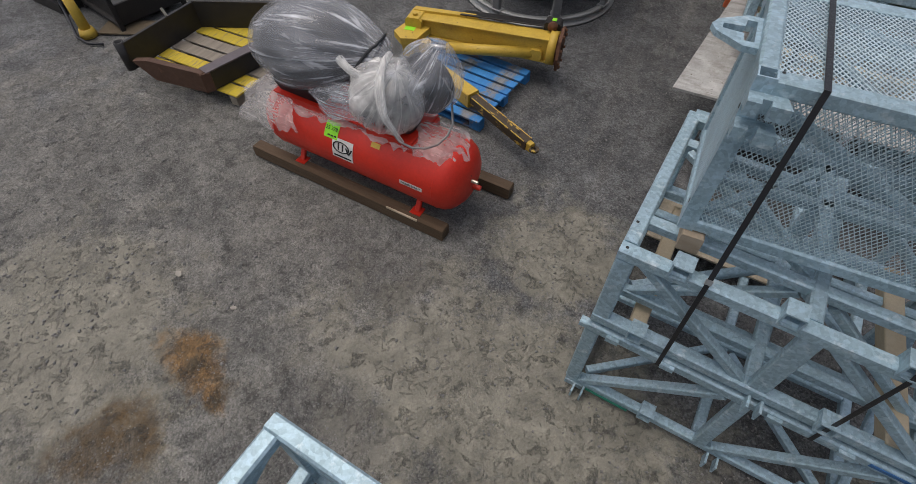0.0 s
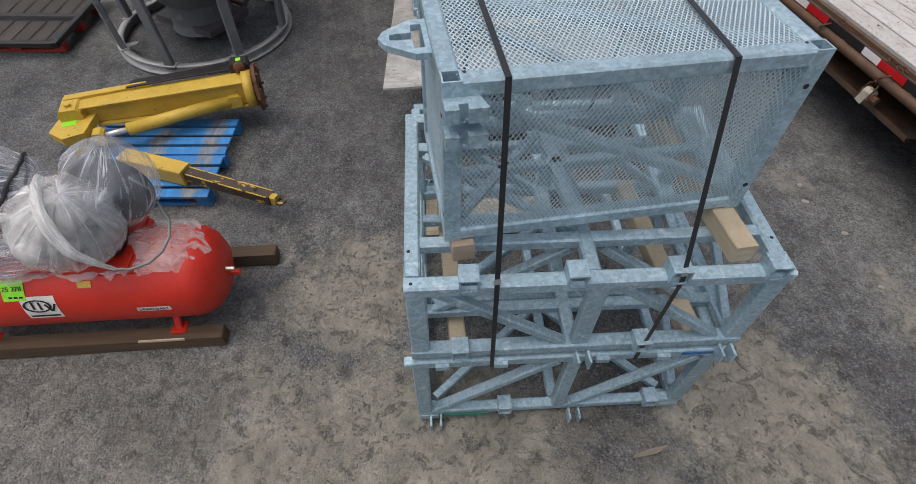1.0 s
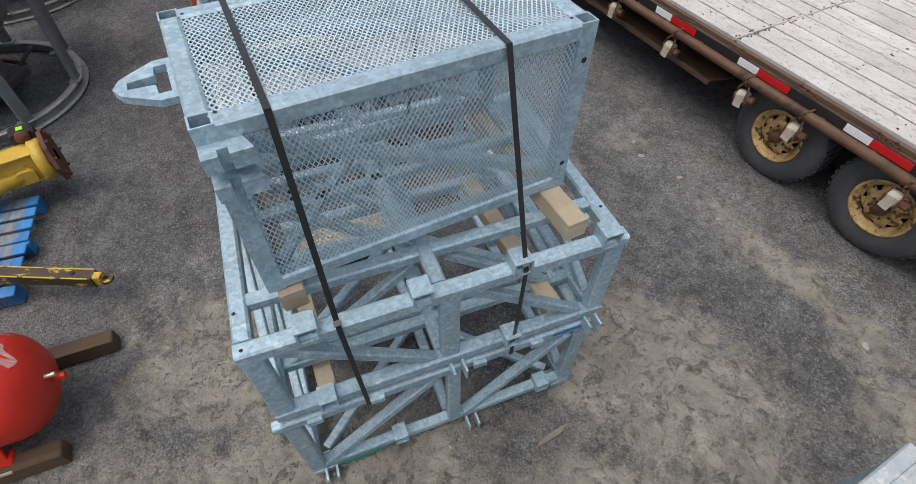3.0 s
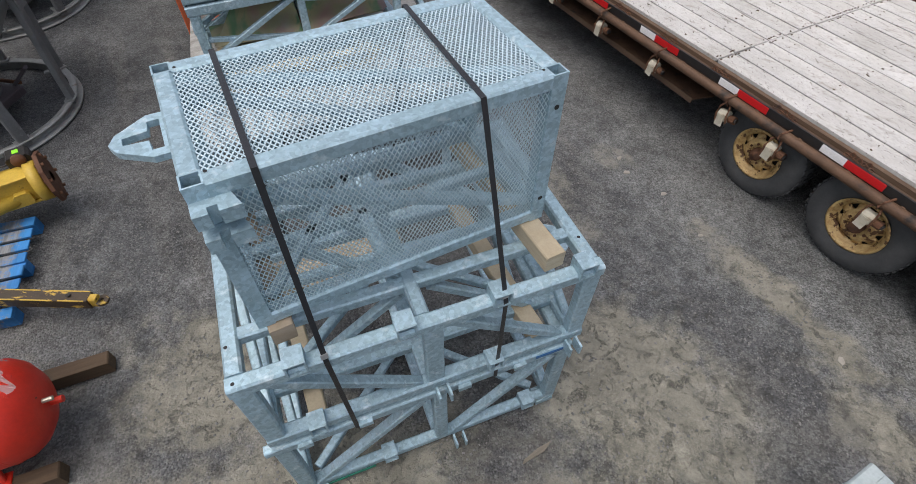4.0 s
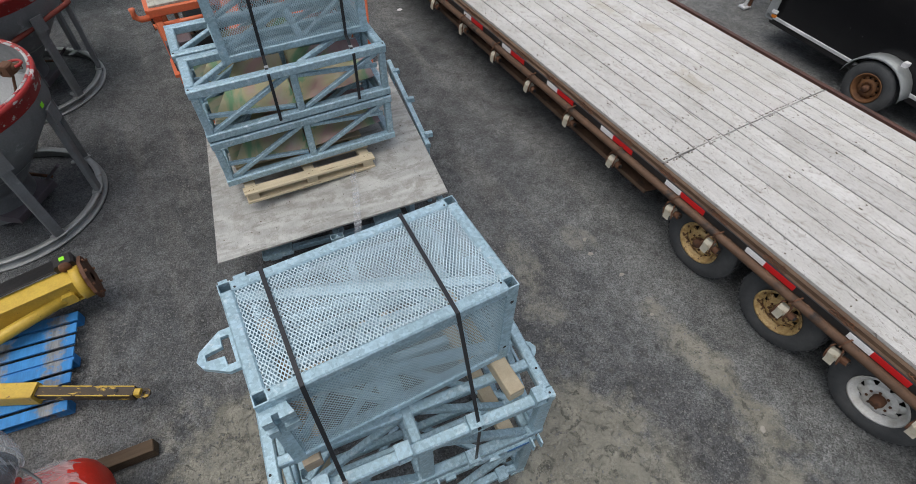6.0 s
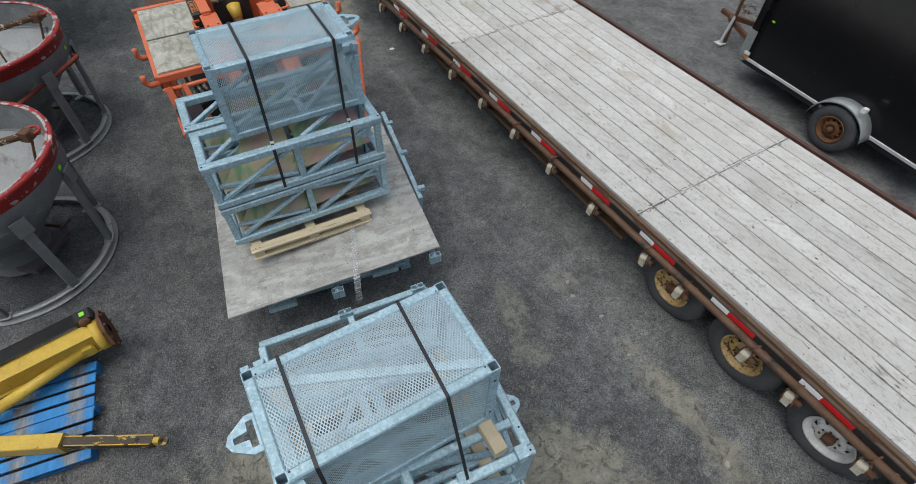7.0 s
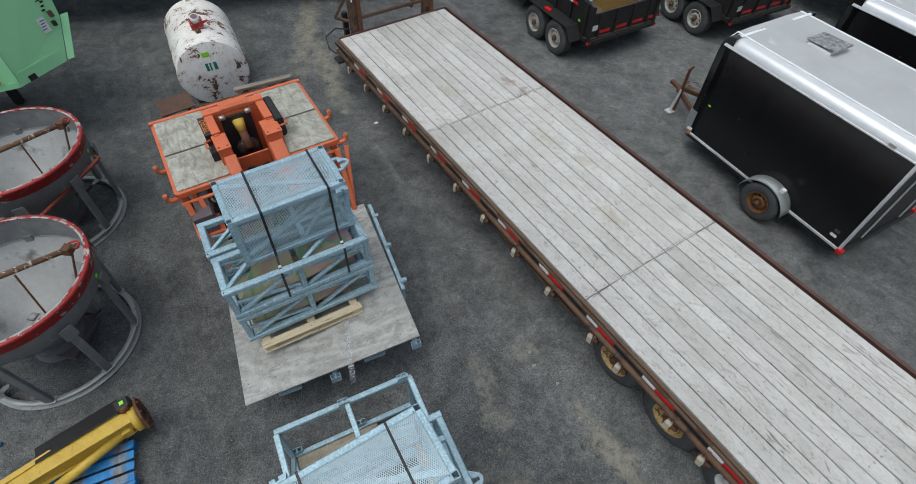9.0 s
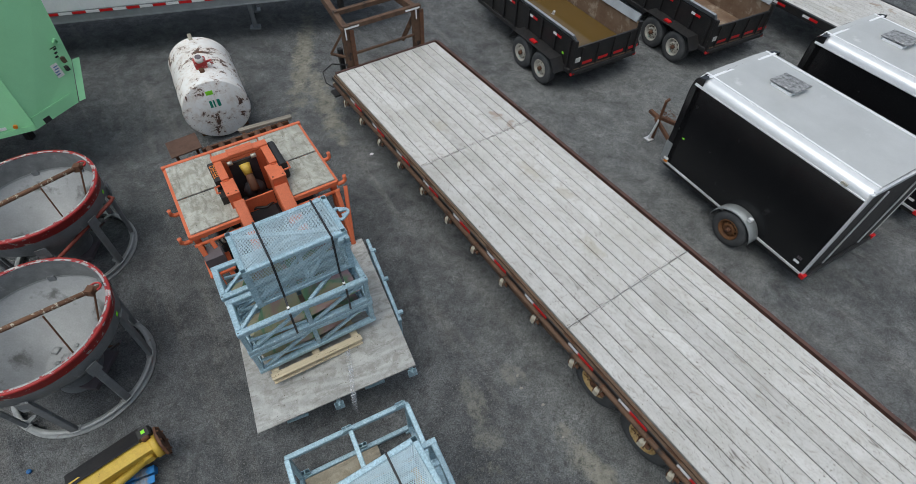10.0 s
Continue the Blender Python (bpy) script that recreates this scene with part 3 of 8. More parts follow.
    col = g.mix(g.op("MULTIPLY", rust, 0.85), col, g.mix(g.rng(g.tex(4.0, 5), 0.42, 0.58), (0.070, 0.046, 0.020), (0.205, 0.112, 0.036)))
    soil = g.patch(-1.45, -1.20, 0.24, 0.30, 0, 0.7)
    col = g.mix(g.op("MULTIPLY", soil, g.rng(clods, 0.35, 0.6, 0.5, 0.95)), col, (0.088, 0.056, 0.025))
    smooth = g.op("MULTIPLY", g.any(mud, g.op("MULTIPLY", dust, 0.35)), g.rng(mid, 0.30, 0.52, 0.35, 0.92))
    rough = g.op("SUBTRACT", 1.0, smooth)
    col = g.mix(rough, col, g.mix(1.0, col, g.rng(sep.outputs["Red"], 0, 1, 0.64, 1.40), "MULTIPLY"))
    col = g.mix(1.0, col, g.rng(clods, 0.3, 0.7, 0.80, 1.18), "MULTIPLY")
    col = g.mix(rough, col, g.mix(1.0, col, g.rng(grain, 0.28, 0.72, 0.70, 1.32), "MULTIPLY"))
    ridge = g.op("ABSOLUTE", g.op("SUBTRACT", g.tex(3.3, 6.0, 0.62, 1.2), 0.5), 0)
    col = g.mix(g.rng(ridge, 0.03, 0.0, 0.0, 0.12), col, (0.06, 0.057, 0.054))
    blotch = g.tex(3.2, 8.0, 0.68, 0.7)
    col = g.mix(1.0, col, g.rng(blotch, 0.32, 0.68, 0.70, 1.30), "MULTIPLY")
    caked = g.any(g.patch(0.82, 4.45, 0.36, 0.13, -58, 0.9), g.patch(1.05, 3.95, 0.26, 0.16, -40, 0.9), g.patch(2.36, 3.80, 0.40, 0.14, -48, 0.9), g.patch(1.5, 4.95, 0.12, 0.07, -40, 0.9), g.patch(1.30, 4.95, 0.16, 0.08, -60, 0.9))
    col = g.mix(g.op("MULTIPLY", caked, g.rng(clods, 0.38, 0.56, 0.15, 0.70)), col, (0.255, 0.245, 0.208))
    crumbs = g.op("MULTIPLY", g.rng(g.tex(44, 5, 0.75, 0.6), 0.46, 0.54), g.rng(g.tex(8.5, 3, 0.55, 0.5), 0.585, 0.625))
    col = g.mix(g.op("MULTIPLY", g.any(crumbs, g.op("MULTIPLY", g.rng(lumps, 0.585, 0.60), 0.6)), 0.60), col, (0.062, 0.060, 0.055))
    pebbles = g.n.new("ShaderNodeTexVoronoi")
    pebbles.inputs["Scale"].default_value = 58
    g.l.new(g.pos, pebbles.inputs["Vector"])
    psep = g.n.new("ShaderNodeSeparateColor")
    g.l.new(pebbles.outputs["Color"], psep.inputs["Color"])
    body = g.op("MULTIPLY", g.rng(pebbles.outputs["Distance"], 0.52, 0.34), rough)
    bright = g.op("MULTIPLY", g.rng(psep.outputs["Red"], 0.80, 0.90), body)
    deep = g.op("MULTIPLY", g.rng(psep.outputs["Blue"], 0.66, 0.76), body)
    col = g.mix(g.op("MULTIPLY", deep, 0.42), col, (0.055, 0.057, 0.060))
    col = g.mix(g.op("MULTIPLY", bright, 0.55), col, (0.235, 0.235, 0.228))
    pale = g.op("MULTIPLY", g.rng(sep.outputs["Green"], 0.95, 0.965), g.rng(stones.outputs["Distance"], 0.5, 0.2))
    col = g.mix(g.op("MULTIPLY", pale, 0.6), col, (0.28, 0.275, 0.26))
    h = g.op("MULTIPLY", g.op("ADD", g.op("MULTIPLY", grain, 0.7), g.op("MULTIPLY", stones.outputs["Distance"], -0.7)), g.rng(rough, 0.0, 1.0, 0.22, 1.0))
    h = g.op("ADD", h, g.op("ADD", g.op("MULTIPLY", mid, 1.2), g.op("MULTIPLY", clods, 0.8)))
    h = g.op("ADD", h, g.op("ADD", g.rng(lumps, 0.56, 0.62, 0.0, 0.5), g.op("MULTIPLY", body, 0.35)))
    h = g.op("ADD", h, g.op("MULTIPLY", crumbs, 0.8))
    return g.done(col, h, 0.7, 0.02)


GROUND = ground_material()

# ---- mesh helpers ----
def mesh_of(name, bm, mat, smooth=False):
    me = bpy.data.meshes.new(name)
    bmesh.ops.recalc_face_normals(bm, faces=bm.faces)
    bm.to_mesh(me)
    bm.free()
    me.materials.append(mat)
    if smooth:
        me.polygons.foreach_set("use_smooth", [True] * len(me.polygons))
    return me


def part(name, bm, mat, parent, label="", smooth=False):
    """One mesh as a part of a thing."""
    ob = new(name, mesh_of(name, bm, mat, smooth))
    ob.parent = parent
    return tagged(ob, label)


def thing(name, label, category, m=None, group="", kind=""):
    ob = new(name)
    ob.empty_display_size = 0.2
    ob.matrix_basis = m or Matrix.Identity(4)
    return tagged(ob, label, category, group, kind)


def axes_for(p, q, up=(0, 0, 1)):
    d = (Vector(q) - Vector(p)).normalized()
    u = Vector(up)
    if abs(d.dot(u)) > 0.97:
        u = Vector((0, 1, 0))
    s = d.cross(u).normalized()
    return d, s, s.cross(d)


def prism(bm, p, q, outline, up=(0, 0, 1), q_outline=None):
    """The outline (across, up) swept from p to q, with closed ends."""
    d, s, u = axes_for(p, q, up)
    a = [bm.verts.new(Vector(p) + s * x + u * y) for x, y in outline]
    b = [bm.verts.new(Vector(q) + s * x + u * y) for x, y in (q_outline or outline)]
    k = len(outline)
    for i in range(k):
        bm.faces.new((a[i], a[(i + 1) % k], b[(i + 1) % k], b[i]))
    bm.faces.new(a[::-1])
    bm.faces.new(b)
    return bm


def rounded(w, h, c):
    w, h = w / 2, h / 2
    c = min(c, w * 0.9, h * 0.9)
    return [(-w + c, -h), (w - c, -h), (w, -h + c), (w, h - c), (w - c, h), (-w + c, h), (-w, h - c), (-w, -h + c)]


def bar(p, q, w, h=None, c=None, up=(0, 0, 1), bm=None):
    """A steel tube or timber with softened edges."""
    h = h or w
    return prism(bm or bmesh.new(), p, q, rounded(w, h, c if c is not None else min(w, h) * 0.14), up)


def box(lo, hi, c=0.006, bm=None):
    lo, hi = Vector(lo), Vector(hi)
    m = (lo + hi) / 2
    return bar((m.x, lo.y, m.z), (m.x, hi.y, m.z), hi.x - lo.x, hi.z - lo.z, c, bm=bm)


def tube(p, q, r, seg=16, r2=None, bm=None):
    return prism(bm or bmesh.new(), p, q, [(r * math.cos(2 * math.pi * i / seg), r * math.sin(2 * math.pi * i / seg)) for i in range(seg)], (0, 0, 1),
                 [((r2 or r) * math.cos(2 * math.pi * i / seg), (r2 or r) * math.sin(2 * math.pi * i / seg)) for i in range(seg)])


def hollow(p, q, w, wall=0.006, bm=None):
    """A square tube with open ends."""
    bm = bm or bmesh.new()
    d, s, u = axes_for(p, q)
    o, i = w / 2, w / 2 - wall
    rows = [[bm.verts.new(Vector(e) + s * x + u * y) for x, y in ((-k, -k), (k, -k), (k, k), (-k, k))] for e, k in ((p, o), (q, o), (q, i), (p, i))]
    for a, b in ((0, 1), (1, 2), (2, 3), (3, 0)):
        for j in range(4):
            bm.faces.new((rows[a][j], rows[a][(j + 1) % 4], rows[b][(j + 1) % 4], rows[b][j]))
    return bm


def lathe(profile, seg=32, axis="z", bm=None, close=False, start=0.0, span=2 * math.pi):
    """A profile of (radius, along) turned about an axis."""
    bm = bm or bmesh.new()
    full = abs(span - 2 * math.pi) < 1e-6
    rows = []
    for i in range(seg if full else seg + 1):
        a = start + span * i / seg
        c, s = math.cos(a), math.sin(a)
        rows.append([bm.verts.new((r * c, r * s, z) if axis == "z" else (z, r * c, r * s) if axis == "x" else (r * c, z, r * s)) for r, z in profile])
    k = len(profile)
    for i in range(len(rows) if full else len(rows) - 1):
        a, b = rows[i], rows[(i + 1) % len(rows)]
        for j in range(k if close else k - 1):
            bm.faces.new((a[j], a[(j + 1) % k], b[(j + 1) % k], b[j]))
    return bm


def pipe(points, r, seg=8, bm=None):
    """A bent pipe or cable through points."""
    bm = bm or bmesh.new()
    pts = [Vector(p) for p in points]
    rows = []
    for i, p in enumerate(pts):
        d = (pts[min(i + 1, len(pts) - 1)] - pts[max(i - 1, 0)]).normalized()
        u = Vector((0, 0, 1)) if abs(d.z) < 0.95 else Vector((0, 1, 0))
        s = d.cross(u).normalized()
        u = s.cross(d)
        rows.append([bm.verts.new(p + s * r * math.cos(2 * math.pi * k / seg) + u * r * math.sin(2 * math.pi * k / seg)) for k in range(seg)])
    for a, b in zip(rows, rows[1:]):
        for k in range(seg):
            bm.faces.new((a[k], a[(k + 1) % seg], b[(k + 1) % seg], b[k]))
    bm.faces.new(rows[0][::-1])
    bm.faces.new(rows[-1])
    return bm


def arc(cx, cy, r, a0, a1, k, z=0.0):
    return [(cx + r * math.cos(radians(a0 + (a1 - a0) * i / k)), cy + r * math.sin(radians(a0 + (a1 - a0) * i / k)), z) for i in range(k + 1)]


def plate(outline, z0, z1, bm=None, at=None):
    """A flat outline of (x, y) given thickness; at: a pose for it."""
    bm = bm or bmesh.new()
    at = at or Matrix.Identity(4)
    a = [bm.verts.new(at @ Vector((x, y, z0))) for x, y in outline]
    b = [bm.verts.new(at @ Vector((x, y, z1))) for x, y in outline]
    k = len(a)
    for i in range(k):
        bm.faces.new((a[i], a[(i + 1) % k], b[(i + 1) % k], b[i]))
    bm.faces.new(a[::-1])
    bm.faces.new(b)
    return bm


def moved(bm, m):
    bmesh.ops.transform(bm, matrix=m, verts=bm.verts)
    return bm


def words(text, size, mat, parent, m, name="lettering"):
    """Lettering as a mesh of its own, from the built-in font."""
    cu = bpy.data.curves.new(name, "FONT")
    cu.body, cu.size, cu.align_x, cu.align_y, cu.extrude, cu.resolution_u = text, size, "CENTER", "CENTER", 0.001, 3
    tmp = bpy.data.objects.new("tmp", cu)
    scene.collection.objects.link(tmp)
    bpy.context.view_layer.update()
    me = bpy.data.meshes.new_from_object(tmp.evaluated_get(bpy.context.evaluated_depsgraph_get()))
    bpy.data.objects.remove(tmp)
    bpy.data.curves.remove(cu)
    me.name = name
    me.materials.clear()
    me.materials.append(mat)
    ob = new(name, me)
    ob.parent = parent
    ob.matrix_basis = m
    return ob


def place(x, y, z, turn):
    return pose(x, y, z, 0, 0, turn)

# ---- ground ----
def ground_height(x, y):
    """Small unevenness: ruts, trodden lumps, flat under the wheels."""
    h = 0.018 * noise.noise((x * 0.5, y * 0.5, 3.1)) + 0.008 * noise.noise((x * 1.9, y * 1.9, 7.7))
    h += 0.006 * noise.noise((x * 7, y * 7, 1.2)) + 0.004 * noise.noise((x * 17, y * 17, 5.5))
    lump = math.exp(-((x - 1.9) ** 2 + (y - 2.2) ** 2) / 1.6) + math.exp(-((x + 0.2) ** 2 + (y - 0.8) ** 2) / 1.5) + math.exp(-((x + 1.8) ** 2 + (y + 1.3) ** 2) / 1.6)
    h += 0.012 * lump * max(0.0, noise.noise((x * 6, y * 6, 9.0)))
    return h - 0.012


def build_ground():
    fine = [i * 0.075 for i in range(-120, 121)]
    def grown(v, top):
        out, step = [], 0.15
        while v < top:
            v += step
            step *= 1.12
            out.append(v)
        return out
    far = grown(fine[-1], 420)
    xs = [-v for v in far[::-1]] + fine + far
    ys = [v + 4.0 for v in xs]
    verts = [(x, y, ground_height(x, y)) for y in ys for x in xs]
    k = len(xs)
    faces = [(j * k + i, j * k + i + 1, (j + 1) * k + i + 1, (j + 1) * k + i) for j in range(len(ys) - 1) for i in range(k - 1)]
    me = bpy.data.meshes.new("ground")
    me.from_pydata(verts, [], faces)
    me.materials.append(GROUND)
    me.polygons.foreach_set("use_smooth", [True] * len(me.polygons))
    tagged(new("ground", me), "dark trodden gravel yard with pale dried mud and tyre marks", "ground", kind="structure")


build_ground()


def build_stones():
    """Loose pebbles strewn on the yard."""
    rnd = random.Random(4)
    shapes = []
    for _ in range(6):
        shapes.append([Vector((rnd.uniform(-1, 1), rnd.uniform(-1, 1), rnd.uniform(-0.6, 0.8))).normalized() for _ in range(8)])
    base = [(-1, -1, -0.4), (1, -0.8, -0.4), (0.8, 1, -0.4), (-0.9, 0.7, -0.4), (-0.6, -0.5, 0.5), (0.5, -0.6, 0.6), (0.6, 0.5, 0.5), (-0.5, 0.6, 0.6)]
    quads = ((0, 1, 5, 4), (1, 2, 6, 5), (2, 3, 7, 6), (3, 0, 4, 7), (4, 5, 6, 7))
    verts, faces = [], []
    for i in range(30000):
        x, y = rnd.uniform(-6.5, 6), (rnd.uniform(-2.5, 5.5) if i % 4 else rnd.uniform(5.5, 13))
        if noise.noise((x * 0.9, y * 0.9, 4.4)) < rnd.uniform(-0.5, 0.25):
            continue
        s = rnd.choice((0.004, 0.005, 0.005, 0.006, 0.006, 0.007, 0.008, 0.010, 0.013 if x < -1.2 and y < 0.3 else 0.009))
        a, z, o = rnd.uniform(0, 6.28), ground_height(x, y), len(verts)
        c, d = math.cos(a), math.sin(a)
        for vx, vy, vz in base:
            vx, vy = vx * s * rnd.uniform(0.8, 1.5), vy * s * rnd.uniform(0.7, 1.2)
            verts.append((x + vx * c - vy * d, y + vx * d + vy * c, z + 0.3 * s + vz * s))
        faces += [tuple(o + k for k in q) for q in quads]
    me = bpy.data.meshes.new("loose_stones")
    me.from_pydata(verts, [], faces)
    me.materials.append(STONES)
    tagged(new("loose_stones", me), "small grey stones strewn over the yard", "gravel", kind="stuff")


build_stones()

# ---- galvanised frames ----
RAILW = 0.07


def rail(name, p, q, parent, w=RAILW, h=None, mat=None, label=""):
    return part(name, bar(p, q, w, h), mat or GALV, parent, label)


def lug(x, y, z, parent, w=0.085):
    """A short square socket welded on a rail, mouth to the front."""
    part("socket", hollow((x, y - 0.045, z), (x, y + 0.045, z), w, 0.008), GALV, parent)


def pin_ears(x, y, z, parent):
    for k in (-0.03, 0.03):
        part("pin_ear", plate([(-0.006, 0), (0.006, 0), (0.006, 0.07), (-0.006, 0.07)], -0.05, 0.03, at=pose(x + k, y - 0.075, z)), GALV, parent)


def hook_plate(parent, m):
    """A thick lifting plate with a keyhole slot, built of its arms round the slot."""
    bm = bmesh.new()
    t = 0.012
    outer = [(0, -0.115), (0.055, -0.115), (0.155, -0.045), (0.175, 0), (0.155, 0.045), (0.055, 0.115), (0, 0.115)]
    inner = [(0.018, -0.078), (0.055, -0.078), (0.058, -0.026), (0.135, -0.018), (0.135, 0.018), (0.058, 0.026), (0.055, 0.078), (0.018, 0.078)]
    rings = []
    for z in (-t, t):
        rings.append(([bm.verts.new((x, y, z)) for x, y in outer], [bm.verts.new((x, y, z)) for x, y in inner]))
    def skin(o, i):
        bm.faces.new((o[0], o[1], i[1], i[0]))
        bm.faces.new((o[1], o[2], i[3], i[2], i[1]))
        bm.faces.new((o[2], o[3], i[3]))
        bm.faces.new((o[3], o[4], i[4], i[3]))
        bm.faces.new((o[4], o[5], i[6], i[5], i[4]))
        bm.faces.new((o[5], o[6], i[7], i[6]))
        bm.faces.new((o[6], o[0], i[0], i[7]))
    for o, i in rings:
        skin(o, i)
    for k in (0, 1):
        a, b = rings[0][k], rings[1][k]
        for j in range(len(a)):
            bm.faces.new((a[j], a[(j + 1) % len(a)], b[(j + 1) % len(a)], b[j]))
    part("hook_plate", moved(bm, m), GALV, parent)


def upper_unit(m):
    """Box frame: front rail with sockets, a second rail behind it, braced front and back."""
    u = thing("platform_frame", "galvanised box frame with diagonal braces, stacked over another", "steel frame", m, "stacked steel frames")
    L, D, H = 1.67, 1.17, 0.63
    r = RAILW / 2
    top, low = H - r, r
    for z, tag in ((top, 1), (low, 0)):
        rail("rail", (0, r, z), (L, r, z), u)
        rail("rail", (0, D - r, z), (L, D - r, z), u)
        rail("side_rail", (r, RAILW, z), (r, D - RAILW, z), u)
        rail("side_rail", (L - r, RAILW, z), (L - r, D - RAILW, z), u)
        rail("rail", (RAILW, 0.26, z), (L - RAILW, 0.26, z), u, 0.06)
        rail("cross_tube", (0.81, RAILW, z), (0.81, D - RAILW, z), u, 0.065)
        rail("cross_tube", (RAILW, 0.9, z), (L - RAILW, 0.9, z), u, 0.06)
    for y in (r, D - r):
        for x in (0.045, L - 0.045):
            rail("post", (x, y, RAILW), (x, y, H - RAILW), u, 0.09, 0.06)
        rail("post", (0.84, y, RAILW), (0.84, y, H - RAILW), u, 0.09, 0.05)
    for a, b in (((0.12, top - 0.03), (0.76, low + 0.02)), ((0.92, top - 0.03), (1.54, low + 0.02))):
        rail("brace", (a[0], 0.04, a[1]), (b[0], 0.04, b[1]), u, 0.05, 0.05)
        rail("brace", (a[0], D - 0.04, a[1]), (b[0], D - 0.04, b[1]), u, 0.05, 0.05)
    rail("brace", (0.1, 0.26, low), (0.76, 0.26, top - 0.05), u, 0.045)
    rail("brace", (0.9, 0.26, top - 0.05), (1.5, 0.26, low), u, 0.045)
    for x in (r, L - r):
        rail("brace", (x, 0.12, low + 0.03), (x, D - 0.12, top - 0.03), u, 0.045)
    rail("brace", (0.82, 0.3, top - 0.01), (0.1, 0.85, top - 0.01), u, 0.045)
    rail("brace", (0.12, 0.3, low), (0.78, 0.85, low), u, 0.05)
    rail("brace", (0.86, 0.85, low), (1.54, 0.3, low), u, 0.05)
    for x in (0.27, 0.72, 1.15, 1.57):
        lug(x, 0.03, H + 0.02, u)
    for x in (0.24, 1.15):
        lug(x, 0.01, 0.075, u, 0.08)
    for x in (0.86, 1.6):
        pin_ears(x, 0, 0.0, u)
    hook_plate(u, pose(L, D * 0.42, 0.25, 0, 0, 0))
    for x, y in ((0.03, 0.03), (L - 0.03, 0.03), (0.02, 0.2), (L - 0.03, 0.2)):
        part("bolt_hole", tube((x, y, H - 0.002), (x, y, H + 0.0015), 0.008, 10), INK, u)
    return u


def lower_unit(m, label, B=0.97, H=0.78, sockets=((0.8, 1), (1.5, 1), (0.1, 0), (0.9, 0))):
    """Longer box frame that stands on the ground, open at the back where its rails stick out."""
    u = thing("platform_frame", label, "steel frame", m, "stacked steel frames")
    L, D = 1.62, 1.88
    r = RAILW / 2
    rail("rail", (0, r, H - r), (L, r, H - r), u, 0.075, 0.07)
    rail("rail", (0, r, 0.075), (L, r, 0.075), u, 0.06)
    rail("rail", (0.02, D, B - r), (L - 0.04, D, B - r), u, 0.065)
    rail("rail", (0.02, D, 0.09), (L - 0.04, D, 0.09), u, 0.065)
    for x in (r, L - r):
        rail("side_rail", (x, RAILW, H - r), (x, D - 0.03, B - r), u, 0.065)
        rail("side_rail", (x, RAILW, 0.075), (x, D - 0.03, 0.09), u, 0.06)
        rail("post", (x, D, 0.12), (x, D, B - 0.07), u, 0.06)
        rail("post", (x, 0.03, 0.1), (x, 0.03, H - RAILW), u, 0.085, 0.06)
        rail("post", (x, 1.15, 0.1), (x, 1.15, H + 0.05), u, 0.06)
        rail("brace", (x, 1.2, H), (x, D - 0.05, 0.15), u, 0.05)
        rail("brace", (x, 0.1, 0.12), (x, 1.1, H - 0.03), u, 0.05)
    rail("post", (0.85, 0.03, 0.1), (0.85, 0.03, H - RAILW), u, 0.075, 0.06)
    rail("cross_tube", (0.83, RAILW, H - 0.02), (0.83, D - 0.03, B - r), u, 0.06)
    rail("cross_tube", (0.83, RAILW, 0.07), (0.83, D - 0.03, 0.09), u, 0.06)
    rail("rail", (RAILW, 1.15, H + 0.05), (L - RAILW, 1.15, H + 0.05), u, 0.06)
    rail("rail", (RAILW, 0.4, H - 0.06), (L - RAILW, 0.4, H - 0.06), u, 0.055)
    rail("rail", (RAILW, 0.75, 0.1), (L - RAILW, 0.75, 0.1), u, 0.055)
    rail("brace", (0.1, 0.03, 0.1), (0.76, 0.03, H - 0.08), u, 0.055, 0.05)
    rail("brace", (0.93, 0.03, 0.1), (1.52, 0.03, H - 0.1), u, 0.055, 0.05)
    rail("brace", (0.1, 0.1, 0.09), (0.78, 0.7, 0.09), u, 0.05)
    rail("brace", (0.88, 0.7, 0.09), (1.5, 0.1, 0.09), u, 0.05)
    for x in (0.52, 1.42):
        lug(x, 0.02, 0.12, u, 0.08)
    for x, z, y in [(a, B + 0.015 if up_ else 0.17, D if up_ else D + 0.02) for a, up_ in sockets]:
        for k in (-0.031, 0.031):
            part("socket", hollow((x + k, y, z - 0.09), (x + k, y, z + 0.03), 0.058, 0.006), GALV, u)
    for x in (0.1, 0.95):
        pin_ears(x, 0.0, 0.05, u)
    rail("hinge_tab", (-0.045, 0.03, H - 0.05), (0, 0.03, H - 0.05), u, 0.05, 0.05)
    for x in (0.15, 0.45, 0.98, 1.3):
        part("pocket", hollow((x - 0.035, -0.005, H - 0.035), (x + 0.035, -0.005, H - 0.035), 0.035, 0.006), GALV, u)
    part("foot", box((0.0, 0.0, 0.0), (0.12, 0.1, 0.045)), GALV, u)
    part("foot", box((L - 0.12, 0.0, 0.0), (L, 0.1, 0.045)), GALV, u)
    part("foot", box((0.0, D - 0.05, 0.0), (0.12, D + 0.03, 0.06)), GALV, u)
    part("foot", box((L - 0.12, D - 0.05, 0.0), (L, D + 0.03, 0.06)), GALV, u)
    return u


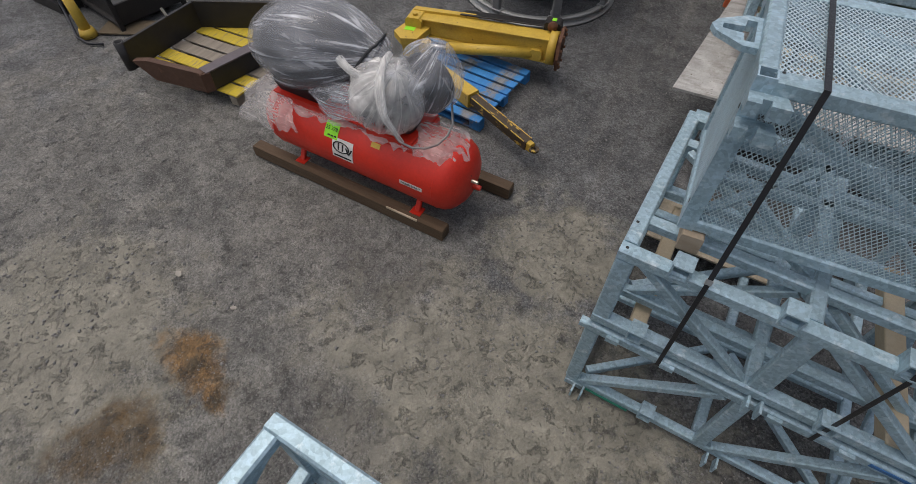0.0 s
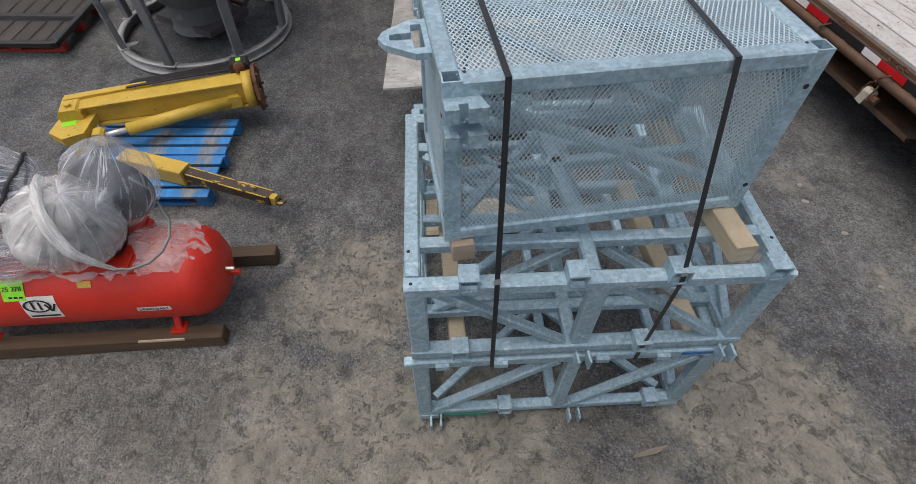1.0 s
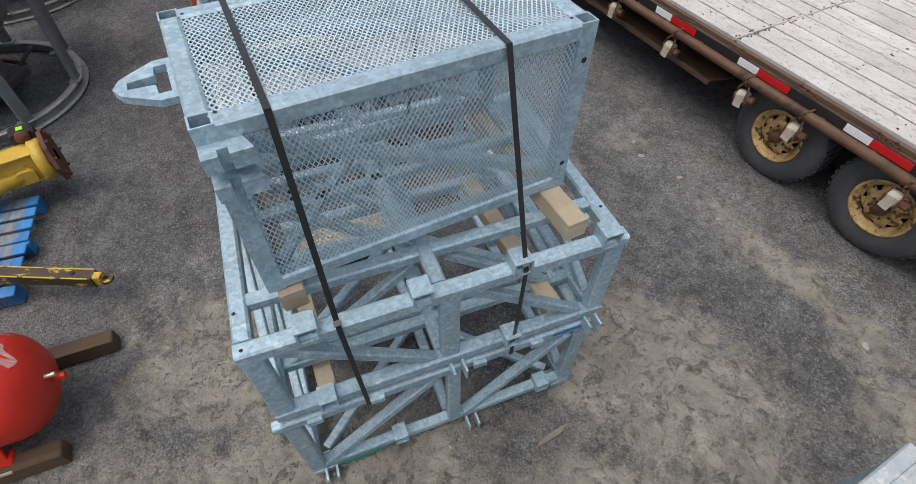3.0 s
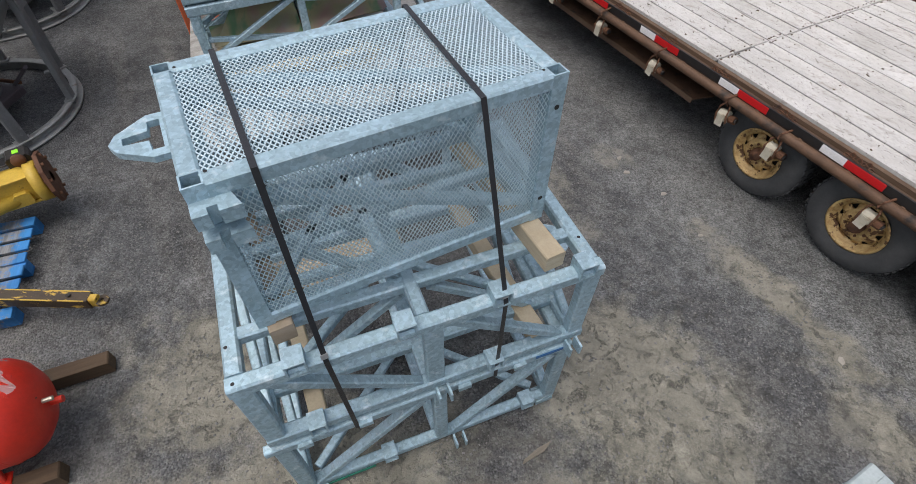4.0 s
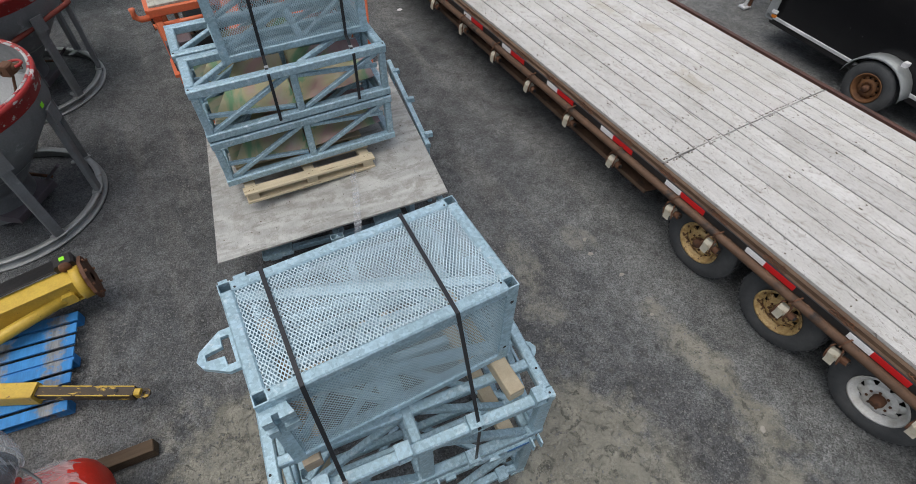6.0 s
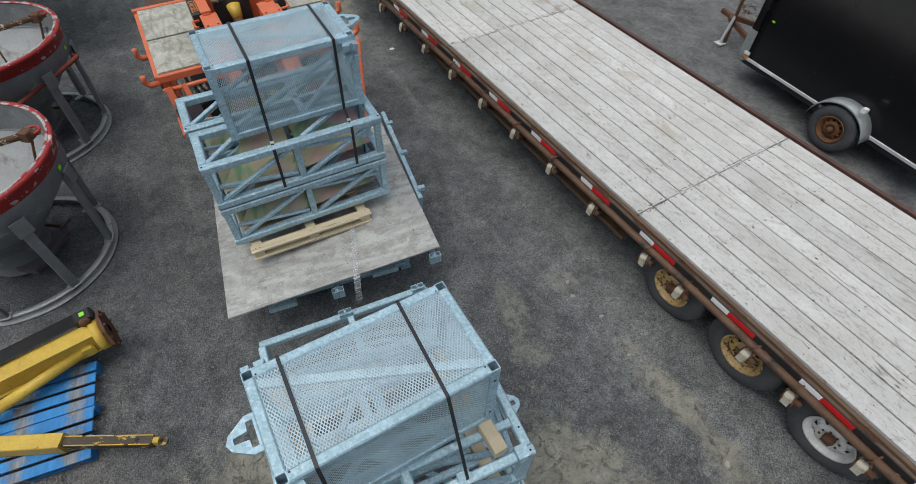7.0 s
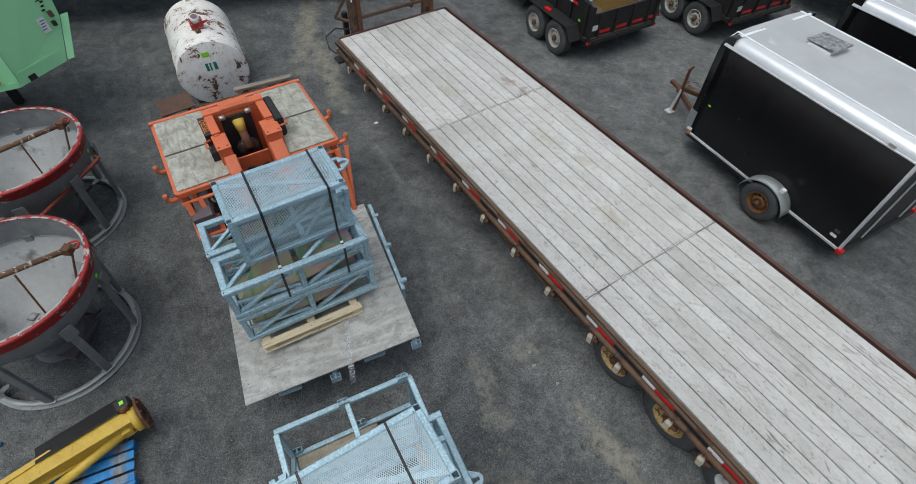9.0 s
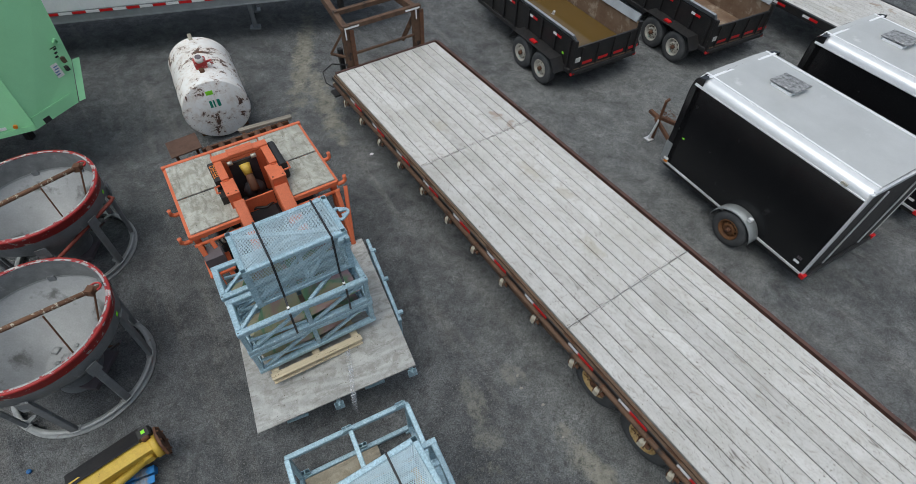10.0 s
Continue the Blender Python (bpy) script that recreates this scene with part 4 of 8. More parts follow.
def mesh_panel(w, h, pitch=0.0190, rise=0.0300, strand=0.0029):
    """Expanded metal in the plane x, z: two families of zigzag strands that touch at the knuckles."""
    verts, faces = [], []
    nx, nz = int(w / pitch), int(h / rise)
    px, pz = w / nx, h / nz
    for j in range(nz):
        for i in range(nx):
            x, z = i * px, j * pz
            for (ax, az), (bx, bz) in (((x, z), (x + px / 2, z + pz / 2)), ((x + px / 2, z + pz / 2), (x + px, z)), ((x, z + pz), (x + px / 2, z + pz / 2)), ((x + px / 2, z + pz / 2), (x + px, z + pz))):
                dx, dz = bx - ax, bz - az
                k = math.hypot(dx, dz)
                sx, sz = -dz / k * strand / 2, dx / k * strand / 2
                t = 0.0011 if dx * dz > 0 else 0.0015
                o = len(verts)
                for qx, qz in ((ax, az), (bx, bz)):
                    verts += [(qx - sx, -t, qz - sz), (qx + sx, t, qz + sz)]
                    verts += [(qx - sx, t, qz - sz), (qx + sx, -t, qz + sz)]
                # corners 0: -s -t, 1: +s +t, 2: -s +t, 3: +s -t
                faces += [(o, o + 3, o + 7, o + 4), (o + 2, o + 1, o + 5, o + 6), (o, o + 2, o + 6, o + 4), (o + 3, o + 1, o + 5, o + 7)]
    me = bpy.data.meshes.new("mesh_panel")
    me.from_pydata(verts, [], faces)
    me.materials.append(MESH)
    return me


def cage(m, label, L=1.315, D=0.785, H=0.765):
    """Mesh-covered cage: angle frame with open tube corners, mesh faces, one hook plate, slotted corner brackets."""
    c = thing("mesh_cage", label, "mesh cage", m, "mesh cages")
    w = 0.065
    r = w / 2
    for x in (r, L - r):
        for y in (r, D - r):
            part("corner_post", hollow((x, y, 0), (x, y, H), w, 0.006), GALV, c)
            part("post_floor", box((x - r + 0.007, y - r + 0.007, H - 0.16), (x + r - 0.007, y + r - 0.007, H - 0.15), 0.001), GALV, c)
    for z in (r, H - r):
        for y in (r, D - r):
            rail("rail", (w, y, z), (L - w, y, z), c, w)
        for x in (r, L - r):
            rail("side_rail", (x, w, z), (x, D - w, z), c, w)
    rail("brace", (0.07, D - 0.1, H - 0.032), (L - 0.07, 0.09, H - 0.032), c, 0.055, 0.03)
    for y in (0.035, D - 0.035):
        s = 1 if y < 0.1 else -1
        rail("brace", (0.07, y + s * 0.022, H - 0.10), (L - 0.07, y + s * 0.022, 0.10), c, 0.062, 0.03)
    rail("cross_tube", (0.565, w, r), (0.575, D - w, r), c, 0.06, 0.05)
    rail("cross_tube", (w, 0.36, r), (L - w, 0.36, r), c, 0.05)
    rail("brace", (0.08, 0.1, r + 0.01), (0.58, 0.62, r + 0.01), c, 0.045, 0.03)
    def face(me, mm):
        ob = new("mesh_panel", me)
        ob.parent, ob.matrix_basis = c, mm
        tagged(ob, "diamond-pattern expanded metal panel")
    long_ = mesh_panel(L - 2 * w + 0.02, H - 2 * w + 0.02)
    flat = mesh_panel(L - 2 * w + 0.02, D - 2 * w + 0.02, strand=0.0050)
    end = mesh_panel(D - 2 * w + 0.02, H - 2 * w + 0.02)
    face(long_, pose(w - 0.01, 0.012, w - 0.01))
    face(long_, pose(w - 0.01, D - 0.012, w - 0.01))
    face(flat, pose(w - 0.01, w - 0.01, H - 0.012, -90, 0, 0))
    face(end, pose(0.012, w - 0.01, w - 0.01, 0, 0, 90))
    face(end, pose(L - 0.012, w - 0.01, w - 0.01, 0, 0, 90))
    hook_plate(c, pose(0.0, D * 0.5, H - 0.05, 0, 0, 180))
    for y, s in ((0.0, -1), (D, 1)):
        for z in (H - 0.11, H - 0.215):
            part("slotted_bracket", plate([(0.0, 0), (0.12, 0), (0.14, s * 0.065), (0.075, s * 0.065), (0.075, s * 0.035), (0.045, s * 0.035), (0.045, s * 0.065), (0.0, s * 0.065)], z, z + 0.055, at=pose(0.0, y, 0)), GALV, c)
    for x in (0.02, L - 0.0):
        for z in (H - 0.14, 0.14):
            part("bolt_hole", tube((x if x > 0.1 else -0.001, 0.03, z), (x + 0.0015, 0.03, z), 0.011, 10), INK, c)
    for x in (L - 0.03,):
        for z in (H - 0.14, 0.14):
            part("bolt_hole", tube((x, -0.0015, z), (x, 0.001, z), 0.011, 10), INK, c)
    for x in (w + 0.012, L - w - 0.012):
        for y in (0.05, D - 0.05):
            part("bolt_hole", tube((x, y, H - 0.001), (x, y, H + 0.0015), 0.006, 8), INK, c)
    return c


def strap(points, width, up, label, seal_at=None):
    """A flat black band through points, with a metal seal."""
    s = thing("tie_strap", label, "strap", None, "tie straps")
    bm = bmesh.new()
    for p, q in zip(points, points[1:]):
        d = (Vector(q) - Vector(p)).normalized()
        a = Vector(up).normalized()
        n_ = d.cross(a).normalized()
        bar(Vector(p) - d * 0.002, Vector(q) + d * 0.002, width, 0.003, 0.0005, tuple(n_), bm)
    part("band", bm, STRAP, s)
    if seal_at:
        p, q = Vector(seal_at[0]), Vector(seal_at[1])
        d = (q - p).normalized()
        part("seal", bar(p, p + d * 0.028, width + 0.008, 0.009, 0.001, tuple(d.cross(Vector(up)).normalized())), CLIP, s, "crimped steel seal")
    return s


ROT_A = 31.0
STACK_A = place(-0.465, 1.563, 0, ROT_A)
low_a = lower_unit(STACK_A @ pose(0.0, -0.01, 0), "galvanised box frame standing on the gravel under a stack")
upper_unit(STACK_A @ pose(0, 0, 0.80))
ply = thing("plywood_offcut", "tan plywood offcut lying inside the lowest frame", "plywood", STACK_A @ pose(0.0, -0.01, 0.122))
part("board", box((0.07, 1.38, 0.0), (1.08, 1.83, 0.015), 0.003), TANPLY, ply)
for ob, p, q, mat_ in ((low_a, (1.40, -0.004, 0.752), (1.585, -0.004, 0.752), BLUEPAINT), (low_a, (0.14, -0.002, 0.05), (0.42, -0.002, 0.05), INKGREEN)):
    part("paint_mark", bar(p, q, 0.006, 0.022, 0.001), mat_, ob, "streak of marker paint")
CAGE_A = place(-0.398, 1.797, 1.53, 37.0)
cage(CAGE_A, "galvanised mesh cage strapped on timber blocks over frames", 1.31, 0.70, 0.758)


def block(m, lx, ly, lz, label, mat=LUMBER, name="timber_block", cat="timber"):
    b = thing(name, label, cat, m, "timber blocks")
    part("beam", box((-lx / 2, -ly / 2, 0), (lx / 2, ly / 2, lz), 0.006), mat, b)
    return b


block(STACK_A @ pose(1.39, 0.55, 1.43, 0, 0, 6), 0.10, 0.95, 0.098, "fresh sawn timber block under the mesh cage")
block(STACK_A @ pose(0.205, 0.64, 1.43, 0, 0, 6), 0.095, 1.0, 0.098, "weathered timber block under the mesh cage", TIMBEROLD)
block(STACK_A @ pose(0.22, 0.62, 0.66, 0, 0, 2), 0.09, 1.0, 0.09, "pale timber laid between the stacked frames")
block(STACK_A @ pose(1.40, 0.6, 0.79, 0, 0, 4), 0.10, 1.1, 0.09, "pale timber laid between the stacked frames")


def local_strap(m, pts, width, label, seal):
    p = [m @ Vector(v) for v in pts]
    up = m.to_3x3() @ Vector((1, 0, 0))
    strap([tuple(v) for v in p], width, tuple(up), label, (p[seal].lerp(p[seal + 1], 0.94 if seal == 2 else 0.55), p[seal + 1]) if seal is not None else None)


A_INV = CAGE_A.inverted() @ STACK_A
e1, e2 = A_INV @ Vector((0.405, -0.018, 0.72)), A_INV @ Vector((1.157, -0.018, 0.72))
b1, b2 = A_INV @ Vector((0.30, 1.2, 0.9)), A_INV @ Vector((0.95, 1.2, 0.9))
f1, f2 = A_INV @ Vector((0.385, -0.008, 1.425)), A_INV @ Vector((1.165, -0.008, 1.425))
local_strap(CAGE_A, [tuple(b1), (0.215, 0.704, 0.762), (0.205, -0.004, 0.762), tuple(f1), tuple(e1)], 0.022, "black steel strap holding the cage on the frames", 2)
local_strap(CAGE_A, [tuple(b2), (0.985, 0.704, 0.762), (0.96, -0.004, 0.762), tuple(f2), tuple(e2)], 0.022, "black steel strap holding the cage on the frames", 2)

# a further frame and a sheet-metal box at the edge of the view
upper_unit(STACK_A @ pose(-0.795, -2.50, 0.80))
lower_unit(STACK_A @ pose(-0.78, -3.22, 0), "galvanised box frame on the gravel beside the stack")
bx = thing("sheet_metal_box", "galvanised sheet-metal box with a scuffed folded lid", "metal box", place(2.250, 1.794, 0, -51))
part("body", box((-0.1, -0.9, 0.0), (0.8, 0.0, 0.96), 0.01), GALV, bx)
part("lid", box((-0.12, -0.92, 0.96), (0.82, 0.02, 0.99), 0.008), SCUFFZINC, bx, "scuffed pale lid")
part("lid_fold", bar((-0.05, -0.9, 0.993), (-0.05, 0.0, 0.993), 0.02, 0.012), SCUFFZINC, bx)

# ---- second stack: frames on a pallet on a plywood sheet ----
SHEET = place(-1.914, 3.51, 0.0, 28.5)
base_b = lower_unit(SHEET @ pose(1.95, 2.42, 0, 0, 0, 180), "galvanised box frame under the plywood sheet", 0.71, 0.68, ())
for x, z in ((0.9, 0.70), (-0.14, 0.80)):
    part("arm", bar((x, 1.7, z - 0.03), (x, 2.44, z - 0.03), 0.06, 0.05), GALV, base_b)
    for k in (-0.031, 0.031):
        part("socket", hollow((x + k, 2.45, z - 0.08), (x + k, 2.45, z + 0.03), 0.058, 0.006), GALV, base_b)
for x, z in ((1.46, 0.60), (0.38, 0.68)):
    part("pad_plate", box((x - 0.14, 2.05, z - 0.06), (x + 0.14, 2.36, z), 0.01), GALV, base_b)
sh = thing("plywood_sheet", "worn grey plywood sheet laid over a steel frame", "plywood", SHEET @ pose(0, 0, 0.745, 0, -4.2, 0))
part("board", box((0, 0, -0.02), (2.16, 2.44, 0.0), 0.003), PLY, sh)
for i in range(34):
    a, b_ = random.Random(i).uniform(0.05, 2.1), random.Random(i + 90).uniform(0.05, 2.3)
    part("nail_head", tube((a, b_, 0), (a, b_, 0.002), 0.006, 6), OLDWOOD, sh)
tubeside = thing("square_tube", "galvanised square tube leaning along the plywood edge", "steel tube", SHEET)
part("tube", bar((2.2, 0.75, 0.86), (2.22, 2.35, 0.92), 0.055), GALV, tubeside)
for y in (0.85, 1.5, 2.1):
    part("clip", hollow((2.2, y, 0.93), (2.28, y, 0.93), 0.05, 0.006), GALV, tubeside)
part("stay", bar((2.2, 0.8, 0.0), (2.2, 0.8, 0.84), 0.05), GALV, tubeside)
part("stay", bar((2.22, 2.25, 0.0), (2.22, 2.25, 0.9), 0.05), GALV, tubeside)


def pallet(m, w, d, label, wood, slats=7, blocks=3, group="pallets", end_mat=None, h=0.125, mixed=None):
    p = thing("pallet", label, "pallet", m, group)
    for i in range(blocks):
        y = 0.02 + (d - 0.04 - 0.09) * i / (blocks - 1)
        for k in range(3):
            x = (w - 0.12) * k / 2
            part("pallet_block", box((x, y, 0.02), (x + 0.12, y + 0.09, h - 0.035), 0.004), wood, p)
        part("bottom_board", box((0, y, 0.0), (w, y + 0.09, 0.02), 0.003), wood, p)
        part("stringer", box((0, y, h - 0.035), (w, y + 0.09, h - 0.018), 0.003), wood, p)
    sw = w / slats * 0.86
    for i in range(slats):
        x = (w - sw) * i / (slats - 1)
        part("slat", box((x, 0, h - 0.018), (x + sw, d, h), 0.004), (mixed[i % len(mixed)] if mixed else wood), p)
    return p


STACK_B = place(-2.0, 4.17, 1.02, 34.8)
pb = thing("pallet", "new pale pine pallet under stacked steel frames", "pallet", STACK_B @ pose(0.12, -0.13, -0.13, 0, 1.5, 0), "pallets")
for x in (0.0, 0.56, 1.12):
    part("stringer", box((x, 0.0, 0.022), (x + 0.10, 0.93, 0.096), 0.005), PALLET, pb)
for k, y in enumerate((-0.015, 0.19, 0.39, 0.60, 0.84)):
    part("slat", box((-0.02 + 0.008 * (k % 2), y, 0.096), (1.24, y + 0.098, 0.118), 0.004), PALLET, pb)
for y in (-0.02, 0.40, 0.84):
    part("bottom_board", box((-0.015, y, 0.0), (1.235, y + 0.10, 0.022), 0.004), PALLET, pb)
for x in (0.03, 0.07, 0.59, 0.63, 1.15, 1.19):
    part("nail", tube((x, 0.03 + 0.02 * (x > 0.6), 0.117), (x, 0.03 + 0.02 * (x > 0.6), 0.1195), 0.005, 8), RUST, pb)


def plate_between(corners, th):
    """A thin sheet with the given corners."""
    bm = bmesh.new()
    cs = [Vector(c) for c in corners]
    n_ = (cs[1] - cs[0]).cross(cs[-1] - cs[0]).normalized() * th
    low, up = [bm.verts.new(c) for c in cs], [bm.verts.new(c + n_) for c in cs]
    bm.faces.new(low[::-1])
    bm.faces.new(up)
    for i in range(len(cs)):
        k = (i + 1) % len(cs)
        bm.faces.new((low[i], low[k], up[k], up[i]))
    return bm


def narrow_unit(m, label):
    u = thing("truss_crate", label, "steel frame", m, "braced steel frames on the pallet")
    L, D, H = 1.645, 0.56, 0.50
    w = 0.075
    r = w / 2
    for z in (r, H - r):
        for y in (r, D - r):
            rail("rail", (0, y, z), (L, y, z), u, w)
        for x in (r, L - r):
            rail("side_rail", (x, w, z), (x, D - w, z), u, w)
    for y in (r, D - r):
        for x in (r, L / 2, L - r):
            rail("post", (x, y, w), (x, y, H - w), u, 0.06)
        rail("brace", (0.08, y, w), (0.78, y, H - w), u, 0.04)
        rail("brace", (0.86, y, w), (1.56, y, H - w), u, 0.04)
        rail("brace", (0.08, y + 0.03, H * 0.42), (0.78, y + 0.03, 0.1), u, 0.035)
        rail("brace", (0.86, y + 0.03, H - 0.12), (1.56, y + 0.03, H * 0.58), u, 0.035)
    rail("brace", (0.06, 0.08, H - 0.03), (0.5, D - 0.08, H - 0.03), u, 0.045)
    rail("brace", (0.9, 0.08, H - 0.03), (1.5, D - 0.08, H - 0.03), u, 0.045)
    part("sheet", plate_between([(0.10, 0.14, 0.10), (0.80, 0.12, 0.09), (0.80, 0.44, 0.40), (0.42, 0.44, 0.40)], 0.006), ZINCSHEET, u, "iridescent passivated sheet panel")
    part("sheet", plate_between([(0.86, 0.12, 0.09), (1.55, 0.14, 0.14), (1.50, 0.42, 0.38), (0.86, 0.45, 0.41)], 0.006), ZINCSHEET, u, "iridescent passivated sheet panel")
    part("sheet", plate_between([(0.10, 0.20, 0.085), (1.55, 0.20, 0.085), (1.55, 0.48, 0.11), (0.10, 0.48, 0.11)], 0.006), ZINCSHEET, u)
    for x in (0.02, L - 0.02):
        part("bolt_hole", tube((x, 0.03, H - 0.001), (x, 0.03, H + 0.0015), 0.009, 8), INK, u)
    return u


nu = narrow_unit(STACK_B, "galvanised braced frame with zinc panels on a pallet")
for y, z in ((0.0, 0.515), (0.60, 0.0), (0.60, 0.515)):
    copy_thing(nu, STACK_B @ pose(0 if y == 0 else -0.03, y, z))
CAGE_B = STACK_B @ pose(1.57, 0.93, 1.032, 0, 0, 181)
cage(CAGE_B, "galvanised mesh cage strapped over braced frames", 1.25, 0.68, 0.70)
B_IN = CAGE_B.inverted() @ STACK_B
for x0 in (0.66, 1.38):
    a = B_IN @ Vector((x0, 1.25, 0.6))
    lo, mid_ = B_IN @ Vector((x0 - 0.04, -0.012, 0.56)), B_IN @ Vector((x0 - 0.03, -0.012, 1.0))
    tx = 1.57 - x0
    local_strap(CAGE_B, [tuple(a), (tx, -0.006, 0.704), (tx, 0.684, 0.704), (tx + 0.02, 0.69, 0.02), tuple(mid_), tuple(lo)], 0.026, "black steel strap round the braced frames", 3)
wrap = thing("plastic_wrap_strip", "clear stretch-wrap strip trailing over the plywood edge", "plastic wrap", SHEET @ pose(0, 0, 0.755, 0, -4.2, 0))
bm = bmesh.new()
pts = [(1.42, 0.75, 0.02), (1.36, 0.55, 0.018), (1.34, 0.35, 0.012), (1.30, 0.15, 0.012), (1.27, -0.02, 0.015), (1.24, -0.10, -0.1), (1.21, -0.14, -0.28)]
rows = [[bm.verts.new((x + k, y + 0.3 * k * (i % 2), z + 0.012 * (j % 2))) for j, k in enumerate((-0.035, -0.018, 0, 0.018, 0.035))] for i, (x, y, z) in enumerate(pts)]
for a, b_ in zip(rows, rows[1:]):
    for j in range(4):
        bm.faces.new((a[j], a[j + 1], b_[j + 1], b_[j]))
part("film", bm, FILM, wrap, "", True)

# ---- wheels ----
def wheel(m, parent, radius, width, rim_r, rim_mat, spokes=8, name="wheel", dirt=None):
    """Tyre, dished rim with slots, hub and nuts; axle along local y, outer face at y = 0, towards -y."""
    w = new(name)
    w.parent, w.matrix_basis = parent, m
    R = radius
    prof = [(rim_r, 0.02), (rim_r + 0.02, 0.004), (R - 0.09, -0.004), (R - 0.035, 0.006), (R - 0.012, 0.02), (R, 0.045), (R, width - 0.045), (R - 0.03, width - 0.006), (rim_r + 0.02, width), (rim_r, width - 0.02)]
    part("tyre", lathe(prof, 44, "y"), TYRE, w, "worn black tyre", True)
    bm = bmesh.new()
    for i in range(44):
        a = 2 * math.pi * (i + 0.5) / 44
        for y0, y1 in ((0.03, width * 0.32), (width * 0.4, width * 0.6), (width * 0.68, width - 0.03)):
            c, s = math.cos(a), math.sin(a)
            bar((c * (R + 0.002), y0, s * (R + 0.002)), (c * (R + 0.002), y1, s * (R + 0.002)), 0.03, 0.012, 0.002, (c, 0, s), bm)
    tagged(part("tread", bm, TYRE, w), kind="stuff")
    bm = lathe([(rim_r, 0.02), (rim_r + 0.014, -0.003), (rim_r - 0.004, -0.004), (rim_r - 0.010, 0.018), (rim_r - 0.030, 0.026), (rim_r - 0.036, 0.050), (rim_r - 0.050, 0.056)], 36, "y")
    ro, ri = rim_r - 0.036, rim_r * 0.58
    for i in range(spokes):
        a0, a1, b0, b1 = (2 * math.pi * (i + k) / spokes for k in (0.27, 0.73, 0.03, 0.97))
        q = [bm.verts.new((r_ * math.cos(a), y, r_ * math.sin(a))) for r_, a, y in ((ro, a0, 0.052), (ro, a1, 0.052), (ri, b1, 0.024), (ri, b0, 0.024))]
        q2 = [bm.verts.new((v.co.x, v.co.y + 0.012, v.co.z)) for v in q]
        bm.faces.new(q)
        bm.faces.new(q2[::-1])
        for k in range(4):
            bm.faces.new((q[k], q[(k + 1) % 4], q2[(k + 1) % 4], q2[k]))
    lathe([(ri + 0.010, 0.030), (ri, 0.020), (rim_r * 0.50, 0.012), (rim_r * 0.36, 0.014), (rim_r * 0.30, 0.030), (0.001, 0.035)], 30, "y", bm)
    part("rim", bm, rim_mat, w, "", True)
    part("hub", lathe([(rim_r * 0.24, 0.04), (rim_r * 0.24, -0.015), (rim_r * 0.2, -0.035), (0.001, -0.04)], 20, "y"), RUST, w, "", True)
    bm = bmesh.new()
    for i in range(spokes):
        a = 2 * math.pi * (i + 0.5) / spokes
        c, s = math.cos(a) * rim_r * 0.40, math.sin(a) * rim_r * 0.40
        tube((c, 0.026, s), (c, 0.004, s), 0.011, 6, bm=bm)
    tagged(part("wheel_nuts", bm, RUST, w), kind="stuff")
    part("backing", lathe([(rim_r - 0.01, 0.10), (0.001, 0.11)], 24, "y"), DARKSTEEL, w)
    return w


# ---- flatbed gooseneck trailer ----
# local axes: x along the deck from its front, y to its other side, z up
DECK_Z, DECK_W, DECK_L = 0.90, 2.46, 13.6


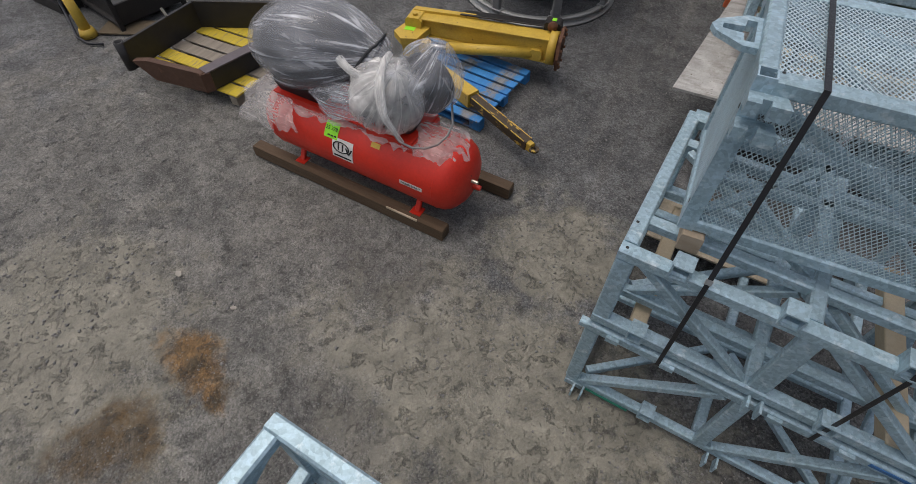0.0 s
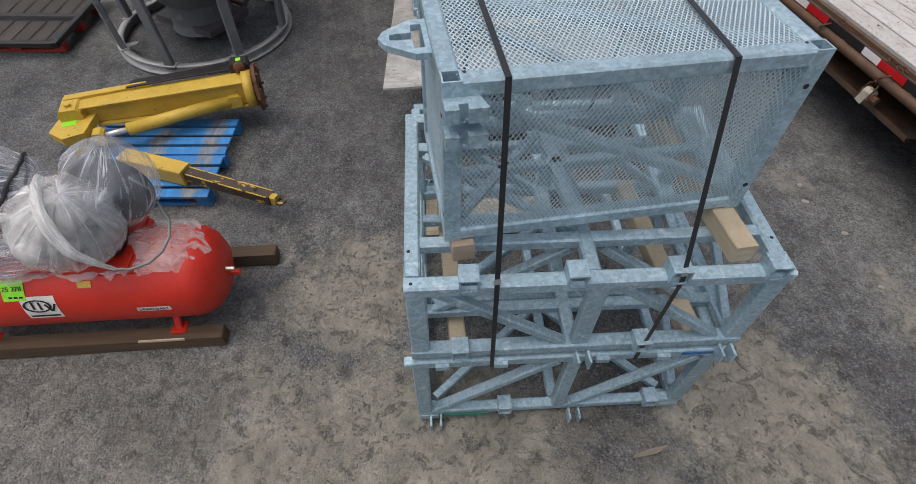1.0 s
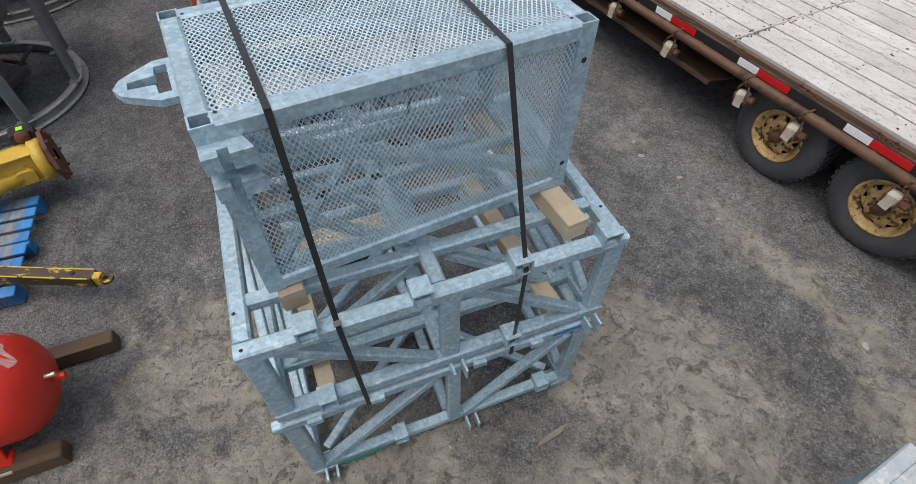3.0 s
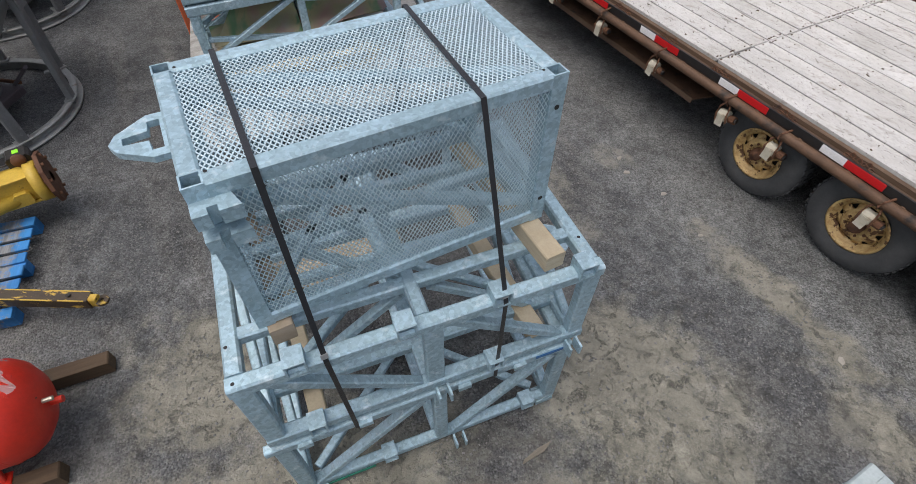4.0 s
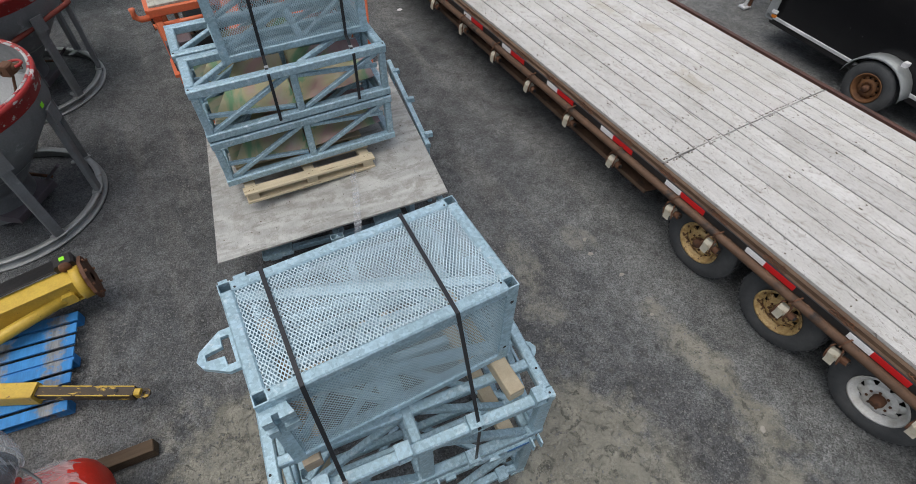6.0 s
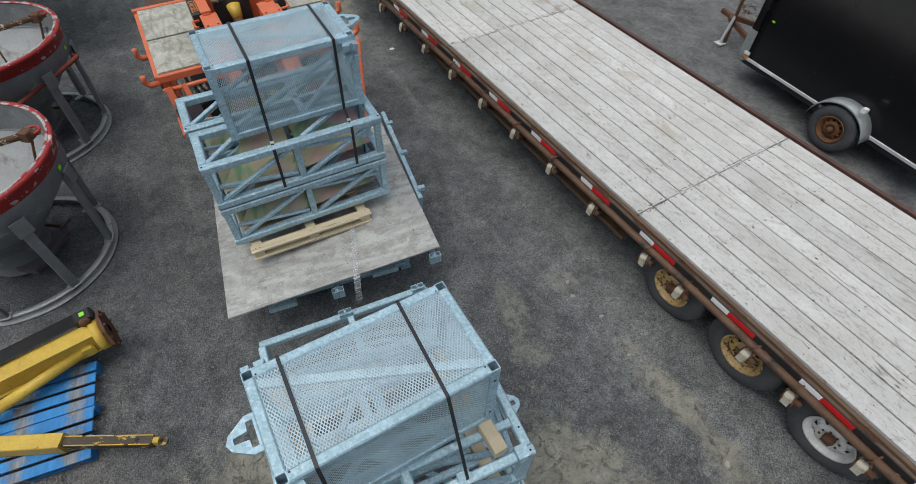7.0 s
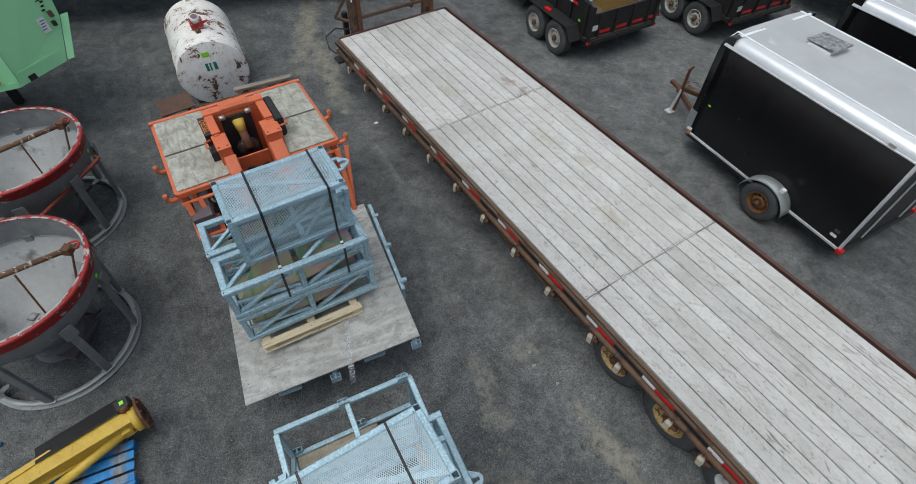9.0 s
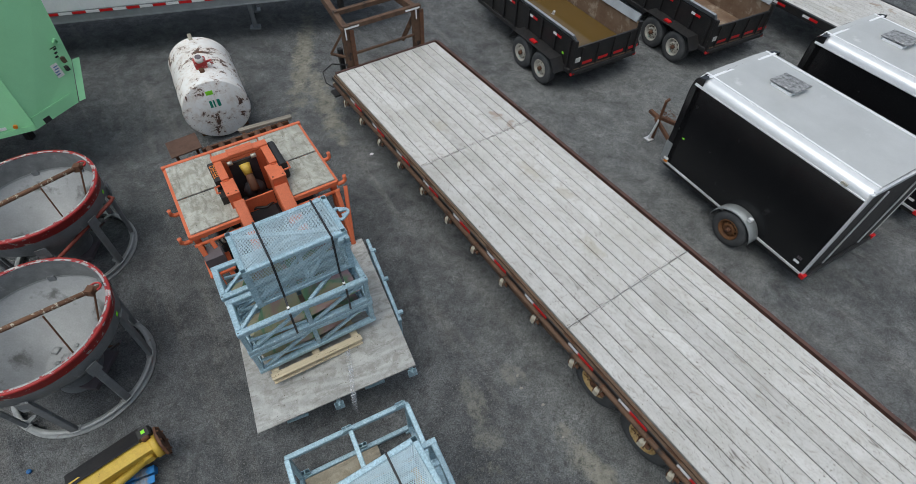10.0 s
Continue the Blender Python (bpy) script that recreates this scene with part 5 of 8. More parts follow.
def flatbed():
    m = Matrix(((0.6198, 0.7848, 0, -2.55), (-0.7848, 0.6198, 0, 11.2), (0, 0, 1, 0), (0, 0, 0, 1)))
    t = thing("flatbed_trailer", "long brown gooseneck flatbed trailer with a weathered plank deck", "trailer", m)
    seams = [-0.17, 3.44, 7.50, 11.56, DECK_L]
    pw, n_planks, near, far = 0.2145, 12, -0.035, 2.59
    rnd = random.Random(7)
    for a, b in zip(seams, seams[1:]):
        edges = [near + pw * i + (rnd.uniform(-0.012, 0.012) if 0 < i < n_planks else 0) for i in range(n_planks + 1)]
        for y0, y1 in zip(edges, edges[1:]):
            g = rnd.uniform(0.0055, 0.0095)
            part("plank", box((a + 0.002 + rnd.uniform(0, 0.007), y0 + g, DECK_Z - 0.045 + rnd.uniform(-0.003, 0)), (b - 0.002 - rnd.uniform(0, 0.007), y1 - g, DECK_Z + rnd.uniform(-0.004, 0.002)), 0.005), DECKWOOD, t)
    bm = bmesh.new()
    for a in seams[1:-1]:
        for i in range(n_planks):
            for k in (0.12, 0.3, 0.5, 0.7, 0.88):
                for s in (-0.028, 0.028):
                    if rnd.random() < 0.45:
                        continue
                    y, x = near + (i + k) * pw, a + s
                    tube((x + rnd.uniform(-0.012, 0.012), y + rnd.uniform(-0.02, 0.02), DECK_Z - 0.002), (x, y, DECK_Z + 0.003), 0.0065, 6, bm=bm)
    for a in [0.35 + 0.61 * j for j in range(22)]:
        for i in range(n_planks):
            if rnd.random() < 0.45:
                for k in (0.28, 0.72):
                    tube((a + rnd.uniform(-0.015, 0.015), near + (i + k) * pw, DECK_Z), (a + rnd.uniform(-0.02, 0.02), near + (i + k) * pw + rnd.uniform(-0.01, 0.01), DECK_Z + 0.002), 0.0055, 6, bm=bm)
    tagged(part("deck_screws", bm, OLDWOOD, t), kind="stuff")
    for a in seams[1:-1]:
        part("joint_strip", box((a - 0.012, near, DECK_Z - 0.045), (a + 0.012, far, DECK_Z - 0.02), 0.002), DARKSTEEL, t)
    part("sub_floor", box((-0.17, near, DECK_Z - 0.10), (DECK_L, far, DECK_Z - 0.085), 0.002), DARKSTEEL, t)
    for s, y in ((-1, 0.0), (1, far - 0.035)):
        def out(a_, b_, z0, z1, name, mat, label="", c=0.004):
            return part(name, box((-0.2, min(y + s * a_, y + s * b_), z0), (DECK_L, max(y + s * a_, y + s * b_), z1), c), mat, t, label)
        out(0.042, 0.085 if s < 0 else 0.10, DECK_Z - 0.15, DECK_Z - (0.022 if s < 0 else 0.004), "side_channel", LEDGE if s < 0 else REDBROWN, "worn brown steel ledge", 0.008)
        out(0.085 if s < 0 else 0.10, 0.128, DECK_Z - 0.14, DECK_Z - 0.058, "rail_web", LEDGE)
        out(0.128, 0.142, DECK_Z - 0.112, DECK_Z - 0.044, "rub_bar", DARKSTEEL)
        part("rub_pipe", tube((-0.03, y + s * 0.168, DECK_Z - 0.15), (DECK_L, y + s * 0.168, DECK_Z - 0.15), 0.040, 14), BROWN, t, "rusty brown pipe rail", True)
        x = 0.3
        while x < DECK_L - 0.2:
            part("rail_stake", bar((x, y + s * 0.03, DECK_Z - 0.1), (x, y + s * 0.16, DECK_Z - 0.15), 0.03, 0.06, 0.004), BROWN, t)
            x += 0.41
        x = 0.74
        while x < DECK_L - 0.6:
            for x0, x1, mt in ((x, x + 0.2, TAPEWHITE), (x + 0.2, x + 0.5, TAPERED)):
                yy = y + s * 0.145
                part("reflector_tape", bar((x0, yy, DECK_Z - 0.078), (x1, yy, DECK_Z - 0.078), 0.004, 0.060, 0.0006), mt, t)
            x += 0.99
    part("front_channel", box((-0.225, near, DECK_Z - 0.13), (-0.175, far, DECK_Z + 0.014), 0.006), REDBROWN, t)
    for y in (0.75, 1.71):
        part("main_beam", bar((-0.3, y, 0.66), (DECK_L, y, 0.66), 0.12, 0.32, 0.01), BROWN, t)
    for i in range(30):
        x = 0.2 + i * 0.45
        part("cross_member", bar((x, 0.02, DECK_Z - 0.115), (x, DECK_W - 0.02, DECK_Z - 0.115), 0.05, 0.09, 0.004), BROWN, t)
    part("side_tray", plate([(2.4, -0.05), (7.47, -0.095), (7.53, 0.12), (7.40, 0.62), (2.4, 0.62)], 0.485, 0.500), BROWN, t, "rusty steel tray under the deck")
    part("tray_lip", bar((2.4, -0.048, 0.470), (7.46, -0.092, 0.470), 0.012, 0.05, 0.002), LEDGE, t)
    for x in (2.6, 3.8, 5.0, 6.2, 7.3):
        part("tray_hanger", bar((x, 0.3, 0.5), (x, 0.3, DECK_Z - 0.12), 0.05, 0.012, 0.002), BROWN, t)
    # wheels
    for j, x in enumerate((8.26, 9.2, 10.16)):
        wheel(pose(x - 0.03, -0.06, 0.395), t, 0.405, 0.25, 0.215, (RIMGOLD, RIMGOLD, RIMWHITE)[j])
        wheel(pose(x, DECK_W + 0.03, 0.395, 0, 0, 180), t, 0.405, 0.25, 0.215, RIMWHITE)
        part("axle", tube((x, 0.15, 0.385), (x, DECK_W - 0.15, 0.385), 0.06, 14), RUST, t)
        part("spring", bar((x - 0.4, 0.55, 0.46), (x + 0.4, 0.55, 0.46), 0.07, 0.05), RUST, t)
        part("spring", bar((x - 0.4, 1.9, 0.46), (x + 0.4, 1.9, 0.46), 0.07, 0.05), RUST, t)
    # strap winches under the rail
    def winch(x, y, s, drop):
        w = new("winch")
        w.parent, w.matrix_basis = t, pose(x, y, DECK_Z - 0.27 - drop, 0, rnd.uniform(-12, 12), 0)
        for k in (-0.05, 0.05):
            part("bracket", pipe([(k, s * 0.05, -0.05), (k, s * 0.055, 0.02), (k * 0.9, s * 0.03, 0.075), (k * 0.5, -s * 0.0, 0.10)], 0.009, 6), RUST, w)
        part("strap_roll", bar((-0.042, s * 0.01, -0.005), (0.042, s * 0.01, -0.005), 0.085, 0.10, 0.026), CREAM, w, "dirty cream webbing wound up")
        part("ratchet", tube((0.05, 0, -0.02), (0.105, 0, -0.02), 0.034, 10), RUST, w)
        part("ratchet", tube((0.105, 0, -0.02), (0.12, 0, -0.02), 0.020, 8), DARKSTEEL, w)
        part("strap_tail", bar((-0.0, s * 0.055, 0.01), (-0.01, s * 0.06, -0.085), 0.07, 0.006, 0.001, (0, 1, 0)), CREAM, w)
        part("chain", pipe([(0.0, 0, 0.08), (0.01, s * 0.05, 0.13), (0.02, s * 0.04, 0.17), (0.05, -s * 0.05, 0.2)], 0.009, 6), RUST, w)
    for x in (0.55, 1.3, 2.1, 2.9, 3.75, 4.6, 5.4, 6.2, 7.0, 7.87, 8.375, 9.21, 9.70, 10.39, 11.2):
        winch(x, -0.17, -1, 0.0 if x < 7 else 0.02)
    x = 0.5
    while x < 12.5:
        bm = bmesh.new()
        a = rnd.uniform(-0.02, 0.02)
        for k in range(7):
            u_ = x + 0.032 * k
            pipe(arc(0, 0, 0.016, 0, 330, 8), 0.0055, 5, bm)
            vs = list(bm.verts)[-45:]
            mm = pose(u_, -0.10 + 0.012 * math.sin(k * 1.9 + x * 7), DECK_Z - 0.042 + (0.012 if k % 2 else 0), 70 if k % 2 else 15, 0, rnd.uniform(-20, 20))
            for v in vs:
                v.co = mm @ v.co
        part("tie_chain", bm, RUST, t)
        x += 0.64
    # gooseneck
    g = new("gooseneck")
    g.parent, g.matrix_basis = t, pose(-0.15, 0.03, 0)
    for y in (0.36, 2.1):
        part("upright", bar((-0.16, y, 0.45), (-0.16, y, 1.78), 0.13, 0.17, 0.01), BROWN, g)
        part("upright_flange", bar((-0.06, y + 0.1, 0.5), (-0.06, y + 0.1, 1.75), 0.02, 0.1, 0.004), RUST, g)
        part("neck_beam", bar((-0.1, y, 1.72), (-2.4, 0.62 if y < 1 else 1.84, 1.86), 0.13, 0.18, 0.01), BROWN, g)
        for q in ((bar((-0.075, y - 0.03, 1.55), (-0.075, y - 0.03, 1.78), 0.03, 0.004, 0.0005, (1, 0, 0))), (bar((-0.07, y - 0.05 if y < 1 else y - 0.3, 1.80), (-0.07, y + 0.3 if y < 1 else y + 0.06, 1.80), 0.004, 0.04, 0.0005))):
            part("reflector_tape", q, TAPEWHITE, g)
    part("head_beam", bar((-0.13, 0.3, 1.80), (-0.13, 2.2, 1.80), 0.10, 0.10, 0.008), BROWN, g)
    part("head_beam", bar((-0.75, 0.4, 1.84), (-0.75, 2.1, 1.84), 0.10, 0.10, 0.008), BROWN, g)
    part("cross_rail", bar((-0.14, 0.4, 1.16), (-0.14, 2.1, 1.16), 0.05, 0.05), BROWN, g)
    part("cross_rail", bar((-0.30, 0.4, 1.06), (-0.30, 2.1, 1.06), 0.05, 0.05), BROWN, g)
    part("side_brace", bar((-0.2, 0.28, 1.65), (-0.42, 0.05, 1.15), 0.05, 0.05), BROWN, g)
    part("side_brace", bar((-0.42, 0.05, 1.15), (-0.15, 0.3, 1.12), 0.06, 0.05), BROWN, g)
    part("rear_brace", bar((-0.2, 2.15, 1.7), (-0.5, 1.9, 0.9), 0.07, 0.1), BROWN, g)
    part("jack_leg", bar((-0.35, 2.25, 0.12), (-0.35, 2.25, 1.25), 0.11, 0.11), DARKSTEEL, g)
    part("jack_leg", bar((-0.35, 0.24, 0.12), (-0.35, 0.24, 1.25), 0.11, 0.11), DARKSTEEL, g)
    for y in (2.25, 0.24):
        part("jack_foot", box((-0.46, y - 0.1, 0.0), (-0.24, y + 0.1, 0.12)), RUST, g)
    part("coupler", tube((-2.4, 1.23, 0.95), (-2.4, 1.23, 1.8), 0.08, 14), DARKSTEEL, g)
    part("neck_cross", bar((-2.4, 0.55, 1.86), (-2.4, 1.9, 1.86), 0.16, 0.16), BROWN, g)
    part("air_hose", pipe([(-0.05, 0.25, 1.0), (-0.2, -0.05, 1.05), (-0.25, -0.28, 0.9), (-0.12, -0.3, 0.7), (0.0, -0.2, 0.62), (0.1, -0.16, 0.7)], 0.016, 8), DARKSTEEL, g, "", True)
    part("marker_lamp", box((0.02, -0.2, 0.68), (0.12, -0.12, 0.76)), CHROME, g)
    part("step_bracket", box((0.0, -0.28, 0.52), (0.26, -0.1, 0.56)), DARKSTEEL, g)
    return t


flatbed()


# ---- enclosed cargo trailers ----
def cargo_trailer(m, label, length=3.25, width=1.9, height=2.36, detail=True):
    t = thing("cargo_trailer", label, "trailer", m, "enclosed trailers")
    z0, R = 0.42, 0.17
    # body: the side walls, closed box
    part("body", box((0.0, 0.0, z0), (length, width, height - R), 0.004), BLACKPANEL, t, "glossy black sheet sides")
    out = [(0.0, height - R), (0.012, height - R + 0.07), (0.05, height - R + 0.125), (0.11, height - 0.02), (R + 0.02, height)]
    for s in (0, 1):
        prof = [((y if not s else width - y), z) for y, z in out]
        bm2 = bmesh.new()
        a = [bm2.verts.new((0.0, y - (0.006 if not s else -0.006), z)) for y, z in prof] 
        b = [bm2.verts.new((length, v.co.y, v.co.z)) for v in a]
        for j in range(len(a) - 1):
            bm2.faces.new((a[j], a[j + 1], b[j + 1], b[j]))
        part("roof_cove", bm2, BRIGHT, t, "bright rounded aluminium roof edge", True)
        y = R + 0.02 if not s else width - R - 0.02
        part("roof_trim", bar((0, y, height + 0.004), (length, y, height + 0.004), 0.035, 0.012), WHITE, t)
        y = -0.008 if not s else width + 0.008
        part("cove_lip", bar((0, y, height - R), (length, y, height - R), 0.014, 0.022), BRIGHT, t)
    part("inner_roof", box((0.02, 0.02, height - R - 0.01), (length - 0.02, width - 0.02, height - R + 0.01), 0.002), DARKSTEEL, t)
    bm = bmesh.new()
    n_ = 16
    rows = []
    for i in range(n_ + 1):
        x = length * i / n_
        rows.append([bm.verts.new((x, R + 0.02 + (width - 2 * R - 0.04) * k / 10, height + 0.018 * math.sin(math.pi * k / 10) + 0.004 * math.sin(i * 2.1 + k))) for k in range(11)])
    for a, b in zip(rows, rows[1:]):
        for k in range(10):
            bm.faces.new((a[k], a[k + 1], b[k + 1], b[k]))
    part("roof", bm, ROOF, t, "dull grey sheet roof", True)
    # front nose
    bm = bmesh.new()
    prof = [(-0.07, z0), (-0.07, height - 0.32), (-0.06, height - 0.2), (-0.03, height - 0.08), (0.03, height - 0.02), (0.16, height + 0.008)]
    a = [bm.verts.new((x, 0.0, z)) for x, z in prof]
    b = [bm.verts.new((x - 0.0, width, z)) for x, z in prof]
    mid_ = [bm.verts.new((x - 0.06, width / 2, z + 0.01)) for x, z in prof]
    for j in range(len(prof) - 1):
        bm.faces.new((a[j], a[j + 1], mid_[j + 1], mid_[j]))
        bm.faces.new((mid_[j], mid_[j + 1], b[j + 1], b[j]))
    for side in (a, b):
        bm.faces.new([*side, bm.verts.new((0.16, side[0].co.y, z0))])
    part("nose", bm, BLACKPANEL, t)
    part("front_trim", bar((0.14, R - 0.06, height + 0.008), (0.14, width - R + 0.06, height + 0.008), 0.05, 0.010), WHITE, t)
    for y in (0.0, width):
        cap = [(0.0, z0 + 0.47), (0.0, height - R), (0.05, height - R + 0.125), (0.11, height - 0.02), (R + 0.02, height + 0.004)]
        cap = [((w if y == 0 else width - w), z) for w, z in cap]
        bm = bmesh.new()
        front = [bm.verts.new((-0.072 + 0.9 * max(0.0, z - height + 0.32) ** 2.0, w, z)) for w, z in cap]
        rear = [bm.verts.new((0.055, w + (-0.008 if y == 0 else 0.008) * (z < height - 0.1), z + 0.006 * (z > height - 0.1))) for w, z in cap]
        for a_, b_, c_, d_ in zip(front, front[1:], rear[1:], rear):
            bm.faces.new((a_, b_, c_, d_))
        part("corner_cap", bm, BLACKPANEL, t, "dark rounded front corner cap", True)
    part("stone_guard", bar((-0.085, 0.02, z0 + 0.22), (-0.085, width - 0.02, z0 + 0.22), 0.02, 0.5, 0.003), CHEQUER, t, "dull chequer-plate stone guard")
    part("guard_return", bar((-0.09, -0.006, z0 + 0.22), (0.06, -0.006, z0 + 0.22), 0.012, 0.5, 0.002), CHEQUER, t)
    for y in (-0.004, width + 0.004):
        part("lower_trim", bar((-0.05, y, z0 + 0.02), (length, y, z0 + 0.02), 0.016, 0.05, 0.003), BRIGHT, t)
    # back frame and door
    part("door_frame", bar((length + 0.015, 0.03, z0), (length + 0.015, 0.03, height - 0.05), 0.05, 0.06), BRIGHT, t)
    part("door_frame", bar((length + 0.015, width - 0.03, z0), (length + 0.015, width - 0.03, height - 0.05), 0.05, 0.06), BRIGHT, t)
    part("door_frame", bar((length + 0.015, 0.06, height - 0.06), (length + 0.015, width - 0.06, height - 0.06), 0.05, 0.08), BRIGHT, t)
    part("rear_door", box((length + 0.002, 0.06, z0 + 0.05), (length + 0.03, width - 0.06, height - 0.1), 0.004), DARKSTEEL, t)
    for y in (0.45, 1.4):
        part("lock_rod", tube((length + 0.05, y, z0 + 0.1), (length + 0.05, y, height - 0.15), 0.014, 8), BRIGHT, t)
    part("rear_bumper", bar((length + 0.04, 0.0, z0 - 0.03), (length + 0.04, width, z0 - 0.03), 0.08, 0.08), DARKSTEEL, t)
    part("tail_lamp", box((length + 0.0, -0.03, z0 - 0.03), (length + 0.09, 0.06, z0 + 0.04), 0.006), TAPERED, t)
    part("tail_lamp", box((length + 0.0, width - 0.06, z0 - 0.03), (length + 0.09, width + 0.03, z0 + 0.04), 0.006), TAPERED, t)
    part("floor_frame", box((0, 0.02, z0 - 0.09), (length, width - 0.02, z0 - 0.005), 0.004), DARKSTEEL, t)
    # wheels and guards
    wx = 1.93
    for s, y in ((1, -0.22), (-1, width + 0.22)):
        wheel(pose(wx, y, 0.345, 0, 0, 0 if s > 0 else 180), t, 0.345, 0.2, 0.19, RIMRUST, 10)
        bm = bmesh.new()
        for ya, yb in ((y, y + s * 0.24),):
            rows = []
            for i in range(13):
                a = radians(8 + 164 * i / 12)
                r_ = 0.42
                rows.append([bm.verts.new((wx + r_ * math.cos(a) * 1.05, yy, 0.345 + r_ * math.sin(a) * 1.0 + dz)) for yy, dz in ((ya, -0.03), (ya + s * 0.012, 0.0), (yb, 0.0))])
            for a_, b_ in zip(rows, rows[1:]):
                for k in range(2):
                    bm.faces.new((a_[k], a_[k + 1], b_[k + 1], b_[k]))
        g = part("mudguard", bm, CHEQUER, t, "dull chequer-plate mudguard", True)
        md = g.modifiers.new("thick", "SOLIDIFY")
        md.thickness = 0.006
        part("axle", tube((wx, 0.0, 0.345), (wx, 0.3, 0.345), 0.04, 10) if s > 0 else tube((wx, width, 0.345), (wx, width - 0.3, 0.345), 0.04, 10), DARKSTEEL, t)
    part("guard_lamp", box((wx + 0.2, -0.24, 0.80), (wx + 0.27, -0.17, 0.86)), TAPEWHITE, t)
    # tongue and jack
    for s in (-1, 1):
        part("tongue", bar((0.1, width / 2 + s * 0.55, z0 - 0.05), (-1.15, width / 2 + s * 0.05, z0 - 0.05), 0.06, 0.09), RUST, t)
    part("coupler", bar((-1.1, width / 2, z0 - 0.04), (-1.4, width / 2, z0 - 0.02), 0.09, 0.08), RUST, t)
    part("jack_post", tube((-0.95, width / 2 - 0.2, 0.02), (-0.95, width / 2 - 0.2, 1.0), 0.03, 12), RUST, t)
    part("jack_leg", tube((-0.98, width / 2 - 0.28, 0.03), (-0.95, width / 2 - 0.2, 0.55), 0.028, 12), BRIGHT, t)
    part("jack_foot", box((-1.06, width / 2 - 0.36, 0.0), (-0.9, width / 2 - 0.2, 0.03)), BRIGHT, t)
    part("jack_crank", bar((-0.95, width / 2 - 0.2, 0.98), (-0.95, width / 2 - 0.12, 1.02), 0.05, 0.05), RUST, t)
    rnd = random.Random(2)
    bm = bmesh.new()
    for i in range(40):
        v = Vector((-0.8 + rnd.uniform(-0.16, 0.16), width / 2 - 0.2 + rnd.uniform(-0.12, 0.12), 0.68 + rnd.uniform(-0.05, 0.09)))
        pipe([tuple(v), tuple(v + Vector((rnd.uniform(-0.03, 0.03), rnd.uniform(-0.03, 0.03), 0.015))), tuple(v + Vector((rnd.uniform(-0.05, 0.05), rnd.uniform(-0.05, 0.05), 0)))], 0.006, 5, bm)
    tagged(part("safety_chain", bm, RUST, t), kind="stuff")
    # roof vent
    vx, vy = (0.98, width * 0.56) if detail else (0.9, width * 0.55)
    part("vent_base", box((vx - 0.2, vy - 0.2, height), (vx + 0.2, vy + 0.2, height + 0.06), 0.01), WHITE, t)
    part("vent_lid", bar((vx - 0.24, vy, height + 0.085), (vx + 0.26, vy, height + 0.115), 0.42, 0.025, 0.006), ZINCVENT, t, "mottled grey roof vent lid")
    for x, z in ((length - 0.35, height - R + 0.03),):
        part("side_lamp", box((x - 0.05, -0.025, z), (x + 0.05, 0.0, z + 0.035)), CHROME, t)
    part("front_lamp", box((0.0, -0.02, z0 + 0.08), (0.1, 0.002, z0 + 0.13)), TAPEWHITE, t)
    part("front_marker", box((0.02, -0.02, z0 + 0.02), (0.1, 0.002, z0 + 0.06)), AMBER, t)
    for x in (0.35, 0.5):
        part("reflector_tape", box((x, -0.016, z0 + 0.0), (x + 0.14, -0.012, z0 + 0.04), 0.0005), TAPEWHITE, t)
    part("plate_bars", box((length - 0.22, -0.006, z0 + 0.15), (length - 0.12, -0.002, z0 + 0.20), 0.0005), TAPEWHITE, t)
    if detail:
        part("auction_tag", box((0.2, -0.006, 1.12), (0.25, -0.002, 1.15), 0.0005), TAGGREEN, t)
        for k in range(3):
            part("badge_bar", box((length - 0.2 + 0.03 * k, -0.005, z0 + 0.24), (length - 0.18 + 0.03 * k, -0.002, z0 + 0.30), 0.0004), GREYBOX, t)
    for x in (1.08, 2.16):
        part("panel_seam", bar((x, -0.003, z0 + 0.06), (x, -0.003, height - R), 0.012, 0.004, 0.001, (0, 1, 0)), BLACKPANEL, t)
    return t


ZINCVENT = material("mottled_vent", (0.10, 0.10, 0.10), 0.4, 0.2, (0.5, 0.5, 0.5), 1.0, 16, 50, 0.1)
CT = Matrix(((0.553, 0.833, 0, 4.34), (-0.833, 0.553, 0, 9.66), (0, 0, 1, 0), (0, 0, 0, 1)))
cargo_trailer(CT, "black enclosed cargo trailer with a silver-edged grey roof")
CT2 = Matrix(((0.553, 0.833, 0, 7.0), (-0.833, 0.553, 0, 11.35), (0, 0, 1, 0), (0, 0, 0, 1)))
cargo_trailer(CT2, "black enclosed cargo trailer standing behind its twin", detail=False)


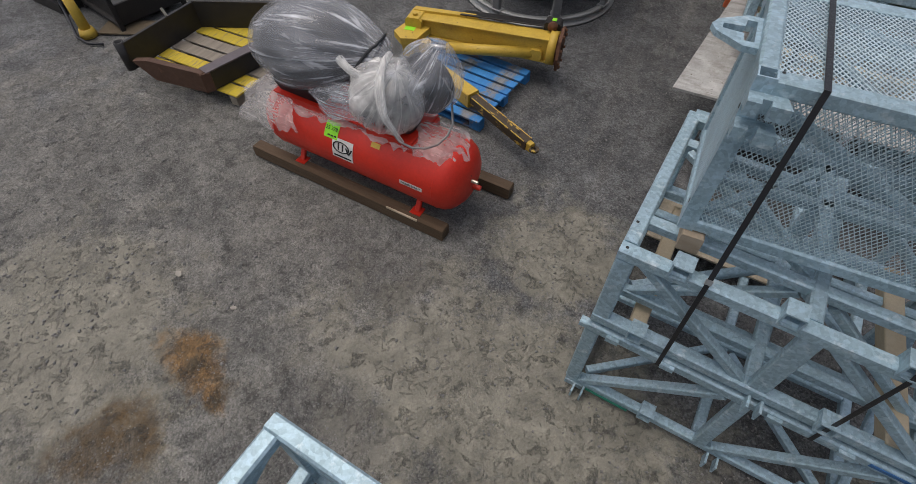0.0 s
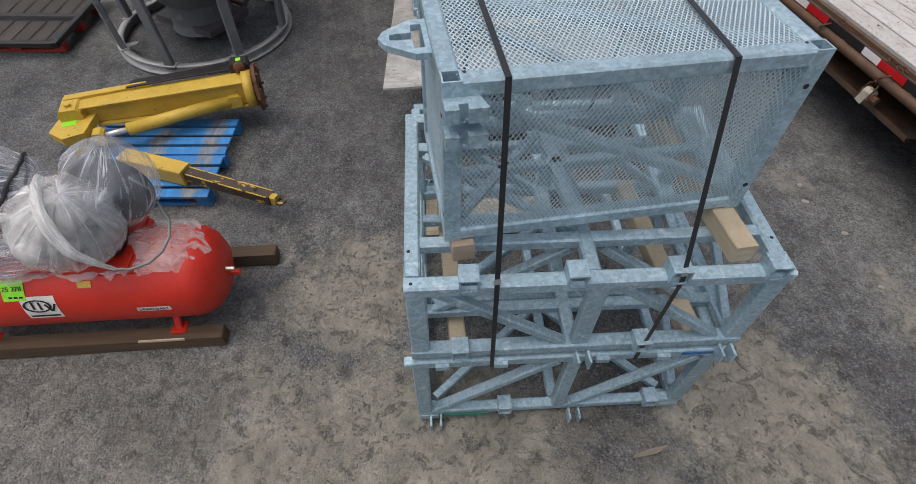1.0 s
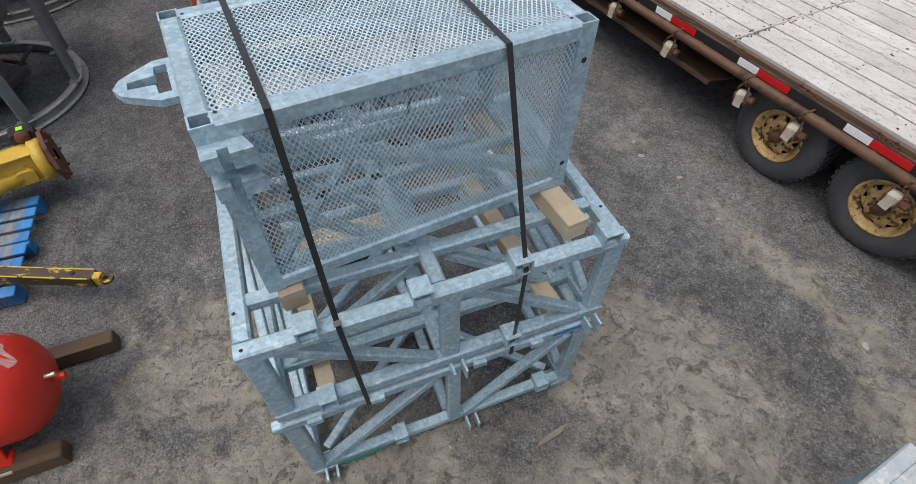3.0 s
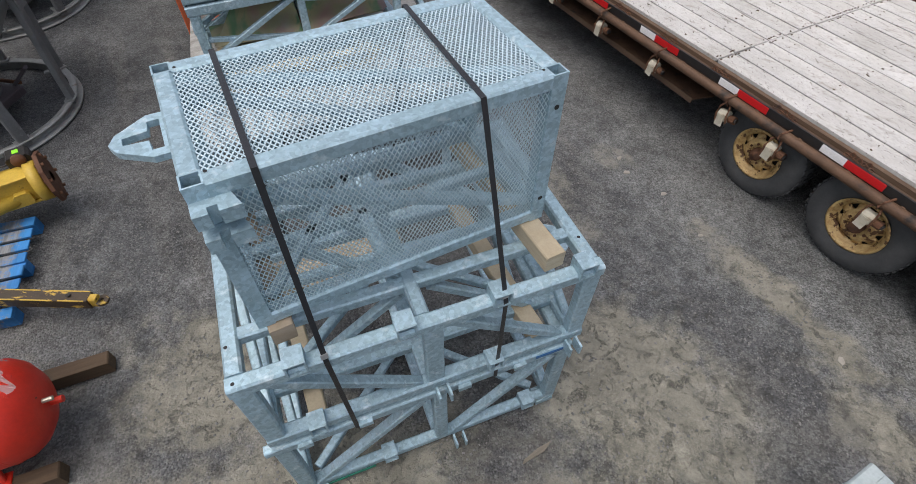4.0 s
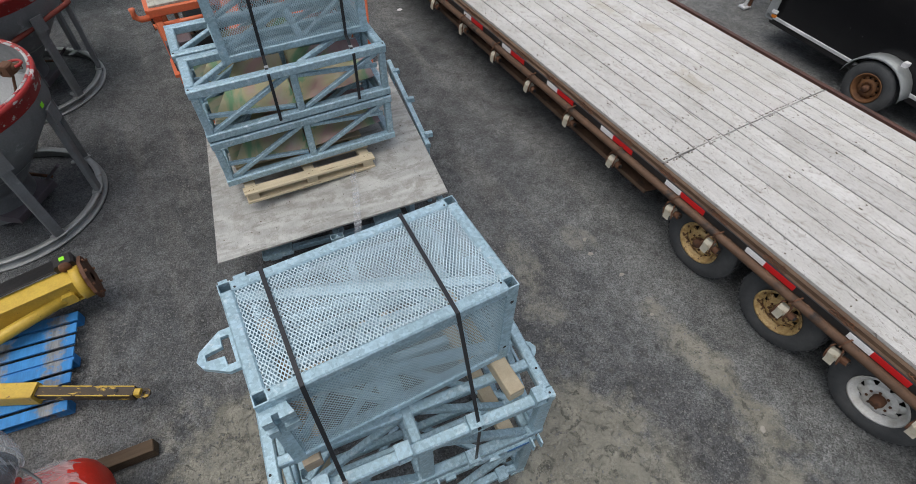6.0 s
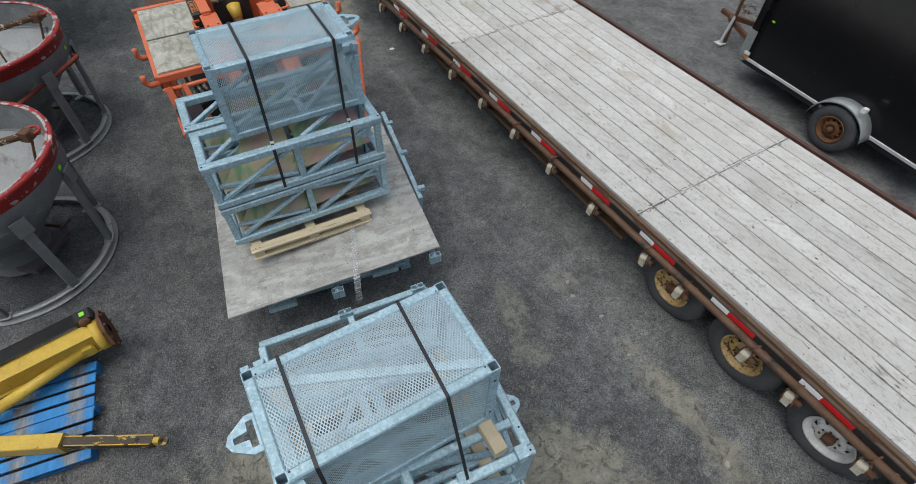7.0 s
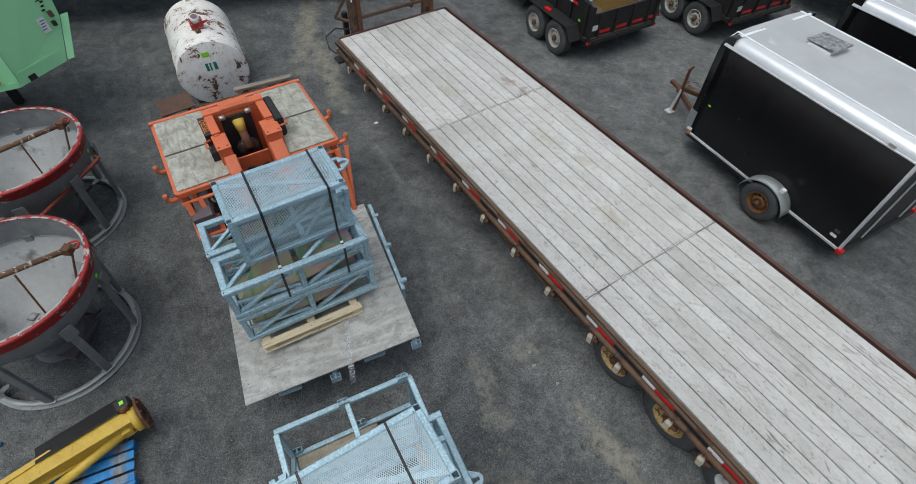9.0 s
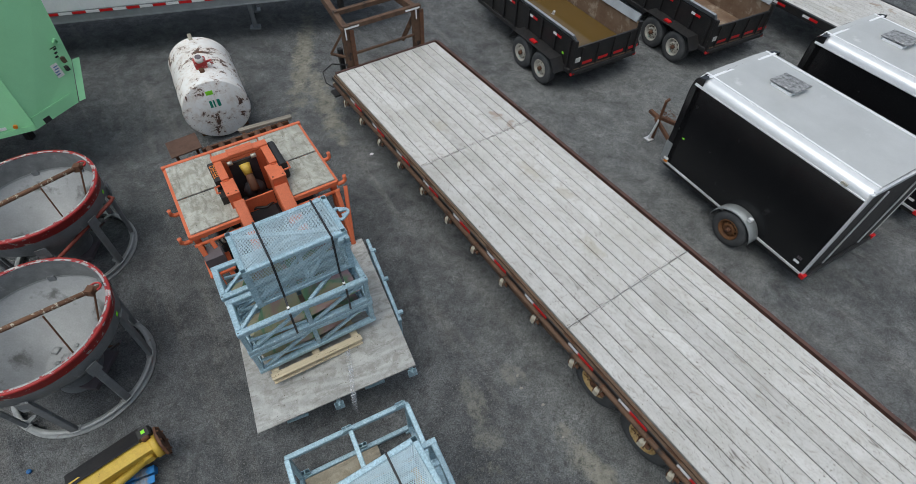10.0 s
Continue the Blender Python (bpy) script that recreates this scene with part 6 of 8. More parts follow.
# ---- dump trailers ----
def dump_trailer(m, label, full):
    """x runs from the front to the tail, y across."""
    t = thing("dump_trailer", label, "trailer", m, "dump trailers")
    L, W, z0, z1 = 4.1, 1.98, 0.62, 1.32
    part("floor", box((0, 0, z0 - 0.06), (L, W, z0), 0.004), BEDPLATE, t, "scoured rusty bed floor")
    for y, s in ((0.0, 1), (W, -1)):
        part("side_wall", box((0, min(y, y + s * 0.05), z0), (L, max(y, y + s * 0.05), z1), 0.004), DARKSTEEL, t)
        part("inner_side", box((0.05, min(y + s * 0.052, y + s * 0.06), z0), (L - 0.05, max(y + s * 0.052, y + s * 0.06), z1 - 0.01), 0.002), BEDPLATE, t)
        part("side_cap", bar((0.0, y + s * 0.03, z1 + 0.05), (L - 0.08, y + s * 0.03, z1 + 0.05), 0.05, 0.2, 0.004, (0, -s * 0.55, 0.83)), RAIL, t, "grey board along the top of the side")
        for i in range(8):
            x = 0.15 + i * (L - 0.3) / 7
            part("side_rib", bar((x, y - s * 0.025, z0 - 0.05), (x, y - s * 0.025, z1), 0.06, 0.05), DARKSTEEL, t)
        part("lower_rail", bar((0, y - s * 0.02, z0 - 0.03), (L, y - s * 0.02, z0 - 0.03), 0.07, 0.1), DARKSTEEL, t)
        for i in range(4):
            x = 0.5 + i * 0.95
            for a, b, mt in ((0, 0.13, TAPEWHITE), (0.13, 0.3, TAPERED)):
                part("reflector_tape", box((x + a, min(y - s * 0.056, y - s * 0.052), z1 - 0.12), (x + b, max(y - s * 0.056, y - s * 0.052), z1 - 0.06), 0.0005), mt, t)
        for x in (L - 1.55, L - 0.72):
            wheel(pose(x, y - s * 0.34, 0.38, 0, 0, 0 if s > 0 else 180), t, 0.38, 0.23, 0.205, RIMDUMP)
        bm = bmesh.new()
        prof = [(L - 2.08, 0.55), (L - 1.9, 0.82), (L - 0.36, 0.82), (L - 0.16, 0.55)]
        a = [bm.verts.new((x, y - s * 0.36, z)) for x, z in prof]
        b = [bm.verts.new((x, y - s * 0.02, z)) for x, z in prof]
        for j in range(3):
            bm.faces.new((a[j], a[j + 1], b[j + 1], b[j]))
        g = part("mudguard", bm, DARKSTEEL, t)
        md = g.modifiers.new("thick", "SOLIDIFY")
        md.thickness = 0.02
        part("guard_lamp", box((L - 1.3, min(y - s * 0.30, y - s * 0.2), 0.822), (L - 1.1, max(y - s * 0.30, y - s * 0.2), 0.86)), TAPERED, t)
    part("front_wall", box((0, 0.05, z0), (0.05, W - 0.05, z1), 0.004), RUSTPLATE, t)
    part("tail_gate", box((L - 0.05, 0.05, z0), (L, W - 0.05, z1 - 0.16), 0.004), DARKSTEEL, t)
    for y in (0.03, W - 0.03):
        part("tail_post", bar((L, y, z0 - 0.1), (L, y, z1 + 0.02), 0.07, 0.08), DARKSTEEL, t)
        part("tail_lamp", box((L + 0.02, y - 0.05, 0.5), (L + 0.07, y + 0.05, 0.56)), TAPERED, t)
    for i in range(4):
        y = 0.26 + i * 0.48
        part("gate_rib", bar((L + 0.015, y, z0), (L + 0.015, y, z1 - 0.18), 0.03, 0.04), DARKSTEEL, t)
        part("reflector_tape", box((L + 0.003, y + 0.06, z0 + 0.06), (L + 0.008, y + 0.36, z0 + 0.13), 0.0005), TAPERED, t)
    part("label_plate", box((L + 0.003, 0.06, z0 + 0.16), (L + 0.008, 0.24, z0 + 0.28), 0.0005), PAPER, t)
    part("rear_sill", bar((L + 0.03, 0.0, z0 - 0.08), (L + 0.03, W, z0 - 0.08), 0.08, 0.1), DARKSTEEL, t)
    part("chassis", bar((-0.2, 0.6, 0.48), (L, 0.6, 0.48), 0.08, 0.18), DARKSTEEL, t)
    part("chassis", bar((-0.2, W - 0.6, 0.48), (L, W - 0.6, 0.48), 0.08, 0.18), DARKSTEEL, t)
    for x in (L - 1.55, L - 0.72):
        part("axle", tube((x, -0.12, 0.38), (x, W + 0.12, 0.38), 0.045, 12), DARKSTEEL, t)
    for s in (-1, 1):
        part("tongue", bar((0.0, W / 2 + s * 0.5, 0.5), (-1.3, W / 2 + s * 0.04, 0.5), 0.07, 0.12), DARKSTEEL, t)
    part("jack_post", bar((-1.0, W / 2, 0.03), (-1.0, W / 2, 0.95), 0.07, 0.07), DARKSTEEL, t)
    part("jack_foot", box((-1.08, W / 2 - 0.08, 0.0), (-0.92, W / 2 + 0.08, 0.03)), DARKSTEEL, t)
    part("tool_box", box((-0.62, 0.25, 0.5), (-0.06, W - 0.25, 1.15), 0.01), DARKSTEEL, t)
    for k in range(2):
        part("label_plate", box((0.02 + 0.16 * k, -0.056, z0 + 0.35), (0.13 + 0.16 * k, -0.052, z0 + 0.47), 0.0005), PAPER, t)
    if full:
        bm = bmesh.new()
        k = 24
        rows = [[bm.verts.new((0.06 + (L - 0.12) * i / k, 0.07 + (W - 0.14) * j / 12, z0 + 0.03 + max(0.0, 0.10 * (i / k - 0.74) * 4) * (0.6 + 0.6 * noise.noise((i * 0.3, j * 0.4, 2))))) for j in range(13)] for i in range(k + 1)]
        for a, b in zip(rows, rows[1:]):
            for j in range(12):
                bm.faces.new((a[j], a[j + 1], b[j + 1], b[j]))
        part("silt", bm, SILT, t, "wet yellow silt", True)
        part("water", box((0.06, 0.07, z0 + 0.02), (L - 0.06, W - 0.07, z0 + 0.12), 0.001), WATER, t, "muddy rain water")
        part("auction_tag", box((L - 0.35, -0.056, z0 + 0.28), (L - 0.28, -0.052, z0 + 0.33), 0.0005), TAGGREEN, t)
        part("bottle", lathe([(0.001, 0), (0.04, 0), (0.04, 0.14), (0.015, 0.18), (0.015, 0.2), (0.001, 0.2)], 12, "y", moved(bmesh.new(), Matrix.Identity(4))), FILMMILKY, t).matrix_basis = pose(1.9, 1.1, z0 + 0.13, 0, 0, 40)
    return t


SILT = material("yellow_silt", (0.30, 0.19, 0.05), 0.6, 0, (0.22, 0.13, 0.035), 0.8, 5, 40, 0.2)
D1 = Matrix(((0.565, 0.825, 0, 2.60 - 0.565 * 4.1), (-0.825, 0.565, 0, 12.44 + 0.825 * 4.1), (0, 0, 1, 0), (0, 0, 0, 1)))
dump_trailer(D1, "black dump trailer holding muddy rain water", True)
D2 = Matrix(((0.53, 0.848, 0, 6.04 - 0.53 * 4.1), (-0.848, 0.53, 0, 13.76 + 0.848 * 4.1), (0, 0, 1, 0), (0, 0, 0, 1)))
dump_trailer(D2, "black dump trailer with a rusty empty bed", False)

# flat deck trailer behind
fd = thing("deck_trailer", "grey-planked low deck trailer with red reflectors", "trailer", Matrix(((0.553, 0.833, 0, 7.6), (-0.833, 0.553, 0, 17.3), (0, 0, 1, 0), (0, 0, 0, 1))))
for i in range(12):
    part("plank", box((0, 0.05 + i * 0.2, 0.86), (7.5, 0.05 + i * 0.2 + 0.19, 0.90), 0.005), DECKWOOD, fd)
part("side_channel", box((-0.05, -0.03, 0.72), (7.5, 0.05, 0.91), 0.006), DARKSTEEL, fd)
part("side_channel", box((-0.05, 2.45, 0.72), (7.5, 2.52, 0.91), 0.006), DARKSTEEL, fd)
for i in range(7):
    part("reflector_tape", box((0.3 + i, -0.036, 0.79), (0.5 + i, -0.032, 0.85), 0.0005), TAPEWHITE, fd)
    part("reflector_tape", box((0.5 + i, -0.036, 0.79), (0.75 + i, -0.032, 0.85), 0.0005), TAPERED, fd)
for y in (0.5, 2.0):
    part("main_beam", bar((0, y, 0.62), (7.5, y, 0.62), 0.1, 0.25), DARKSTEEL, fd)
for x in (4.6, 5.5):
    wheel(pose(x, 0.02, 0.38), fd, 0.38, 0.23, 0.21, RIMDUMP)
    wheel(pose(x, 2.48, 0.38, 0, 0, 180), fd, 0.38, 0.23, 0.21, RIMDUMP)
part("front_leg", bar((0.2, 0.5, 0.0), (0.2, 0.5, 0.6), 0.1, 0.1), DARKSTEEL, fd)
part("front_leg", bar((0.2, 2.0, 0.0), (0.2, 2.0, 0.6), 0.1, 0.1), DARKSTEEL, fd)

# ---- concrete hoppers ----
def hopper(m, label, tag_at=40):
    h = thing("concrete_hopper", label, "hopper", m, "concrete hoppers")
    R, T = 1.0, 1.52
    part("shell", lathe([(R, T), (R, 1.18), (0.36, 0.42), (0.34, 0.40), (0.34, 0.20)], 64), HOPPER, h, "scuffed grey steel cone", True)
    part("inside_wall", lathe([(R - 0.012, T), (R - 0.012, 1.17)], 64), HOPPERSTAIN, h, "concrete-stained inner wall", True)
    part("inside_cone", lathe([(R - 0.0125, 1.172), (0.35, 0.43), (0.30, 0.42), (0.001, 0.42)], 64), HOPPERIN, h, "bare bright steel cone with dried concrete", True)
    part("rim", lathe([(R - 0.014, T - 0.004), (R - 0.014, T + 0.016), (R + 0.035, T + 0.016), (R + 0.035, T - 0.03), (R + 0.012, T - 0.035), (R + 0.012, T - 0.15), (R + 0.001, T - 0.155)], 64), REDRIM, h, "chipped red rim band", True)
    part("rim_top", lathe([(R - 0.024, T + 0.012), (R - 0.024, T + 0.021), (R + 0.004, T + 0.021), (R + 0.004, T + 0.012)], 64), RIMTOP, h, "paint worn off the rim", True)
    for z in (0.70,):
        part("weld_band", lathe([(0.605, z), (0.615, z + 0.01), (0.635, z + 0.03)], 48), RINGSTEEL, h, "", True)
    part("gate_frame", box((-0.42, -0.3, 0.14), (0.42, 0.3, 0.22), 0.006), GREYBOX, h)
    part("gate_arm", bar((0.3, 0.32, 0.2), (0.55, 0.36, 0.42), 0.05, 0.03), GREYBOX, h)
    part("gate_spring", tube((-0.35, 0.36, 0.22), (0.35, 0.36, 0.22), 0.02, 8), RUST, h)
    part("chute", lathe([(0.33, 0.22), (0.36, 0.1)], 32), HOPPER, h, "", True)
    ring = [(1.0, 0.0), (1.07, 0.0), (1.07, 0.02), (1.012, 0.02), (1.012, 0.085), (1.05, 0.085), (1.05, 0.1), (0.98, 0.1), (0.98, 0.085), (1.0, 0.085)]
    part("base_ring", lathe([(r - 0.09, z) for r, z in ring], 72, close=True), RINGSTEEL, h, "scuffed channel ring on the ground", True)
    for k in range(8):
        a = radians(22.5 + 45 * k)
        c, s = math.cos(a), math.sin(a)
        part("leg", bar((0.93 * c, 0.93 * s, 0.06), (0.985 * c, 0.985 * s, 1.22), 0.10, 0.06, 0.008, (c, s, 0)), HOPPER, h)
        if k % 2:
            part("lug_plate", plate([(0, -0.04), (0.16, -0.03), (0.19, 0), (0.16, 0.03), (0, 0.05)], 0.10, 0.115, at=pose(0.95 * c, 0.95 * s, 0, 0, 0, math.degrees(a) + 180)), RINGSTEEL, h)
    for k in range(8):
        a = radians(22.5 + 45 * k)
        c, s = math.cos(a), math.sin(a)
        part("leg_plate", bar((1.035 * c, 1.035 * s, 1.05), (1.035 * c, 1.035 * s, 1.24), 0.16, 0.012, 0.003, (c, s, 0)), HOPPER, h)
        part("leg_foot", box((-0.05, -0.075, 0.0), (0.05, 0.075, 0.012), 0.003), RINGSTEEL, h).matrix_basis = pose(0.93 * c, 0.93 * s, 0.101, 0, 0, math.degrees(a))
    part("cone_weld", lathe([(R - 0.013, 1.168), (R - 0.026, 1.174), (R - 0.016, 1.186)], 64), RINGSTEEL, h, "", True)
    # lifting bar and handle
    b0 = radians(40)
    part("cross_bar", tube((0.93 * math.cos(b0), 0.93 * math.sin(b0), T + 0.02), (-0.93 * math.cos(b0), -0.93 * math.sin(b0), T + 0.02), 0.036, 12), BARRUST, h, "rusty pipe across the mouth", True)
    part("bar_clamp", box((0.80 * math.cos(b0) - 0.05, 0.80 * math.sin(b0) - 0.05, T - 0.04), (0.80 * math.cos(b0) + 0.06, 0.80 * math.sin(b0) + 0.06, T + 0.07), 0.012), RUST, h)
    part("hanging_rod", tube((0.84 * math.cos(b0), 0.84 * math.sin(b0), T), (0.55 * math.cos(b0 - 0.3), 0.55 * math.sin(b0 - 0.3), 0.72), 0.014, 8), RUST, h)
    part("hanging_rod", tube((0.2, 0.1, T), (0.32, -0.12, 0.5), 0.012, 8), RUST, h)
    part("shackle", pipe(arc(0.88 * math.cos(b0), 0.88 * math.sin(b0), 0.07, -40, 220, 12, T + 0.05), 0.014, 8), REDRIM, h)
    t0 = radians(tag_at)
    part("auction_tag", box((-0.03, -0.003, -0.02), (0.03, 0.003, 0.02), 0.0005), TAGGREEN, h).matrix_basis = pose((R + 0.006) * math.cos(t0), (R + 0.006) * math.sin(t0), 1.28, 0, 0, tag_at - 90)
    rnd = random.Random(tag_at)
    bm = bmesh.new()
    for i in range(36):
        a, r_ = rnd.uniform(0, 6.28), rnd.uniform(0.05, 0.33)
        s = rnd.uniform(0.02, 0.06)
        box((r_ * math.cos(a) - s, r_ * math.sin(a) - s, 0.42), (r_ * math.cos(a) + s, r_ * math.sin(a) + s, 0.43 + s * 0.5), s * 0.35, bm)
    tagged(part("dried_concrete", bm, HOPPERIN, h, "", True), kind="stuff")
    return h


HB = hopper(place(-5.06, 4.41, 0, 0), "grey steel concrete hopper with a chipped red rim", 20)
ha = hopper(place(-6.43, 6.60, 0, 12), "grey steel concrete hopper with a red pipe handle", 10)
HI = ha.matrix_basis.inverted()
part("pull_handle", pipe([tuple(HI @ Vector(p)) for p in ((-5.90, 5.42, 0.92), (-5.68, 5.86, 1.02), (-5.52, 6.37, 1.10), (-5.36, 6.84, 1.18), (-5.35, 6.93, 1.19), (-5.43, 6.95, 1.19))], 0.030, 10), REDPIPE, ha, "rusty red pull handle", True)

# ---- orange machine ----
OM = place(-3.30, 5.74, 0, 36.5)
om = thing("orange_machine", "orange diesel machine with plywood-topped decks on both sides", "machine", OM)
OW, OD, OZ = 2.2, 1.60, 1.84
for x0, x1 in ((0.0, 0.72), (1.46, OW)):
    for y0, y1 in ((0.0, 0.77), (0.785, OD)):
        part("deck_board", box((x0 + 0.02, y0 + 0.02, OZ - 0.02), (x1 - 0.02, y1, OZ), 0.003), PLY2, om, "weathered plywood deck board")
part("deck_board", box((0.72, 1.08, OZ - 0.03), (1.46, OD, OZ - 0.008), 0.003), PLY2, om)
for x in (0.0, 0.72, 1.46, OW):
    part("deck_beam", bar((x, 0, OZ - 0.07), (x, OD, OZ - 0.07), 0.05, 0.09), ORANGE, om)
part("rear_beam", bar((-0.03, OD + 0.03, OZ - 0.03), (OW + 0.03, OD + 0.03, OZ - 0.03), 0.06, 0.09), ORANGE, om)
for x0, x1 in ((0, 0.72), (1.46, OW)):
    part("front_beam", bar((x0, 0.0, OZ - 0.06), (x1, 0.0, OZ - 0.06), 0.05, 0.08), ORANGE, om)
    part("front_pipe", tube((x0, -0.06, OZ - 0.17), (x1, -0.06, OZ - 0.17), 0.025, 10), ORANGE, om, "", True)
for x, s in ((0.0, -1), (OW, 1)):
    for y in (0.0, 0.62):
        part("stake_hook", pipe([(x, y, OZ - 0.1), (x + s * 0.09, y, OZ - 0.1), (x + s * 0.13, y, OZ - 0.07), (x + s * 0.13, y, OZ + 0.02)], 0.032, 8), ORANGE, om, "", True)
for x in (0.06, OW - 0.06):
    part("outer_frame", bar((x, -0.1, OZ - 0.12), (x + (0.12 if x < 1 else -0.05), -0.75, 0.35), 0.07, 0.09), ORANGE, om)
    part("outer_frame", bar((x + 0.16, -0.05, OZ - 0.15), (x + (0.3 if x < 1 else -0.12), -0.7, 0.55), 0.06, 0.06), ORANGE, om)
    part("post", bar((x, 0.05, 0.25), (x, 0.05, OZ - 0.1), 0.09, 0.09), ORANGE, om)
    part("post", bar((x, OD - 0.05, 0.25), (x, OD - 0.05, OZ - 0.1), 0.09, 0.09), ORANGE, om)
part("cross_plate", bar((0.15, -0.72, 0.62), (OW - 0.1, -0.72, 0.62), 0.05, 0.34), ORANGE, om)
part("belly", box((0.3, 0.1, 0.35), (1.9, 1.45, 1.3), 0.03), DARKSTEEL, om, "dark machinery under the decks")
part("battery_box", box((0.04, -0.32, 1.28), (0.30, -0.08, 1.58), 0.012), GREYBOX, om, "dusty grey battery box")
part("battery_shelf", box((0.0, -0.36, 1.24), (0.36, 0.0, 1.275), 0.006), ORANGE, om)
part("exhaust", pipe([(0.32, 0.0, 1.52), (0.42, -0.02, 1.58), (0.56, 0.05, 1.62)], 0.045, 12), CHROME, om, "", True)
for i in range(7):
    part("pipe_coil", tube((0.30 + 0.03 * i, -0.03, 1.54 + 0.012 * i), (0.315 + 0.03 * i, -0.03, 1.546 + 0.012 * i), 0.055, 12), DARKSTEEL if i % 2 else CHROME, om)
# tracks under it
for x in (0.1, OW - 0.5):
    part("track", box((x, -0.6, 0.0), (x + 0.4, OD + 0.4, 0.55), 0.16), TYRE, om, "dark rubber track")
# central tower
ZT = 2.12
for x0, x1 in ((0.70, 0.86), (1.30, 1.50)):
    inner, outer = (x1 - 0.02, x0 - 0.03) if x0 < 1 else (x0 + 0.02, x1 + 0.03)
    edge = x0 + 0.085 if x0 < 1 else x1 - 0.085
    lo_x, hi_x = (x0, edge) if x0 < 1 else (edge, x1)
    part("tower_side", box((lo_x, 0.50, 1.2), (hi_x, 1.05, ZT), 0.012), ORANGE, om)
    part("tower_lip", bar(((lo_x + hi_x) / 2, 0.52, ZT + 0.012), ((lo_x + hi_x) / 2, 1.06, ZT + 0.012), hi_x - lo_x + 0.03, 0.022), ORANGE, om)
    part("front_box", box((min(inner, outer), 0.20, 1.2), (max(inner, outer), 0.52, ZT - 0.03), 0.014), ORANGE, om)
    part("box_lid", box((min(inner, outer) - 0.008, 0.19, ZT - 0.03), (max(inner, outer) + 0.008, 0.53, ZT - 0.012), 0.006), ORANGE, om)
    for bx_ in (min(inner, outer) + 0.03, max(inner, outer) - 0.03):
        part("lid_bolt", tube((bx_, 0.24, ZT - 0.012), (bx_, 0.24, ZT - 0.004), 0.012, 6), RUST, om)
    part("lift_arm", bar(((x0 + x1) / 2, 0.22, ZT - 0.20), ((x0 + x1) / 2 + (0.02 if x0 > 1 else -0.02), -0.75, 1.10), x1 - x0, 0.26, 0.014), ORANGE, om)
part("tower_back", box((0.72, 0.94, 1.3), (1.48, 1.06, ZT - 0.02), 0.012), ORANGE, om)
part("tower_cap", bar((0.68, 1.01, ZT + 0.02), (1.52, 1.01, ZT + 0.02), 0.13, 0.06), ORANGE, om)
part("cap_hump", prism(bmesh.new(), (0.92, 1.02, ZT + 0.05), (1.30, 1.02, ZT + 0.05), rounded(0.15, 0.08, 0.035)), ORANGE, om)
part("tower_floor", box((0.86, -0.3, 1.0), (1.30, 0.94, 1.35), 0.02), DARKMOTOR, om)
part("inner_plate", bar((0.86, 0.40, 1.60), (1.30, 0.40, 1.60), 0.03, 0.26), ORANGE, om)
part("winch_drum", lathe([(0.02, -0.09), (0.13, -0.09), (0.13, -0.05), (0.16, -0.04), (0.16, 0.04), (0.13, 0.05), (0.13, 0.09), (0.02, 0.09)], 28, "y"), DARKMOTOR, om, "", True).matrix_basis = pose(1.09, 0.72, 1.60)
# black plate added as the shade deep in the tower, behind the ram
part("inner_back", box((0.87, 0.90, 1.36), (1.29, 0.937, 2.06), 0.004), DARKMOTOR, om, "black plate added to darken the inside of the tower")
part("yellow_ram", tube((1.09, 0.90, 1.98), (1.09, 0.78, 1.86), 0.085, 14, 0.06), YELLOW, om, "", True)
part("greasy_ram", tube((1.09, 0.78, 1.86), (1.09, 0.60, 1.68), 0.055, 14, 0.07), RUST, om, "", True)
for x in (0.90, 1.26):
    part("pivot_pin", tube((x - 0.04, 0.88, ZT - 0.03), (x + 0.04, 0.88, ZT - 0.03), 0.035, 12), CHROME, om, "", True)
part("black_cowl", box((0.86, 1.07, OZ), (1.34, 1.17, ZT - 0.05), 0.03), DARKSTEEL, om)
part("seat_pad", box((1.51, 0.42, OZ), (1.63, 1.0, ZT + 0.02), 0.03), DARKSTEEL, om)
part("side_pad", box((0.58, 0.34, OZ - 0.1), (0.69, 0.52, OZ + 0.14), 0.02), DARKSTEEL, om)
for x, y in ((0.66, 0.36), (1.56, 0.36)):
    part("grab_handle", pipe([(x - 0.05, y, ZT - 0.06), (x + (0.09 if x > 1 else -0.09), y, ZT - 0.05), (x + (0.09 if x > 1 else -0.09), y + 0.13, ZT - 0.05), (x - 0.02, y + 0.16, ZT - 0.06)], 0.015, 8), ORANGE, om, "", True)
part("crossbar", bar((0.86, 0.25, 1.32), (1.32, 0.25, 1.32), 0.06, 0.06), ORANGE, om)
part("hose_loop", pipe([(0.92, 0.42, 1.48), (1.0, 0.36, 1.54), (1.12, 0.34, 1.5), (1.25, 0.4, 1.5), (1.28, 0.5, 1.46)], 0.022, 8), DARKSTEEL, om, "", True)
part("side_sign", box((0.595, 0.58, OZ + 0.03), (0.69, 1.02, OZ + 0.26), 0.001), DARKSTEEL, om)
words("DIESEL", 0.108, AMBER, om, pose(0.642, 0.80, OZ + 0.262, 0, 0, -90))
